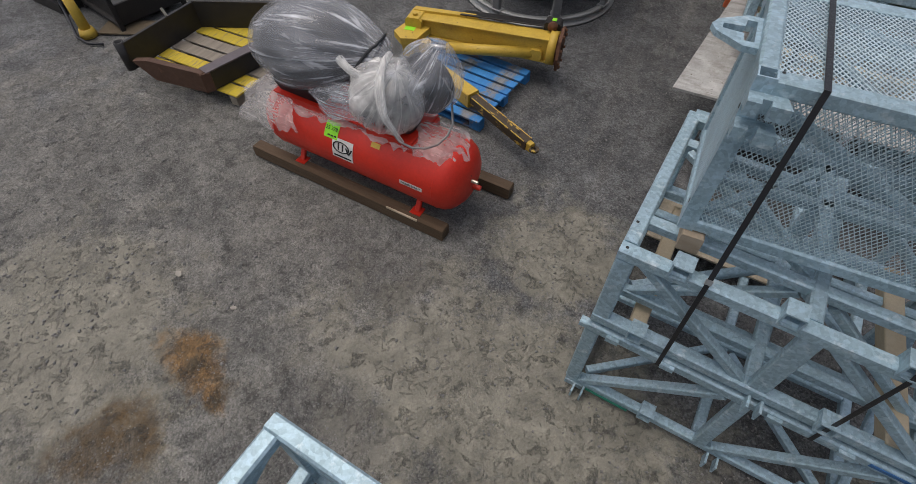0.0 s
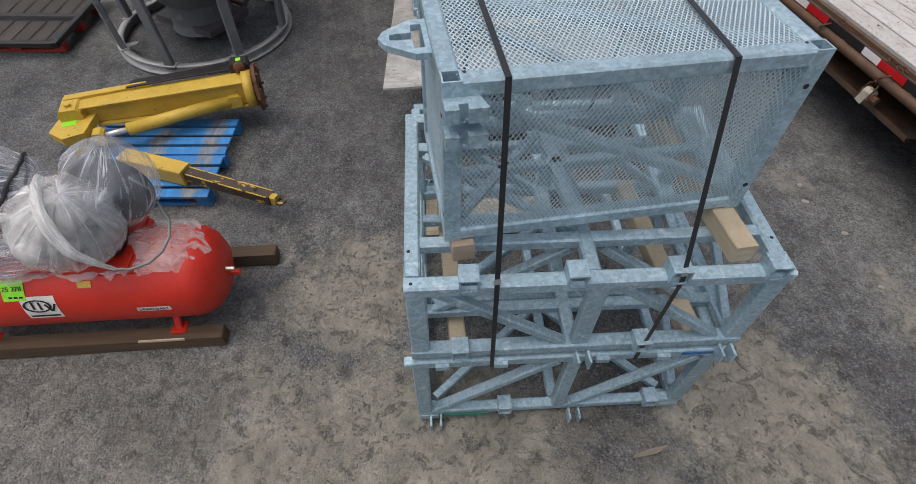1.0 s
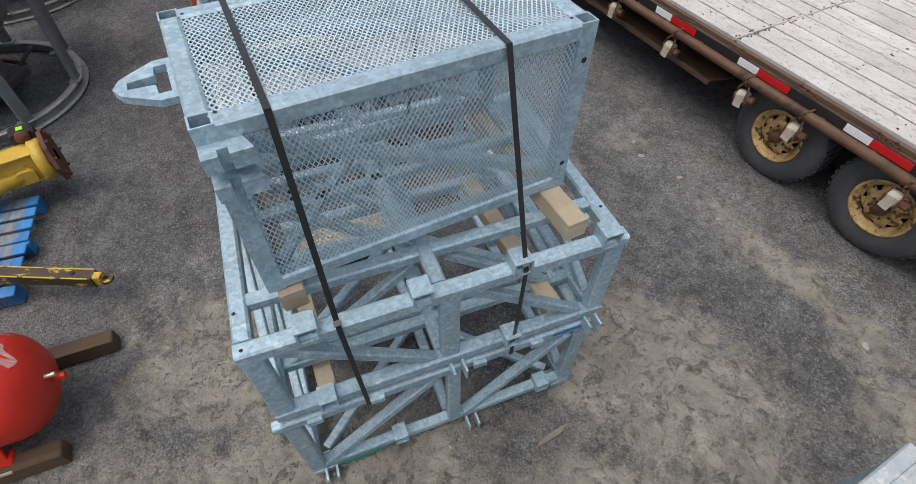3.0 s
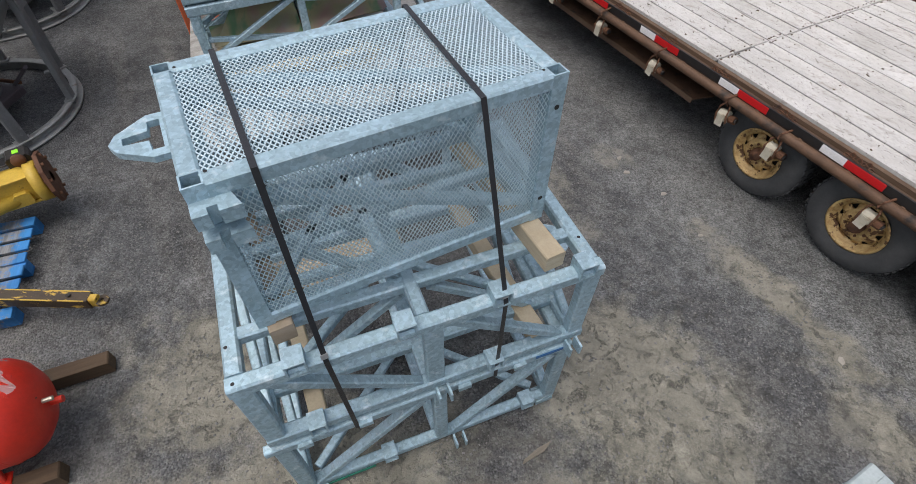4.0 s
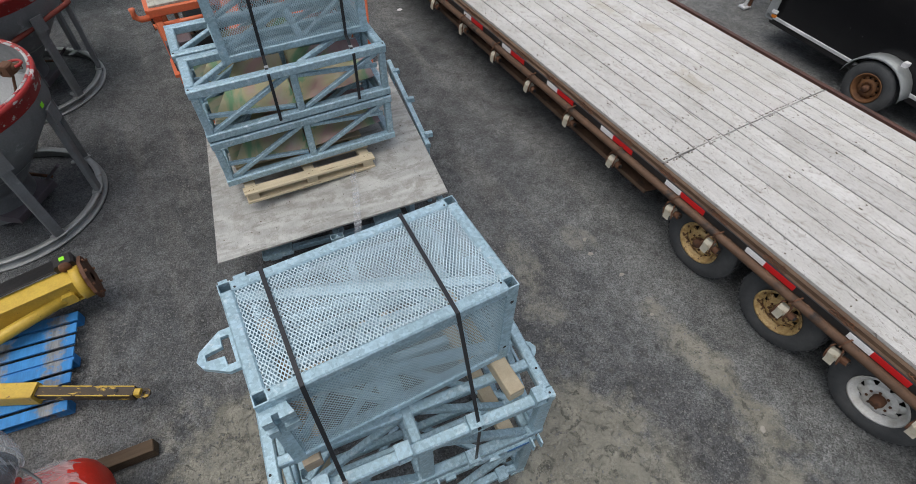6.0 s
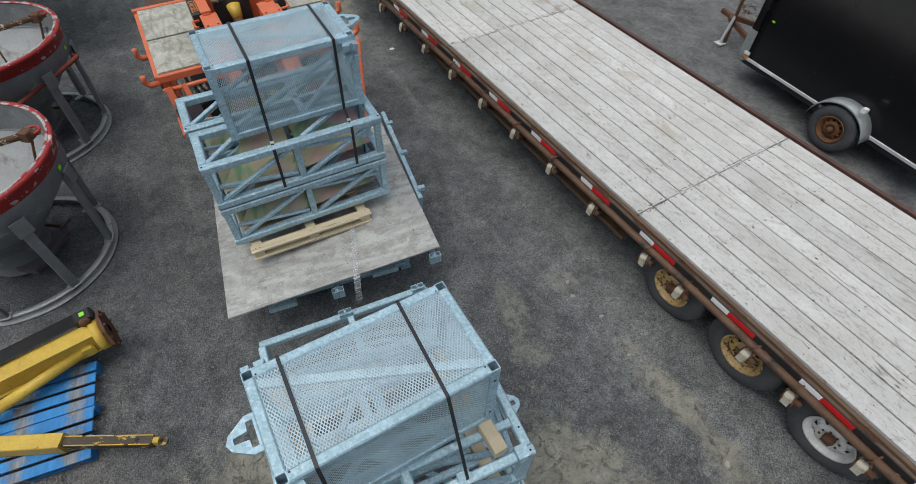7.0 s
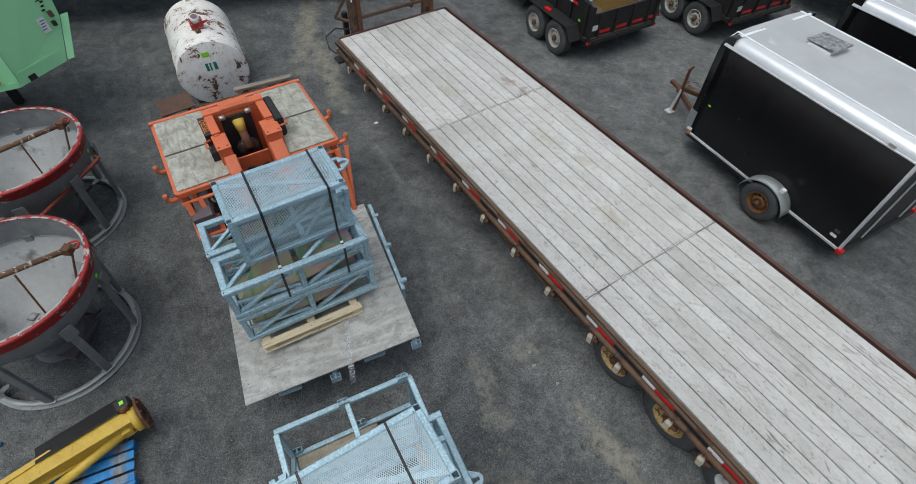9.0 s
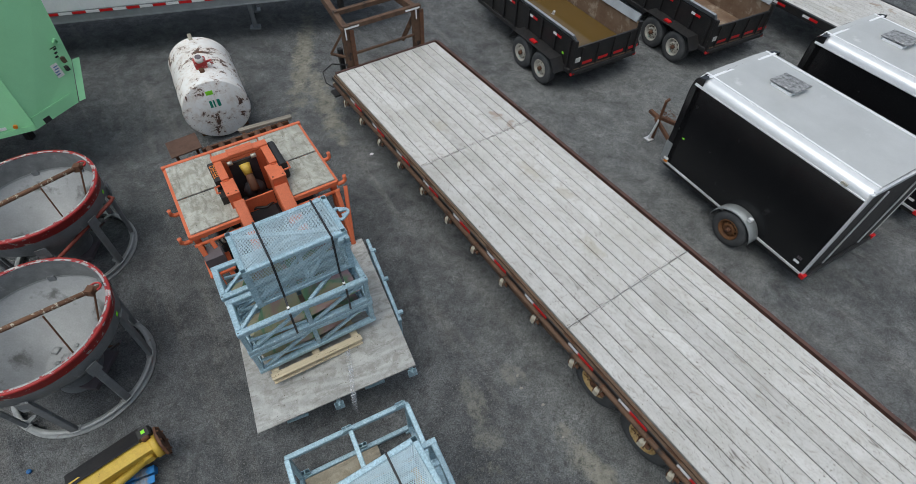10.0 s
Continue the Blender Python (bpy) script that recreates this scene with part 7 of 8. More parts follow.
part("rust_flap", bar((-0.02, 0.35, OZ - 0.25), (-0.02, 0.85, OZ - 0.25), 0.02, 0.3), RUST, om)
part("auction_tag", box((-0.045, 0.55, OZ - 0.3), (-0.04, 0.6, OZ - 0.2), 0.0005), TAGGREEN, om)

# rollers behind the machine
rl = thing("roller_conveyor", "rusty roller conveyor with a plank along it", "conveyor", OM @ pose(0.42, OD + 0.06, 0.36))
part("side_rail", bar((0.2, 0.22, 1.07), (1.75, 0.22, 1.07), 0.04, 0.10), RUST, rl)
part("side_rail", bar((0.2, 0.62, 1.07), (1.75, 0.62, 1.07), 0.04, 0.10), RUST, rl)
for i in range(7):
    part("roller", tube((0.32 + 0.21 * i, 0.24, 1.10), (0.32 + 0.21 * i, 0.60, 1.10), 0.055, 14), RUST, rl, "", True)
part("plank", bar((0.89, 0.72, 1.16), (1.83, 0.64, 1.16), 0.10, 0.05), GREYWOOD, rl)
for x, y in ((0.25, 0.22), (1.7, 0.22), (0.25, 0.62), (1.7, 0.62)):
    part("leg", bar((x, y, -0.36), (x, y, 1.03), 0.05, 0.05), RUST, rl)
part("plank_rest", bar((0.95, 0.62, 1.10), (0.95, 0.72, 1.135), 0.05, 0.05), RUST, rl)
part("plank_rest", bar((1.70, 0.62, 1.10), (1.70, 0.66, 1.135), 0.05, 0.05), RUST, rl)
pl = thing("steel_plate", "rusty brown steel plate propped behind the machine", "steel plate", OM @ pose(-0.05, OD + 0.1, 0))
part("plate", bar((0.18, 0.78, 1.50), (0.69, 0.79, 1.52), 0.46, 0.02), RUSTPLATE, pl)
part("leg", bar((0.26, 0.75, 0.0), (0.26, 0.78, 1.49), 0.05), RUST, pl)
part("leg", bar((0.60, 0.75, 0.0), (0.60, 0.78, 1.50), 0.05), RUST, pl)

# ---- white fuel tank ----
TK = Matrix(((0.85, -0.53, 0, -4.92), (0.53, 0.85, 0, 10.0), (0, 0, 1, 0.74), (0, 0, 0, 1)))
tk = thing("fuel_tank", "white cylindrical fuel tank with peeling rusty paint", "tank", TK)
part("shell", lathe([(0.001, 0.0), (0.64, 0.0), (0.655, 0.01), (0.66, 0.03), (0.66, 1.87), (0.655, 1.89), (0.64, 1.9), (0.001, 1.9)], 56, "y"), TANKWHITE, tk, "", True).modifiers.new("e", "EDGE_SPLIT").split_angle = radians(40)
for y in (0.02, 0.62, 1.25, 1.88):
    part("weld_band", lathe([(0.66, y - 0.012), (0.668, y), (0.66, y + 0.012)], 56, "y"), TANKWHITE, tk, "", True)
for y in (0.35, 1.5):
    part("cradle", box((-0.5, y - 0.05, -0.74), (0.5, y + 0.05, -0.5), 0.01), RUST, tk)
part("lifting_eye", bar((0.0, 1.8, 0.64), (0.0, 1.8, 0.8), 0.08, 0.015), CHROME, tk)
pm = new("pump")
pm.parent, pm.matrix_basis = tk, pose(0.02, 0.62, 0.66)
part("pump_body", box((-0.12, -0.1, 0.0), (0.12, 0.1, 0.16), 0.02), REDRIM, pm)
part("meter", tube((0, -0.04, 0.16), (0, -0.07, 0.25), 0.085, 20), PAPER, pm, "", True)
part("meter_face", tube((0, -0.0705, 0.2495), (0, -0.072, 0.254), 0.06, 20), GREYBOX, pm)
part("spout", pipe([(0.12, 0, 0.08), (0.2, -0.02, 0.1), (0.22, -0.1, 0.06)], 0.025, 8), REDRIM, pm, "", True)
part("filler", tube((-0.02, -0.2, -0.02), (-0.02, -0.2, 0.06), 0.05, 14), RUST, pm, "", True)
part("auction_tag", box((-0.07, -0.004, -0.045), (0.07, 0.0, 0.045), 0.0005), TAGGREEN, tk).matrix_basis = pose(-0.03, -0.002, 0.42)
for k, w_ in enumerate((0.05, 0.03, 0.06)):
    part("stencil_bar", box((-0.1 + 0.075 * k, -0.006, 0.08), (-0.1 + 0.075 * k + w_, -0.002, 0.24), 0.0005), INKGREEN, tk, "faded green stencil")

# ---- green bin ----
GB = thing("green_bin", "lime-green steel roll-off bin with a riveted skirt", "bin")
FRONT = [(-7.35, 8.28, 1.40), (-7.06, 9.13, 1.40), (-7.05, 9.52, 2.03), (-7.14, 9.80, 3.40), (-7.60, 8.52, 3.40)]
part("front_wall", plate_between(FRONT, -0.02), GREEN, GB)
part("side_wall", plate_between([(-10.60, 6.27, 1.40), (-7.36, 8.27, 1.40), (-7.61, 8.51, 3.40), (-10.85, 6.51, 3.40)], -0.02), GREEN, GB)
part("side_wall", plate_between([(-7.08, 9.14, 1.40), (-9.00, 10.45, 1.40), (-9.10, 11.00, 3.40), (-7.16, 9.80, 3.40)], -0.02), GREEN, GB)
part("back_wall", plate_between([(-9.02, 10.45, 1.40), (-11.90, 9.20, 1.40), (-11.95, 9.60, 3.40), (-9.12, 11.00, 3.40)], -0.02), GREEN, GB)
part("back_wall", plate_between([(-11.92, 9.20, 1.40), (-10.62, 6.27, 1.40), (-10.87, 6.51, 3.40), (-11.97, 9.60, 3.40)], -0.02), GREEN, GB)
part("floor_pan", plate_between([(-7.10, 9.12, 1.42), (-7.38, 8.30, 1.42), (-10.55, 6.32, 1.42), (-11.85, 9.18, 1.42), (-9.00, 10.40, 1.42)], 0.03), GREEN, GB)
fu = (Vector(FRONT[1]) - Vector(FRONT[0])).normalized()
fn = Vector((0.932, -0.329, 0.153))
def on_front(name, at, w_, h_, th, mt, label="", turn=0.0):
    """A flat piece on the front wall, w_ along it and h_ up it."""
    up_ = fn.cross(fu).normalized()
    up_ = (up_ * math.cos(turn) + fu * math.sin(turn)) * (1 if up_.z > 0 else -1)
    c_ = Vector(at) + fn * (th / 2 + 0.001)
    return part(name, bar(c_ - up_ * h_ / 2, c_ + up_ * h_ / 2, w_, th, 0.001, tuple(fn)), mt, GB, label)
part("skirt", plate_between([Vector(p) + fn * 0.003 for p in ((-7.35, 8.28, 1.40), (-7.06, 9.13, 1.40), (-7.10, 9.10, 1.61), (-7.36, 8.33, 1.61))], 0.012), GREEN, GB)
part("skirt", plate_between([Vector(p) + Vector((0.525, -0.85, 0)) * 0.02 for p in ((-10.60, 6.27, 1.40), (-7.36, 8.27, 1.40), (-7.37, 8.28, 1.50), (-10.61, 6.28, 1.50))], 0.012), GREEN, GB)
part("fold_cap", bar((-7.345, 8.275, 1.40), (-7.595, 8.515, 3.40), 0.035, 0.035, 0.012), GREEN, GB)
part("corner_flange", plate_between([(-7.04, 9.14, 1.41), (-6.97, 9.23, 1.41), (-6.99, 9.66, 2.03), (-7.07, 9.56, 2.03)], 0.02), GREEN, GB, "scuffed corner flange")
bm = bmesh.new()
for k in range(15):
    p = Vector((-7.36, 8.33, 1.58)).lerp(Vector((-7.10, 9.08, 1.58)), (k + 0.5) / 15) + fn * 0.012
    tube(p, p + fn * 0.012, 0.009, 6, bm=bm)
for k in range(22):
    for z_ in (1.42, 1.48):
        p = Vector((-9.5, 6.95, z_)).lerp(Vector((-7.40, 8.25, z_)), (k + 0.5) / 22) + Vector((0.0105, -0.017, 0)) * 1.6
        tube(p, p + Vector((0.0105, -0.017, 0)), 0.009, 6, bm=bm)
tagged(part("rivets", bm, GREEN, GB), kind="stuff")
on_front("pocket", (-7.28, 8.51, 1.445), 0.13, 0.09, 0.03, INK, "dark fork pocket")
on_front("decal", (-7.14, 9.20, 2.02), 0.13, 0.24, 0.004, PAPER, "white paper label")
for k in range(4):
    on_front("label_line", Vector((-7.137, 9.17, 1.96)) + Vector((0.0, 0.012, 0.045)) * k + fn * 0.004, 0.08, 0.016, 0.002, BLUEPAINT)
for dz_ in (-0.10, 0.10):
    on_front("stencil_bar", Vector((-7.12, 9.37, 2.27 + dz_)), 0.12, 0.018, 0.003, INK)
for k in range(3):
    on_front("stencil_bar", Vector((-7.12, 9.34 + 0.03 * k, 2.21 + 0.06 * k)), 0.06, 0.03, 0.003, INK)
on_front("latch", (-7.09, 9.39, 2.13), 0.06, 0.10, 0.06, OLDWOOD)
on_front("latch", (-7.08, 9.34, 1.99), 0.05, 0.08, 0.07, DARKSTEEL)
part("ring", lathe([(0.028, -0.02), (0.055, -0.02), (0.055, 0.03), (0.028, 0.03)], 20, "x", close=True), GREEN, GB).matrix_basis = Matrix.Translation((-7.095, 9.48, 2.43)) @ pose(0, 0, 0, 0, 0, -19)
sd = (Vector((-10.60, 6.27, 0)) - Vector((-7.36, 8.27, 0))).normalized()
so = Vector((0.525, -0.85, 0)) * 0.038
for k in range(6):
    p = Vector((-7.36, 8.27, 1.55)) + sd * (0.38 + 0.30 * k) + so * 0.1
    part("reflector_tape", bar(p, p + sd * 0.28, 0.006, 0.055, 0.0005), TAPERED if k % 2 else TAPEWHITE, GB)
p = Vector((-7.36, 8.27, 1.55)) + sd * 0.24
part("marker_lamp", tube(p, p + so, 0.035, 14), AMBER, GB)
p = Vector((-7.36, 8.27, 1.68)) + sd * 0.55
part("side_lamp", bar(p, p + sd * 0.16, 0.03, 0.06), AMBER, GB)
for x, y in ((-9.2, 8.3), (-10.6, 7.4), (-9.2, 9.6), (-11, 8.8)):
    part("leg", bar((x, y, 0.0), (x, y, 1.4), 0.16, 0.16), DARKSTEEL, GB)
part("underframe", box((-11.1, 8.0, 1.0), (-8.8, 9.4, 1.40), 0.02), DARKSTEEL, GB)

# ---- white van trailer ----
VT = Matrix(((0.945, -0.328, 0, -15.0), (0.328, 0.945, 0, 10.75), (0, 0, 1, 0), (0, 0, 0, 1)))
vt = thing("van_trailer", "long white van trailer with red and white reflectors", "trailer", VT)
part("body", box((0, 0, 1.28), (13.5, 2.5, 4.0), 0.02), WHITE, vt, "white sheet side")
part("side_rail", box((0, -0.02, 1.02), (13.5, 0.05, 1.28), 0.008), RAIL, vt, "grey lower side rail")
for i in range(43):
    x = 0.3 + 0.30 * i
    part("reflector_tape", box((x, -0.028, 1.205), (x + 0.29, -0.022, 1.265), 0.0005), TAPERED if i % 2 else TAPEWHITE, vt)
for i in range(26):
    part("side_panel", box((0.01 + 0.52 * i, -0.012, 1.30), (0.515 + 0.52 * i, 0.0, 3.95), 0.004), WHITE, vt)
for i in range(60):
    part("rivet", tube((0.25 + 0.22 * i, -0.02, 1.10), (0.25 + 0.22 * i, -0.026, 1.10), 0.012, 6), RAIL, vt)
part("rail_flange", box((0, -0.035, 1.015), (13.5, -0.021, 1.045), 0.004), RAIL, vt)
for x in (9.9,):
    for y in (0.75, 1.75):
        part("landing_leg", bar((x, y, 0.05), (x, y, 1.1), 0.12, 0.12), RAIL, vt)
        part("landing_foot", box((x - 0.14, y - 0.12, 0.0), (x + 0.14, y + 0.12, 0.05)), RAIL, vt)
    part("leg_brace", bar((x, 0.75, 0.35), (x, 1.75, 0.35), 0.06, 0.06), RAIL, vt)
part("chassis", box((0.2, 0.5, 0.95), (13.3, 2.0, 1.05), 0.01), DARKSTEEL, vt)
for x in (1.5, 2.8):
    wheel(pose(x, 0.05, 0.5), vt, 0.5, 0.28, 0.29, RIMWHITE)
    wheel(pose(x, 2.45, 0.5, 0, 0, 180), vt, 0.5, 0.28, 0.29, RIMWHITE)

# ---- air compressor on skids ----
CP = place(-3.72, 0.37, 0, 32.0)
for y, x0, x1 in ((-0.085, 0.08, 2.09), (0.59, 0.3, 2.34)):
    s_ = thing("timber_skid", "old dark timber skid under the air compressor", "timber", CP @ pose(0, y, 0), "timber skids")
    part("beam", box((x0, -0.035, 0.0), (x1, 0.065, 0.115), 0.008), OLDWOOD, s_)
    if y < 0:
        part("split", box((1.55, -0.037, 0.1), (1.85, -0.025, 0.117), 0.003), LUMBER, s_, "fresh split along the edge")
cp = thing("air_compressor", "red air compressor tank with its motor wrapped in plastic", "air compressor", CP)
CY, CZ, CR = 0.21, 0.44, 0.30
T0, T1 = 0.24, 2.18
prof = [(0.001, 0.0), (0.10, 0.006), (0.19, 0.035), (0.26, 0.09), (0.29, 0.14), (CR, 0.20), (CR, 1.74), (0.29, 1.80), (0.26, 1.85), (0.19, 1.905), (0.10, 1.934), (0.001, 1.94)]
tank = part("tank", lathe(prof, 56, "x"), REDTANK, cp, "glossy red pressure tank", True)
tank.matrix_basis = pose(T0, CY, CZ)
for x in (T0 + 0.2, T1 - 0.2):
    part("weld_seam", lathe([(CR, x - 0.005), (CR + 0.0025, x), (CR, x + 0.005)], 48, "x"), REDTANK, cp, "", True).matrix_basis = pose(0.0, CY, CZ)
for x in (0.6, 1.80):
    for y in (-0.03, 0.55):
        part("foot", bar((x, y, 0.115), (x, CY + (y - CY) * 0.62, 0.30), 0.045, 0.03, 0.006), REDTANK, cp)
        part("foot_pad", box((x - 0.05, y - 0.045, 0.115), (x + 0.05, y + 0.045, 0.125)), REDTANK, cp)
part("drain_plug", tube((T1 - 0.03, CY, CZ - 0.05), (T1 + 0.06, CY, CZ - 0.05), 0.022, 8), REDTANK, cp)
part("end_fitting", tube((T1 - 0.04, CY - 0.03, CZ + 0.03), (T1 + 0.05, CY - 0.03, CZ + 0.03), 0.014, 8), CHROME, cp)
part("end_plate", box((T1 - 0.12, CY - 0.07, CZ + 0.15), (T1 - 0.06, CY + 0.07, CZ + 0.23), 0.012), REDTANK, cp)
for x in (0.55, 1.35):
    part("motor_bed", box((x, CY - 0.19, CZ + 0.20), (x + 0.42, CY + 0.19, CZ + 0.31), 0.01), REDTANK, cp)
part("motor_plate", box((0.45, CY - 0.2, CZ + 0.31), (1.75, CY + 0.2, CZ + 0.325), 0.004), REDTANK, cp)
# motor and pump under the film
part("pump_block", box((0.45, CY - 0.16, CZ + 0.325), (0.95, CY + 0.16, CZ + 0.66), 0.05), DARKMOTOR, cp, "dark pump block", True)
part("flywheel", lathe([(0.05, -0.05), (0.29, -0.05), (0.29, 0.05), (0.05, 0.05)], 36, "y"), DARKMOTOR, cp, "", True).matrix_basis = pose(0.66, CY + 0.1, CZ + 0.62)
part("motor", tube((1.32, CY - 0.05, CZ + 0.49), (1.70, CY - 0.05, CZ + 0.49), 0.16, 24), DARKMOTOR, cp, "dark electric motor", True)
part("belt_guard", lathe([(0.02, -0.04), (0.22, -0.04), (0.22, 0.04), (0.02, 0.04)], 30, "y"), DARKMOTOR, cp, "", True).matrix_basis = pose(1.68, CY + 0.15, CZ + 0.60)
part("cylinder_head", box((0.55, CY - 0.1, CZ + 0.64), (0.82, CY + 0.1, CZ + 0.78), 0.03), DARKMOTOR, cp)


def bag_point(d, u, v, size, seed, wrinkle, neck):
    """A point of a crumpled film bag: ridged folds run to a gathered line at neck = (station, lean, depth)."""
    cu, su = math.cos(u), math.sin(u)
    sag = noise.noise((cu * 1.5 + seed, su * 1.5, v * 1.3)) * 1.3
    ridge = 1 - 2.4 * abs(noise.noise((cu * 3.4 + seed * 2, su * 3.4, v * 0.7)))
    small = 1 - 2.4 * abs(noise.noise((cu * 8.5 + seed, su * 8.5, v * 1.1)))
    k = 1 + wrinkle * (sag + 0.45 * ridge + 0.22 * small)
    if neck:
        n0, lean, depth = neck
        off = v - (n0 - lean * su)
        pinch = math.exp(-(off / (0.62 if off > 0 else 0.22)) ** 2)
        k *= 1 - depth * pinch
        k += 0.05 * pinch * (ridge + 0.7 * small)
    p = Vector((d.x * size[0] * (1 if neck else k), d.y * size[1] * k, d.z * size[2] * k))
    if p.z < -size[2] * 0.72 and not neck:
        p.z = -size[2] * 0.72 + (p.z + size[2] * 0.72) * 0.2
    return p


def bag_way(u, v):
    return Vector((math.cos(v), math.sin(v) * math.cos(u), math.sin(v) * math.sin(u)))


def bag(name, centre, size, turn, seed, mat, wrinkle=0.06, neck=None):
    """A crumpled film bag, mapped by angle and length so that its painted crease streaks follow the folds."""
    bm = bmesh.new()
    lay = bm.loops.layers.uv.new("folds")
    nu_, nv = 120, 56
    rows = [[bm.verts.new(bag_point(bag_way(2 * math.pi * i / nu_ - 1.57, math.pi * (j + 0.02) / (nv + 0.04)), 2 * math.pi * i / nu_ - 1.57, math.pi * (j + 0.02) / (nv + 0.04), size, seed, wrinkle, neck)) for i in range(nu_)] for j in range(nv + 1)]
    for j in range(nv):
        for i in range(nu_):
            f = bm.faces.new((rows[j][i], rows[j][(i + 1) % nu_], rows[j + 1][(i + 1) % nu_], rows[j + 1][i]))
            for lp, (a, b) in zip(f.loops, ((i, j), (i + 1, j), (i + 1, j + 1), (i, j + 1))):
                lp[lay].uv = (a / nu_, b / nv)
    o = part(name, bm, mat, cp, "crumpled clear plastic film", True)
    o.matrix_basis = pose(*centre, *turn)
    return o


def twist(name, points, radii, mat, seed):
    """A gathered rope of film through points, with spiral folds."""
    bm = bmesh.new()
    lay = bm.loops.layers.uv.new("folds")
    pts = [Vector(p) for p in points]
    fine_pts, k = [], 8
    for i in range(len(pts) - 1):
        p0, p1, p2, p3 = pts[max(i - 1, 0)], pts[i], pts[i + 1], pts[min(i + 2, len(pts) - 1)]
        for q in range(k):
            t = q / k
            fine_pts.append((0.5 * (2 * p1 + (p2 - p0) * t + (2 * p0 - 5 * p1 + 4 * p2 - p3) * t * t + (3 * p1 - p0 - 3 * p2 + p3) * t ** 3), radii[i] + (radii[i + 1] - radii[i]) * t))
    fine_pts.append((pts[-1], radii[-1]))
    rows, n_ = [], 28
    for i, (p, r) in enumerate(fine_pts):
        d = (fine_pts[min(i + 1, len(fine_pts) - 1)][0] - fine_pts[max(i - 1, 0)][0]).normalized()
        s_ = d.cross(Vector((0, 1, 0.2))).normalized()
        u_ = s_.cross(d)
        row = []
        for j in range(n_):
            a = 2 * math.pi * j / n_
            w = a + i * 0.06
            rr = r * (1 + 0.30 * (1 - 2.5 * abs(noise.noise((math.cos(w) * 2.2 + seed, math.sin(w) * 2.2, i * 0.06)))))
            row.append(bm.verts.new(p + s_ * rr * math.cos(a) + u_ * rr * 0.7 * math.sin(a)))
        rows.append(row)
    for i in range(len(rows) - 1):
        for j in range(n_):
            f = bm.faces.new((rows[i][j], rows[i][(j + 1) % n_], rows[i + 1][(j + 1) % n_], rows[i + 1][j]))
            for lp, (a, b) in zip(f.loops, ((j, i), (j + 1, i), (j + 1, i + 1), (j, i + 1))):
                lp[lay].uv = (a / n_, b / 40)
    return part(name, bm, mat, cp, "gathered white film", True)


NECK1, SIZE1, AT1 = (0.74, 0.36, 0.30), (0.60, 0.37, 0.36), (0.80, CY + 0.06, CZ + 0.68, 0, -8, 6)
tagged(bag("dark_cover", (0.72, CY + 0.06, CZ + 0.67), (0.47, 0.325, 0.315), (0, -8, 6), 1.3, BLACKCOVER, 0.045), "black cover over the pump")
bag("plastic_bag", AT1[:3], SIZE1, AT1[3:], 1.3, BAGFILM, 0.05, NECK1)
bag("plastic_bag", (1.50, CY - 0.07, CZ + 0.58), (0.30, 0.27, 0.27), (0, -62, -20), 5.1, BAGMILKY, 0.10, (0.45, 0.0, 0.25))
bag("plastic_bag", (1.72, CY + 0.13, CZ + 0.68), (0.30, 0.23, 0.24), (0, -70, 20), 2.7, BAGFILM, 0.10, (0.40, 0.0, 0.3))
bag("plastic_fold", (1.16, CY - 0.16, CZ + 0.44), (0.26, 0.10, 0.14), (0, 0, 8), 6.4, BAGFILM, 0.14)
ring = [1.03 * bag_point(bag_way(radians(a_), NECK1[0] - NECK1[1] * math.sin(radians(a_))), radians(a_), NECK1[0] - NECK1[1] * math.sin(radians(a_)), SIZE1, 1.3, 0.012, NECK1) for a_ in range(-90, 271, 6)]
part("tie_cord", pipe([tuple(p) for p in ring], 0.011, 6), STRAP, cp, "black tie band", True).matrix_basis = pose(*AT1)
twist("film_rope", [(1.54, CY - 0.04, CZ + 0.90), (1.56, CY - 0.16, CZ + 0.88), (1.60, CY - 0.27, CZ + 0.80), (1.66, CY - 0.34, CZ + 0.66), (1.72, CY - 0.33, CZ + 0.54), (1.76, CY - 0.29, CZ + 0.42)], [0.018, 0.030, 0.036, 0.030, 0.020, 0.010], BAGMILKY, 3.1)
twist("film_rope", [(1.20, CY - 0.17, CZ + 0.82), (1.30, CY - 0.20, CZ + 0.79), (1.42, CY - 0.18, CZ + 0.74)], [0.035, 0.03, 0.03], BAGMILKY, 7.7)
part("conduit", pipe([(1.62, CY - 0.22, CZ + 0.40), (1.70, CY - 0.25, CZ + 0.37), (1.80, CY - 0.25, CZ + 0.36), (1.89, CY - 0.21, CZ + 0.36), (1.95, CY - 0.14, CZ + 0.37), (1.98, CY - 0.05, CZ + 0.40), (1.97, CY + 0.04, CZ + 0.44), (1.93, CY + 0.10, CZ + 0.52), (1.92, CY + 0.12, CZ + 0.62), (1.86, CY + 0.1, CZ + 0.74)], 0.009, 8), HOSE, cp, "flexible grey conduit", True)


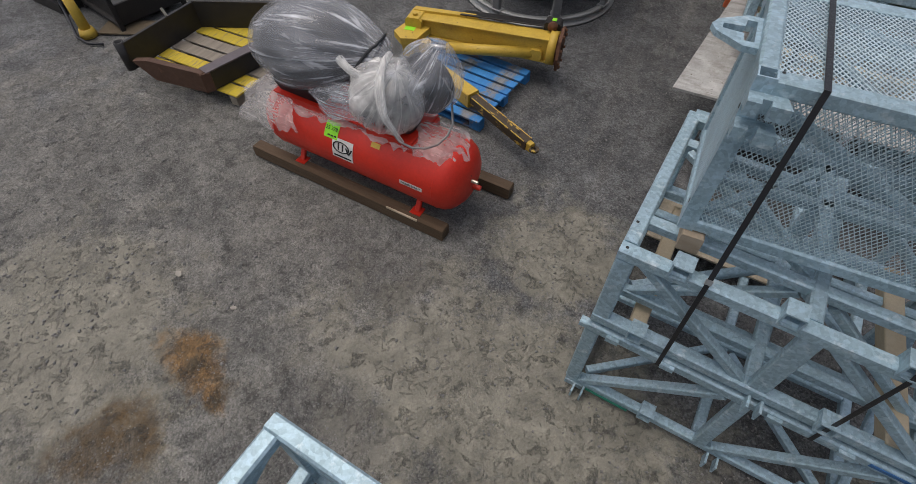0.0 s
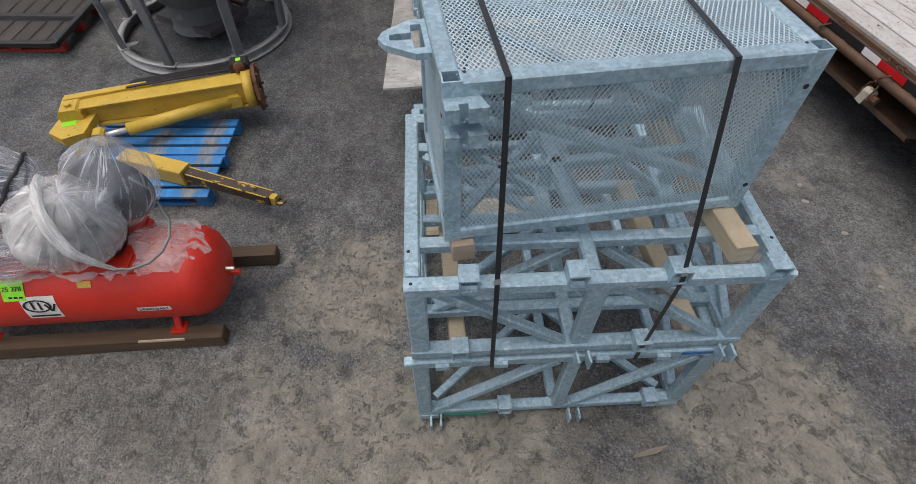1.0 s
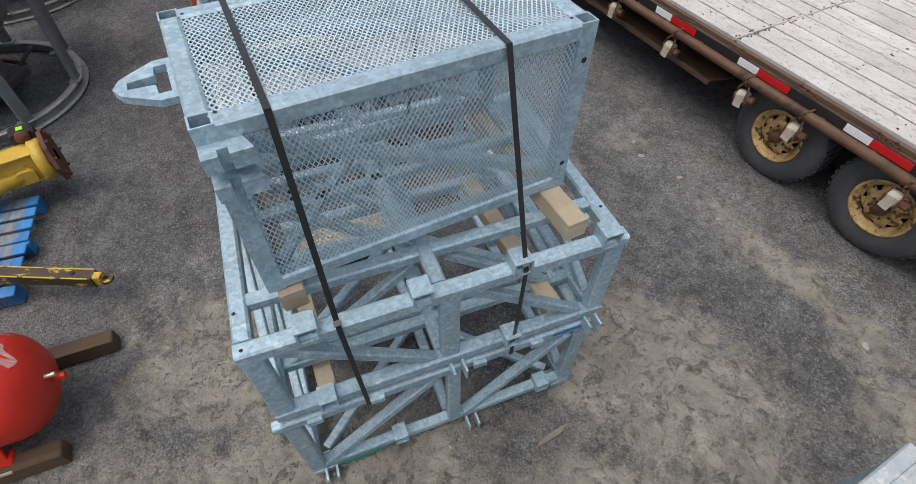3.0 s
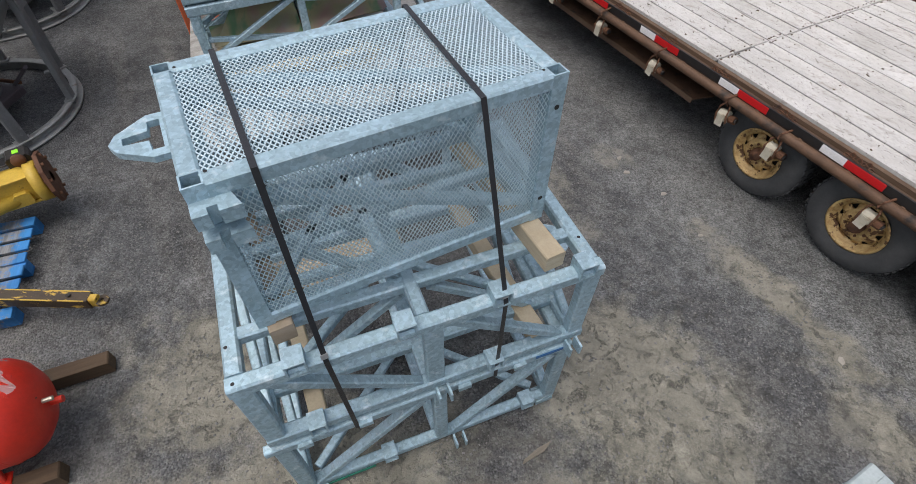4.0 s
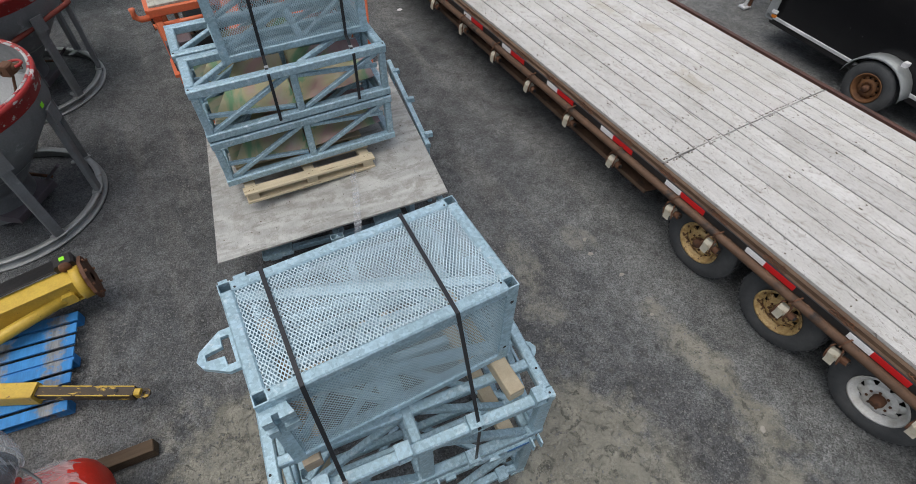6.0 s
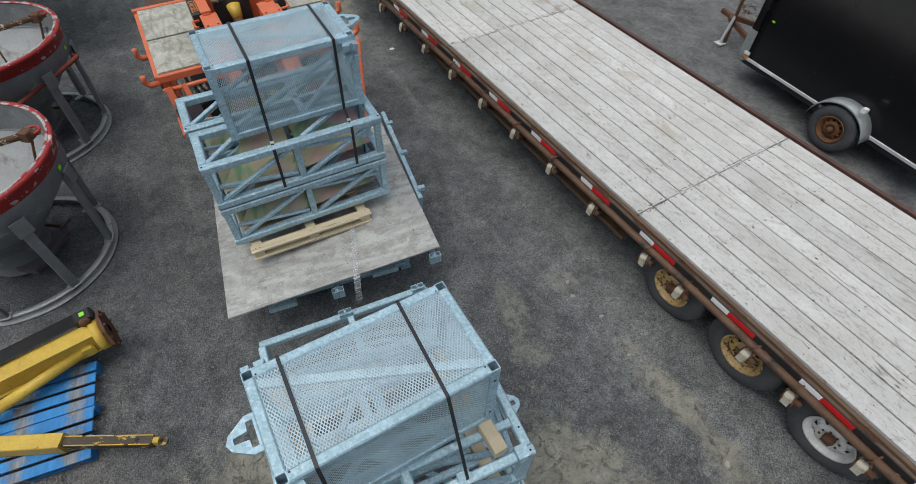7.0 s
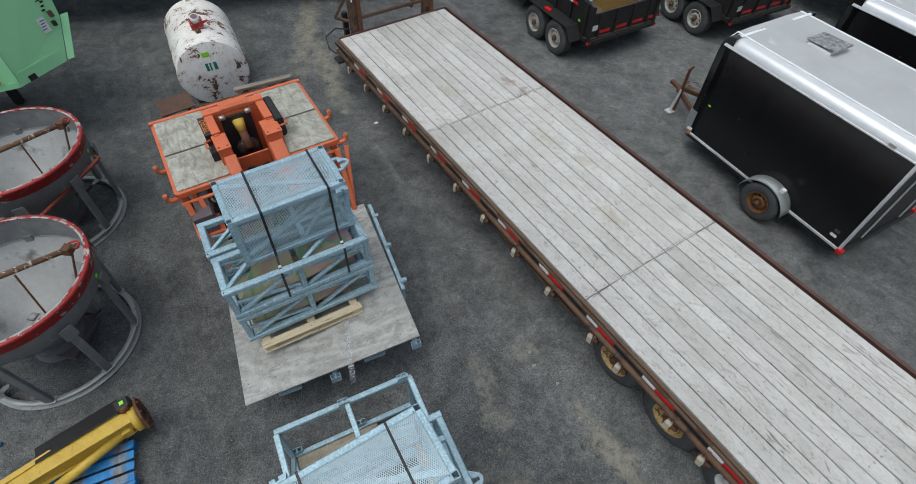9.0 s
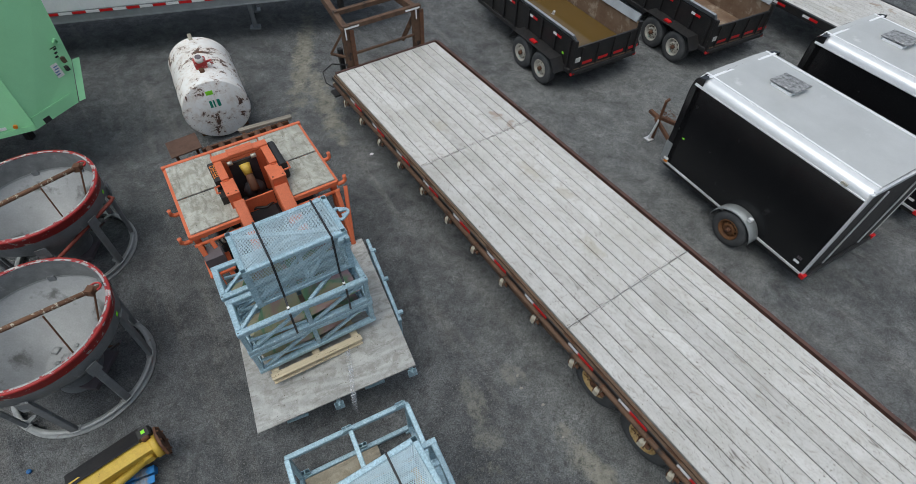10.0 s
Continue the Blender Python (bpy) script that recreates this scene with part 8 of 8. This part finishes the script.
def drape(x0, x1, a0, a1, seed, mat, lift=0.012):
    """A torn film sheet lying over the tank between two stations and two angles, with a ragged hem."""
    bm = bmesh.new()
    nx, na = 40, 44
    rows = []
    for i in range(nx + 1):
        fx = i / nx
        row = []
        b0 = a0 + 26 * noise.noise((fx * 3.1 + seed, 0.3, seed))
        b1 = a1 + 22 * noise.noise((fx * 3.7 + seed, 4.3, seed)) + 8 * noise.noise((fx * 13 + seed, 2.3, seed))
        for j in range(na + 1):
            fa = j / na
            a = radians(b0 + (b1 - b0) * fa)
            x = x0 + (x1 - x0) * fx + 0.16 * noise.noise((fa * 2.4 + seed, 0.7 if fx < 0.5 else 3.9, seed)) * abs(fx - 0.5) * 2
            rr = CR + lift + 0.045 * abs(noise.noise((x * 6 + seed, fa * 5, seed))) + 0.018 * abs(noise.noise((x * 19, fa * 15, seed + 4)))
            inset = min(1.0, (x - T0) / 0.2, (T1 - x) / 0.2)
            rr *= max(0.35, math.sqrt(max(0.0, min(1.0, 0.25 + inset * 0.75))))
            row.append(bm.verts.new((x, CY + rr * math.cos(a), CZ + rr * math.sin(a))))
        rows.append(row)
    for i in range(nx):
        for j in range(na):
            bm.faces.new((rows[i][j], rows[i + 1][j], rows[i + 1][j + 1], rows[i][j + 1]))
    part("plastic_sheet", bm, mat, cp, "torn plastic film over the tank", True)


drape(0.20, 0.66, 20, 168, 3, FILMDRAPE, 0.035)
# film that hangs free past the end of the tank
bm = bmesh.new()
rows = []
for i in range(25):
    fx = i / 24
    row = []
    for j in range(31):
        fa = j / 30
        a = radians(50 + 135 * fa)
        rr = (CR + 0.02) * (1 - 0.35 * fx) + 0.03 * noise.noise((fx * 3, fa * 7, 2.2)) + 0.012 * noise.noise((fx * 9, fa * 21, 5.2))
        hem = 0.07 * noise.noise((fa * 4.3, 1.7, 0.4)) * fx
        row.append(bm.verts.new((0.46 - fx * (0.50 + hem) , CY + rr * math.cos(a) * (1 + 0.15 * fx), CZ + rr * math.sin(a) - 0.10 * fx * fx)))
    rows.append(row)
for p, q in zip(rows, rows[1:]):
    for j in range(30):
        bm.faces.new((p[j], q[j], q[j + 1], p[j + 1]))
part("plastic_sheet", bm, FILMDRAPE, cp, "torn plastic film hanging past the tank", True)
drape(0.55, 1.66, 60, 127, 6, FILMDRAPE, 0.014)
drape(1.60, 2.10, 40, 126, 9, FILMDRAPE, 0.018)


def on_tank(x, ang, name, w, h, mat, out=0.003):
    a = radians(ang)
    m = Matrix.Translation((x, CY + (CR + out) * math.cos(a), CZ + (CR + out) * math.sin(a))) @ Matrix.Rotation(a - math.pi / 2, 4, "X")
    if name:
        bm = bmesh.new()
        k = 6
        rows = []
        for i in range(k + 1):
            t = (i / k - 0.5) * h / CR
            rows.append([bm.verts.new((x + s * w / 2, CY + (CR + out) * math.cos(a + t), CZ + (CR + out) * math.sin(a + t))) for s in (-1, 1)])
        for p, q in zip(rows, rows[1:]):
            bm.faces.new((p[0], p[1], q[1], q[0]))
        part(name, bm, mat, cp, "", True)
    return m


on_tank(1.04, 141, "auction_tag", 0.13, 0.13, TAGGREEN, 0.004)
words("25 378", 0.041, INK, cp, on_tank(1.04, 139, "", 0, 0, None, 0.010))
for k in range(3):
    on_tank(1.02 + 0.03 * k, 149, "tag_bar", 0.022, 0.012, INK, 0.0055)
on_tank(1.16, 165, "maker_label", 0.20, 0.17, PAPER, 0.004)
LM = on_tank(1.16, 164, "", 0, 0, None, 0.008)
bm = lathe([(0.05, -0.001), (0.06, -0.001), (0.06, 0.001), (0.05, 0.001)], 28, close=True)
part("label_shape", moved(bm, LM @ Matrix.Translation((-0.01, 0.015, 0)) @ Matrix.Diagonal((1.35, 0.8, 1, 1))), INK, cp, "black oval mark")
for x_, y_, r_ in ((-0.035, 0.02, 0), (0.005, 0.015, 0), (0.05, 0.0, 28), (0.08, 0.0, -28)):
    part("label_shape", moved(box((-0.006, -0.03, -0.001), (0.006, 0.03, 0.001), 0.0003), LM @ pose(x_, y_, 0, 0, 0, r_)), INK, cp)
on_tank(1.16, 177, "label_shape", 0.17, 0.016, INK, 0.0055)
on_tank(1.80, 176, "drain_label", 0.20, 0.036, PAPER, 0.004)
words("DRAIN DAILY", 0.029, INK, cp, on_tank(1.80, 176, "", 0, 0, None, 0.0062))
on_tank(1.45, 138, "yellow_sticker", 0.08, 0.04, YELLOW, 0.004)

# ---- blue pallet with the crane arm ----
bp_ = pallet(place(-3.98, 1.70, 0, 28.5), 1.22, 1.05, "blue-painted wooden pallet with worn boards", BLUEWOOD, 3, 3)
for o in [o for o in bp_.children if o.name.startswith("slat")]:
    bpy.data.objects.remove(o)
for i in range(8):
    y = i * 0.1325
    part("slat", box((0, y, 0.107), (1.22, y + 0.098, 0.125), 0.004), BLUEWOOD, bp_)

arm = thing("crane_arm", "yellow folded crane arm with a hydraulic cylinder on a pallet", "crane arm", place(-3.37, 3.40, 0.0, 224))
# x runs from the flange towards the pivot
part("boom", prism(bmesh.new(), (0.0, 0.05, 0.37), (1.4, 0.05, 0.39), rounded(0.15, 0.22, 0.01), (0, 0, 1), rounded(0.13, 0.16, 0.01)), YELLOW, arm)
part("boom_flange", bar((0.0, 0.05, 0.49), (1.45, 0.05, 0.475), 0.19, 0.016), YELLOW, arm)
part("boom_flange", bar((0.0, 0.05, 0.25), (1.3, 0.06, 0.30), 0.19, 0.016), YELLOW, arm)
part("boom_cheek", plate([(0.85, -0.09), (1.5, -0.05), (1.5, 0.02), (0.8, -0.03)], 0.47, 0.51), YELLOW, arm)
part("collar", lathe([(0.08, -0.05), (0.165, -0.05), (0.165, 0.03), (0.08, 0.03)], 32, "x"), YELLOW, arm, "", True).matrix_basis = pose(0, 0.05, 0.37)
part("mounting_flange", lathe([(0.05, -0.10), (0.22, -0.10), (0.22, -0.07), (0.05, -0.07)], 8, "x"), RUST, arm, "rusty mounting flange").matrix_basis = pose(0, 0.04, 0.37)
part("flange_spacer", lathe([(0.02, -0.07), (0.13, -0.07), (0.13, -0.04), (0.02, -0.04)], 24, "x"), RUST, arm).matrix_basis = pose(0, 0.04, 0.37)
for k in range(8):
    a = radians(45 * k + 22)
    part("bolt", tube((-0.12, 0.04 + 0.18 * math.cos(a), 0.37 + 0.18 * math.sin(a)), (-0.06, 0.04 + 0.18 * math.cos(a), 0.37 + 0.18 * math.sin(a)), 0.014, 6), RUST, arm)
part("motor_bracket", box((-0.05, -0.16, 0.44), (0.12, -0.03, 0.58), 0.02), DARKSTEEL, arm)
part("worm_wheel", tube((0.03, -0.02, 0.56), (0.03, 0.01, 0.56), 0.05, 18), RUST, arm, "", True)
part("auction_tag", box((0.01, -0.13, 0.581), (0.055, -0.08, 0.585), 0.0005), TAGGREEN, arm)
part("guard_plate", bar((0.09, -0.15, 0.50), (1.00, -0.13, 0.48), 0.25, 0.012, 0.002, (0, -0.30, 0.95)), DARKSTEEL, arm, "black sheet guard")
part("knuckle", box((1.36, -0.04, 0.25), (1.54, 0.18, 0.50), 0.03), YELLOW, arm)
part("pivot_bolt", tube((1.45, 0.11, 0.50), (1.45, 0.11, 0.525), 0.026, 12), YELLOW, arm)
part("hydraulic_cylinder", tube((0.18, 0.12, 0.32), (1.05, 0.28, 0.30), 0.055, 20), YELLOW, arm, "yellow hydraulic cylinder", True)
part("cylinder_mount", box((0.08, 0.06, 0.27), (0.2, 0.17, 0.38), 0.02), YELLOW, arm)
part("cylinder_rod", tube((1.05, 0.28, 0.30), (1.25, 0.315, 0.30), 0.024, 14), BRIGHT, arm, "", True)
part("rod_eye", box((1.22, 0.27, 0.24), (1.32, 0.37, 0.36), 0.02), YELLOW, arm)
part("tip_plate", plate([(1.28, 0.12), (1.55, 0.06), (1.62, 0.30), (1.50, 0.42), (1.34, 0.38)], 0.33, 0.40), YELLOW, arm)
part("tip_web", plate([(1.36, 0.14), (1.50, 0.12), (1.54, 0.30), (1.40, 0.32)], 0.13, 0.33), YELLOW, arm)

part("auction_tag", box((1.42, 0.16, 0.401), (1.53, 0.25, 0.404), 0.0005), TAGGREEN, arm)
jib = thing("jib_bar", "worn yellow square jib bar with a hook on a pallet", "jib", Matrix.Identity(4))
J0, J1, J2 = Vector((-3.75, 2.24, 0.21)), Vector((-3.15, 2.355, 0.21)), Vector((-2.36, 2.475, 0.20))
dj = (J2 - J1).normalized()
part("outer_tube", bar(J0, J1, 0.14, 0.15, 0.008), YELLOW, jib)
part("inner_bar", bar(J1, J2, 0.088, 0.095, 0.006), YELRUST, jib, "inner bar with the yellow worn off")
for side_ in (-1, 1):
    off_ = dj.cross(Vector((0, 0, 1))) * 0.0415 * side_ + Vector((0, 0, 0.046))
    for a_, b_ in (((0.0, 0.16), (0.19, 0.44), (0.50, 0.79)) if side_ < 0 else ((0.03, 0.30), (0.34, 0.56), (0.60, 0.78))):
        part("paint_edge", bar(J1 + dj * a_ + off_, J1 + dj * b_ + off_, 0.010, 0.008, 0.002), YELLOW, jib)
part("end_cap", bar(J2, J2 + (J2 - J1).normalized() * 0.05, 0.06, 0.09, 0.01), YELLOW, jib)
part("hook_eye", lathe([(0.018, -0.01), (0.045, -0.01), (0.045, 0.01), (0.018, 0.01)], 20, "z", close=True), YELRUST, jib).matrix_basis = Matrix.Translation(J2 + dj * 0.075)
part("pin_hole", tube(J2 - dj * 0.14 + Vector((0, 0, 0.054)), J2 - dj * 0.14 + Vector((0, 0, 0.058)), 0.016, 12), INK, jib)

# ---- black blade frame on a yellow pallet ----
yp = pallet(place(-5.99, 0.50, 0, -55), 1.05, 1.25, "worn wooden pallet with yellow and grey boards", GREYWOOD, 6, 3, mixed=[YELWOOD, YELWOOD, GREYWOOD, GREYWOOD, YELWOOD, YELWOOD])
bf = thing("blade_frame", "black and rusty heavy steel blade frame on a pallet", "steel frame")
BZ = 0.127
pts = {"tip": (-5.33, -0.46), "nose": (-5.20, -0.40), "front_r": (-4.60, 0.15), "right": (-4.86, 0.82), "back_l": (-5.87, 0.31), "back_r": (-5.38, 1.18)}
def wall(name, a, b, z0, z1, th, mat, label=""):
    p, q = Vector((*pts[a], (z0 + z1) / 2)), Vector((*pts[b], (z0 + z1) / 2))
    part(name, bar(p, q, th, z1 - z0, 0.004), mat, bf, label)
wall("side_wall", "tip", "back_l", BZ, 0.42, 0.035, DARKSTEEL)
wall("back_wall", "back_l", "back_r", BZ, 0.43, 0.035, DARKSTEEL)
d_ = (Vector(pts["front_r"]) - Vector(pts["nose"])).normalized()
o_ = Vector((d_.y, -d_.x, 0)) * 0.05
a_, b_ = Vector((*pts["nose"], 0)), Vector((*pts["front_r"], 0))
bm = bmesh.new()
outline = [(a_, 0.30), (a_ + (b_ - a_) * 0.25, BZ), (b_, BZ - 0.002), (b_ + (b_ - a_) * 0.03, 0.34), (a_ + (b_ - a_) * 0.25, 0.345)]
f_ = [bm.verts.new(p + o_ + Vector((0, 0, z))) for p, z in outline]
k_ = [bm.verts.new(p - o_ * 0.3 + Vector((0, 0, z))) for p, z in outline]
bm.faces.new(f_)
bm.faces.new(k_[::-1])
for i in range(5):
    bm.faces.new((f_[i], f_[(i + 1) % 5], k_[(i + 1) % 5], k_[i]))
part("front_wall", bm, RUSTPLATE, bf, "bare rusty brown face")
wall("right_wall", "front_r", "right", BZ + 0.004, 0.33, 0.11, DARKSTEEL)
part("end_face", bar(b_ + o_ * 0.5 + Vector((0.02, 0.03, 0.14)), b_ + o_ * 0.5 + Vector((0.02, 0.03, 0.335)), 0.05, 0.10, 0.006), RUSTPLATE, bf)
part("cap_edge", bar((*pts["front_r"], 0.337), (*pts["right"], 0.337), 0.13, 0.014), GREYBOX, bf, "scuffed grey top edge")
part("pivot_tube", lathe([(0.035, 0.0), (0.05, 0.0), (0.05, 0.30), (0.035, 0.30)], 24, close=True), DARKSTEEL, bf, "", True).matrix_basis = pose(-5.35, -0.49, BZ)
part("lever", bar((-5.66, 0.02, 0.42), (-5.69, 0.0, 0.50), 0.025, 0.025), CHROME, bf)

# ---- black mesh gate on a red pallet ----
rp = pallet(place(-7.05, 2.75, 0, 28), 1.1, 1.0, "red-ended wooden pallet under a mesh gate", REDWOOD, 6, 3, mixed=[GREYWOOD])
mg = thing("mesh_gate", "black steel gate with expanded mesh lying on a pallet", "gate", place(-7.25, 2.50, 0.16, 28))
for y in (0.03, 0.62, 1.25):
    part("rail", bar((0, y, 0.0), (1.45, y, 0.0), 0.06, 0.06), DARKSTEEL, mg)
for x in (0.03, 1.42):
    part("stile", bar((x, 0, 0.001), (x, 1.28, 0.001), 0.06, 0.06), DARKSTEEL, mg)
gm = mesh_panel(1.36, 0.56, 0.05, 0.03, 0.006)
gm.materials.clear()
gm.materials.append(DARKSTEEL)
for y in (0.05, 0.66):
    o = new("mesh_panel", gm)
    o.parent, o.matrix_basis = mg, pose(0.05, y, 0.02, -90, 0, 0)

# ---- blue machine far corner ----
bmach = thing("electric_motor", "blue and white electric motor on a rusty frame", "motor", place(-7.75, -1.2, 0, 30))
part("body", tube((0, 0, 0.3), (0.5, 0, 0.3), 0.2, 20), BLUEPAINT, bmach, "", True)
part("end_cap", tube((-0.12, 0, 0.3), (0, 0, 0.3), 0.18, 20), PAPER, bmach, "", True)
part("base", box((-0.1, -0.22, 0.0), (0.55, 0.22, 0.12)), DARKSTEEL, bmach)
yo = thing("yellow_pedestal", "small yellow steel pedestal on the gravel", "pedestal", place(-6.52, -0.88, 0, 20))
part("post", tube((0, 0, 0.08), (-0.05, 0.0, 0.5), 0.06, 16, 0.05), YELLOW, yo, "", True)
part("foot", tube((0, 0, 0.0), (0, 0, 0.09), 0.10, 18, 0.075), YELLOW, yo, "", True)
cr = thing("steel_crate", "dark steel crate frame on the gravel", "crate", place(-7.25, -0.85, 0, 22))
for x in (0.0, 0.9):
    for y in (0.0, 0.8):
        part("post", bar((x, y, 0), (x, y, 0.55), 0.05), DARKSTEEL, cr)
for y in (0.0, 0.8):
    part("rail", bar((0, y, 0.08), (0.9, y, 0.08), 0.05), DARKSTEEL, cr)
    part("rail", bar((0, y, 0.53), (0.9, y, 0.53), 0.05), DARKSTEEL, cr)
part("tray", box((0.02, 0.02, 0.05), (0.88, 0.78, 0.3), 0.01), DARKSTEEL, cr)
cb = thing("black_cable", "black cable looped on the gravel", "cable", place(0, 0, 0, 0))
part("cable", pipe([(-7.3, -1.1, 0.25), (-6.9, -1.05, 0.06), (-6.5, -1.0, 0.02), (-6.3, -0.9, 0.02), (-6.2, -0.75, 0.02)], 0.015, 8), STRAP, cb, "", True)
br = thing("brown_mat", "dirty brown mat lying on the gravel", "mat", place(-6.5, -0.5, 0.003, 60))
part("mat", box((-0.25, -0.15, 0.0), (0.7, 0.15, 0.015), 0.004), LEAFMUD, br)

# litter
for x, y, s, nm in ((-1.70, 9.75, 0.05, "white paper scrap on the gravel"), (0.87, 2.0, 0.0, ""), (-5.07, 2.99, 0.04, "")):
    if s and nm:
        q = thing("paper_scrap", nm, "litter", place(x, y, 0.01, 20))
        part("scrap", plate([(-s, -s * 0.5), (s * 0.2, -s * 0.8), (s, 0), (s * 0.3, s * 0.8), (-s * 0.6, s * 0.5)], 0.0, 0.006), TAPEWHITE, q)
q = thing("bark_piece", "dry grey strip of bark on the gravel", "litter", place(0.86, 2.02, 0.008, 42))
part("bark", plate([(-0.12, -0.006), (0.04, -0.016), (0.12, 0.012), (0.02, 0.02), (-0.1, 0.01)], 0.0, 0.012), GREYWOOD, q)
q = thing("blue_cap", "small blue plastic cap on the gravel", "litter", place(-5.07, 2.99, 0.0, 0))
part("cap", tube((0, 0, 0.0), (0, 0, 0.03), 0.03, 14), BLUEPAINT, q, "", True)
for x, y, r, a in ((2.93, 3.02, 0.035, 70), (1.83, 4.50, 0.03, 20), (1.51, 4.73, 0.032, 0), (1.45, 4.93, 0.028, 50), (2.10, 4.05, 0.022, 10), (-2.55, -0.55, 0.035, 0), (-2.05, -0.25, 0.025, 40)):
    q = thing("flat_stone", "pale flat stone chip lying on the gravel", "stone", place(x, y, ground_height(x, y), a), "stone chips")
    part("chip", plate([(-r, -r * 0.4), (-r * 0.1, -r * 0.75), (r, -r * 0.2), (r * 0.7, r * 0.5), (-r * 0.5, r * 0.6)], -0.004, 0.009), CHIP, q)
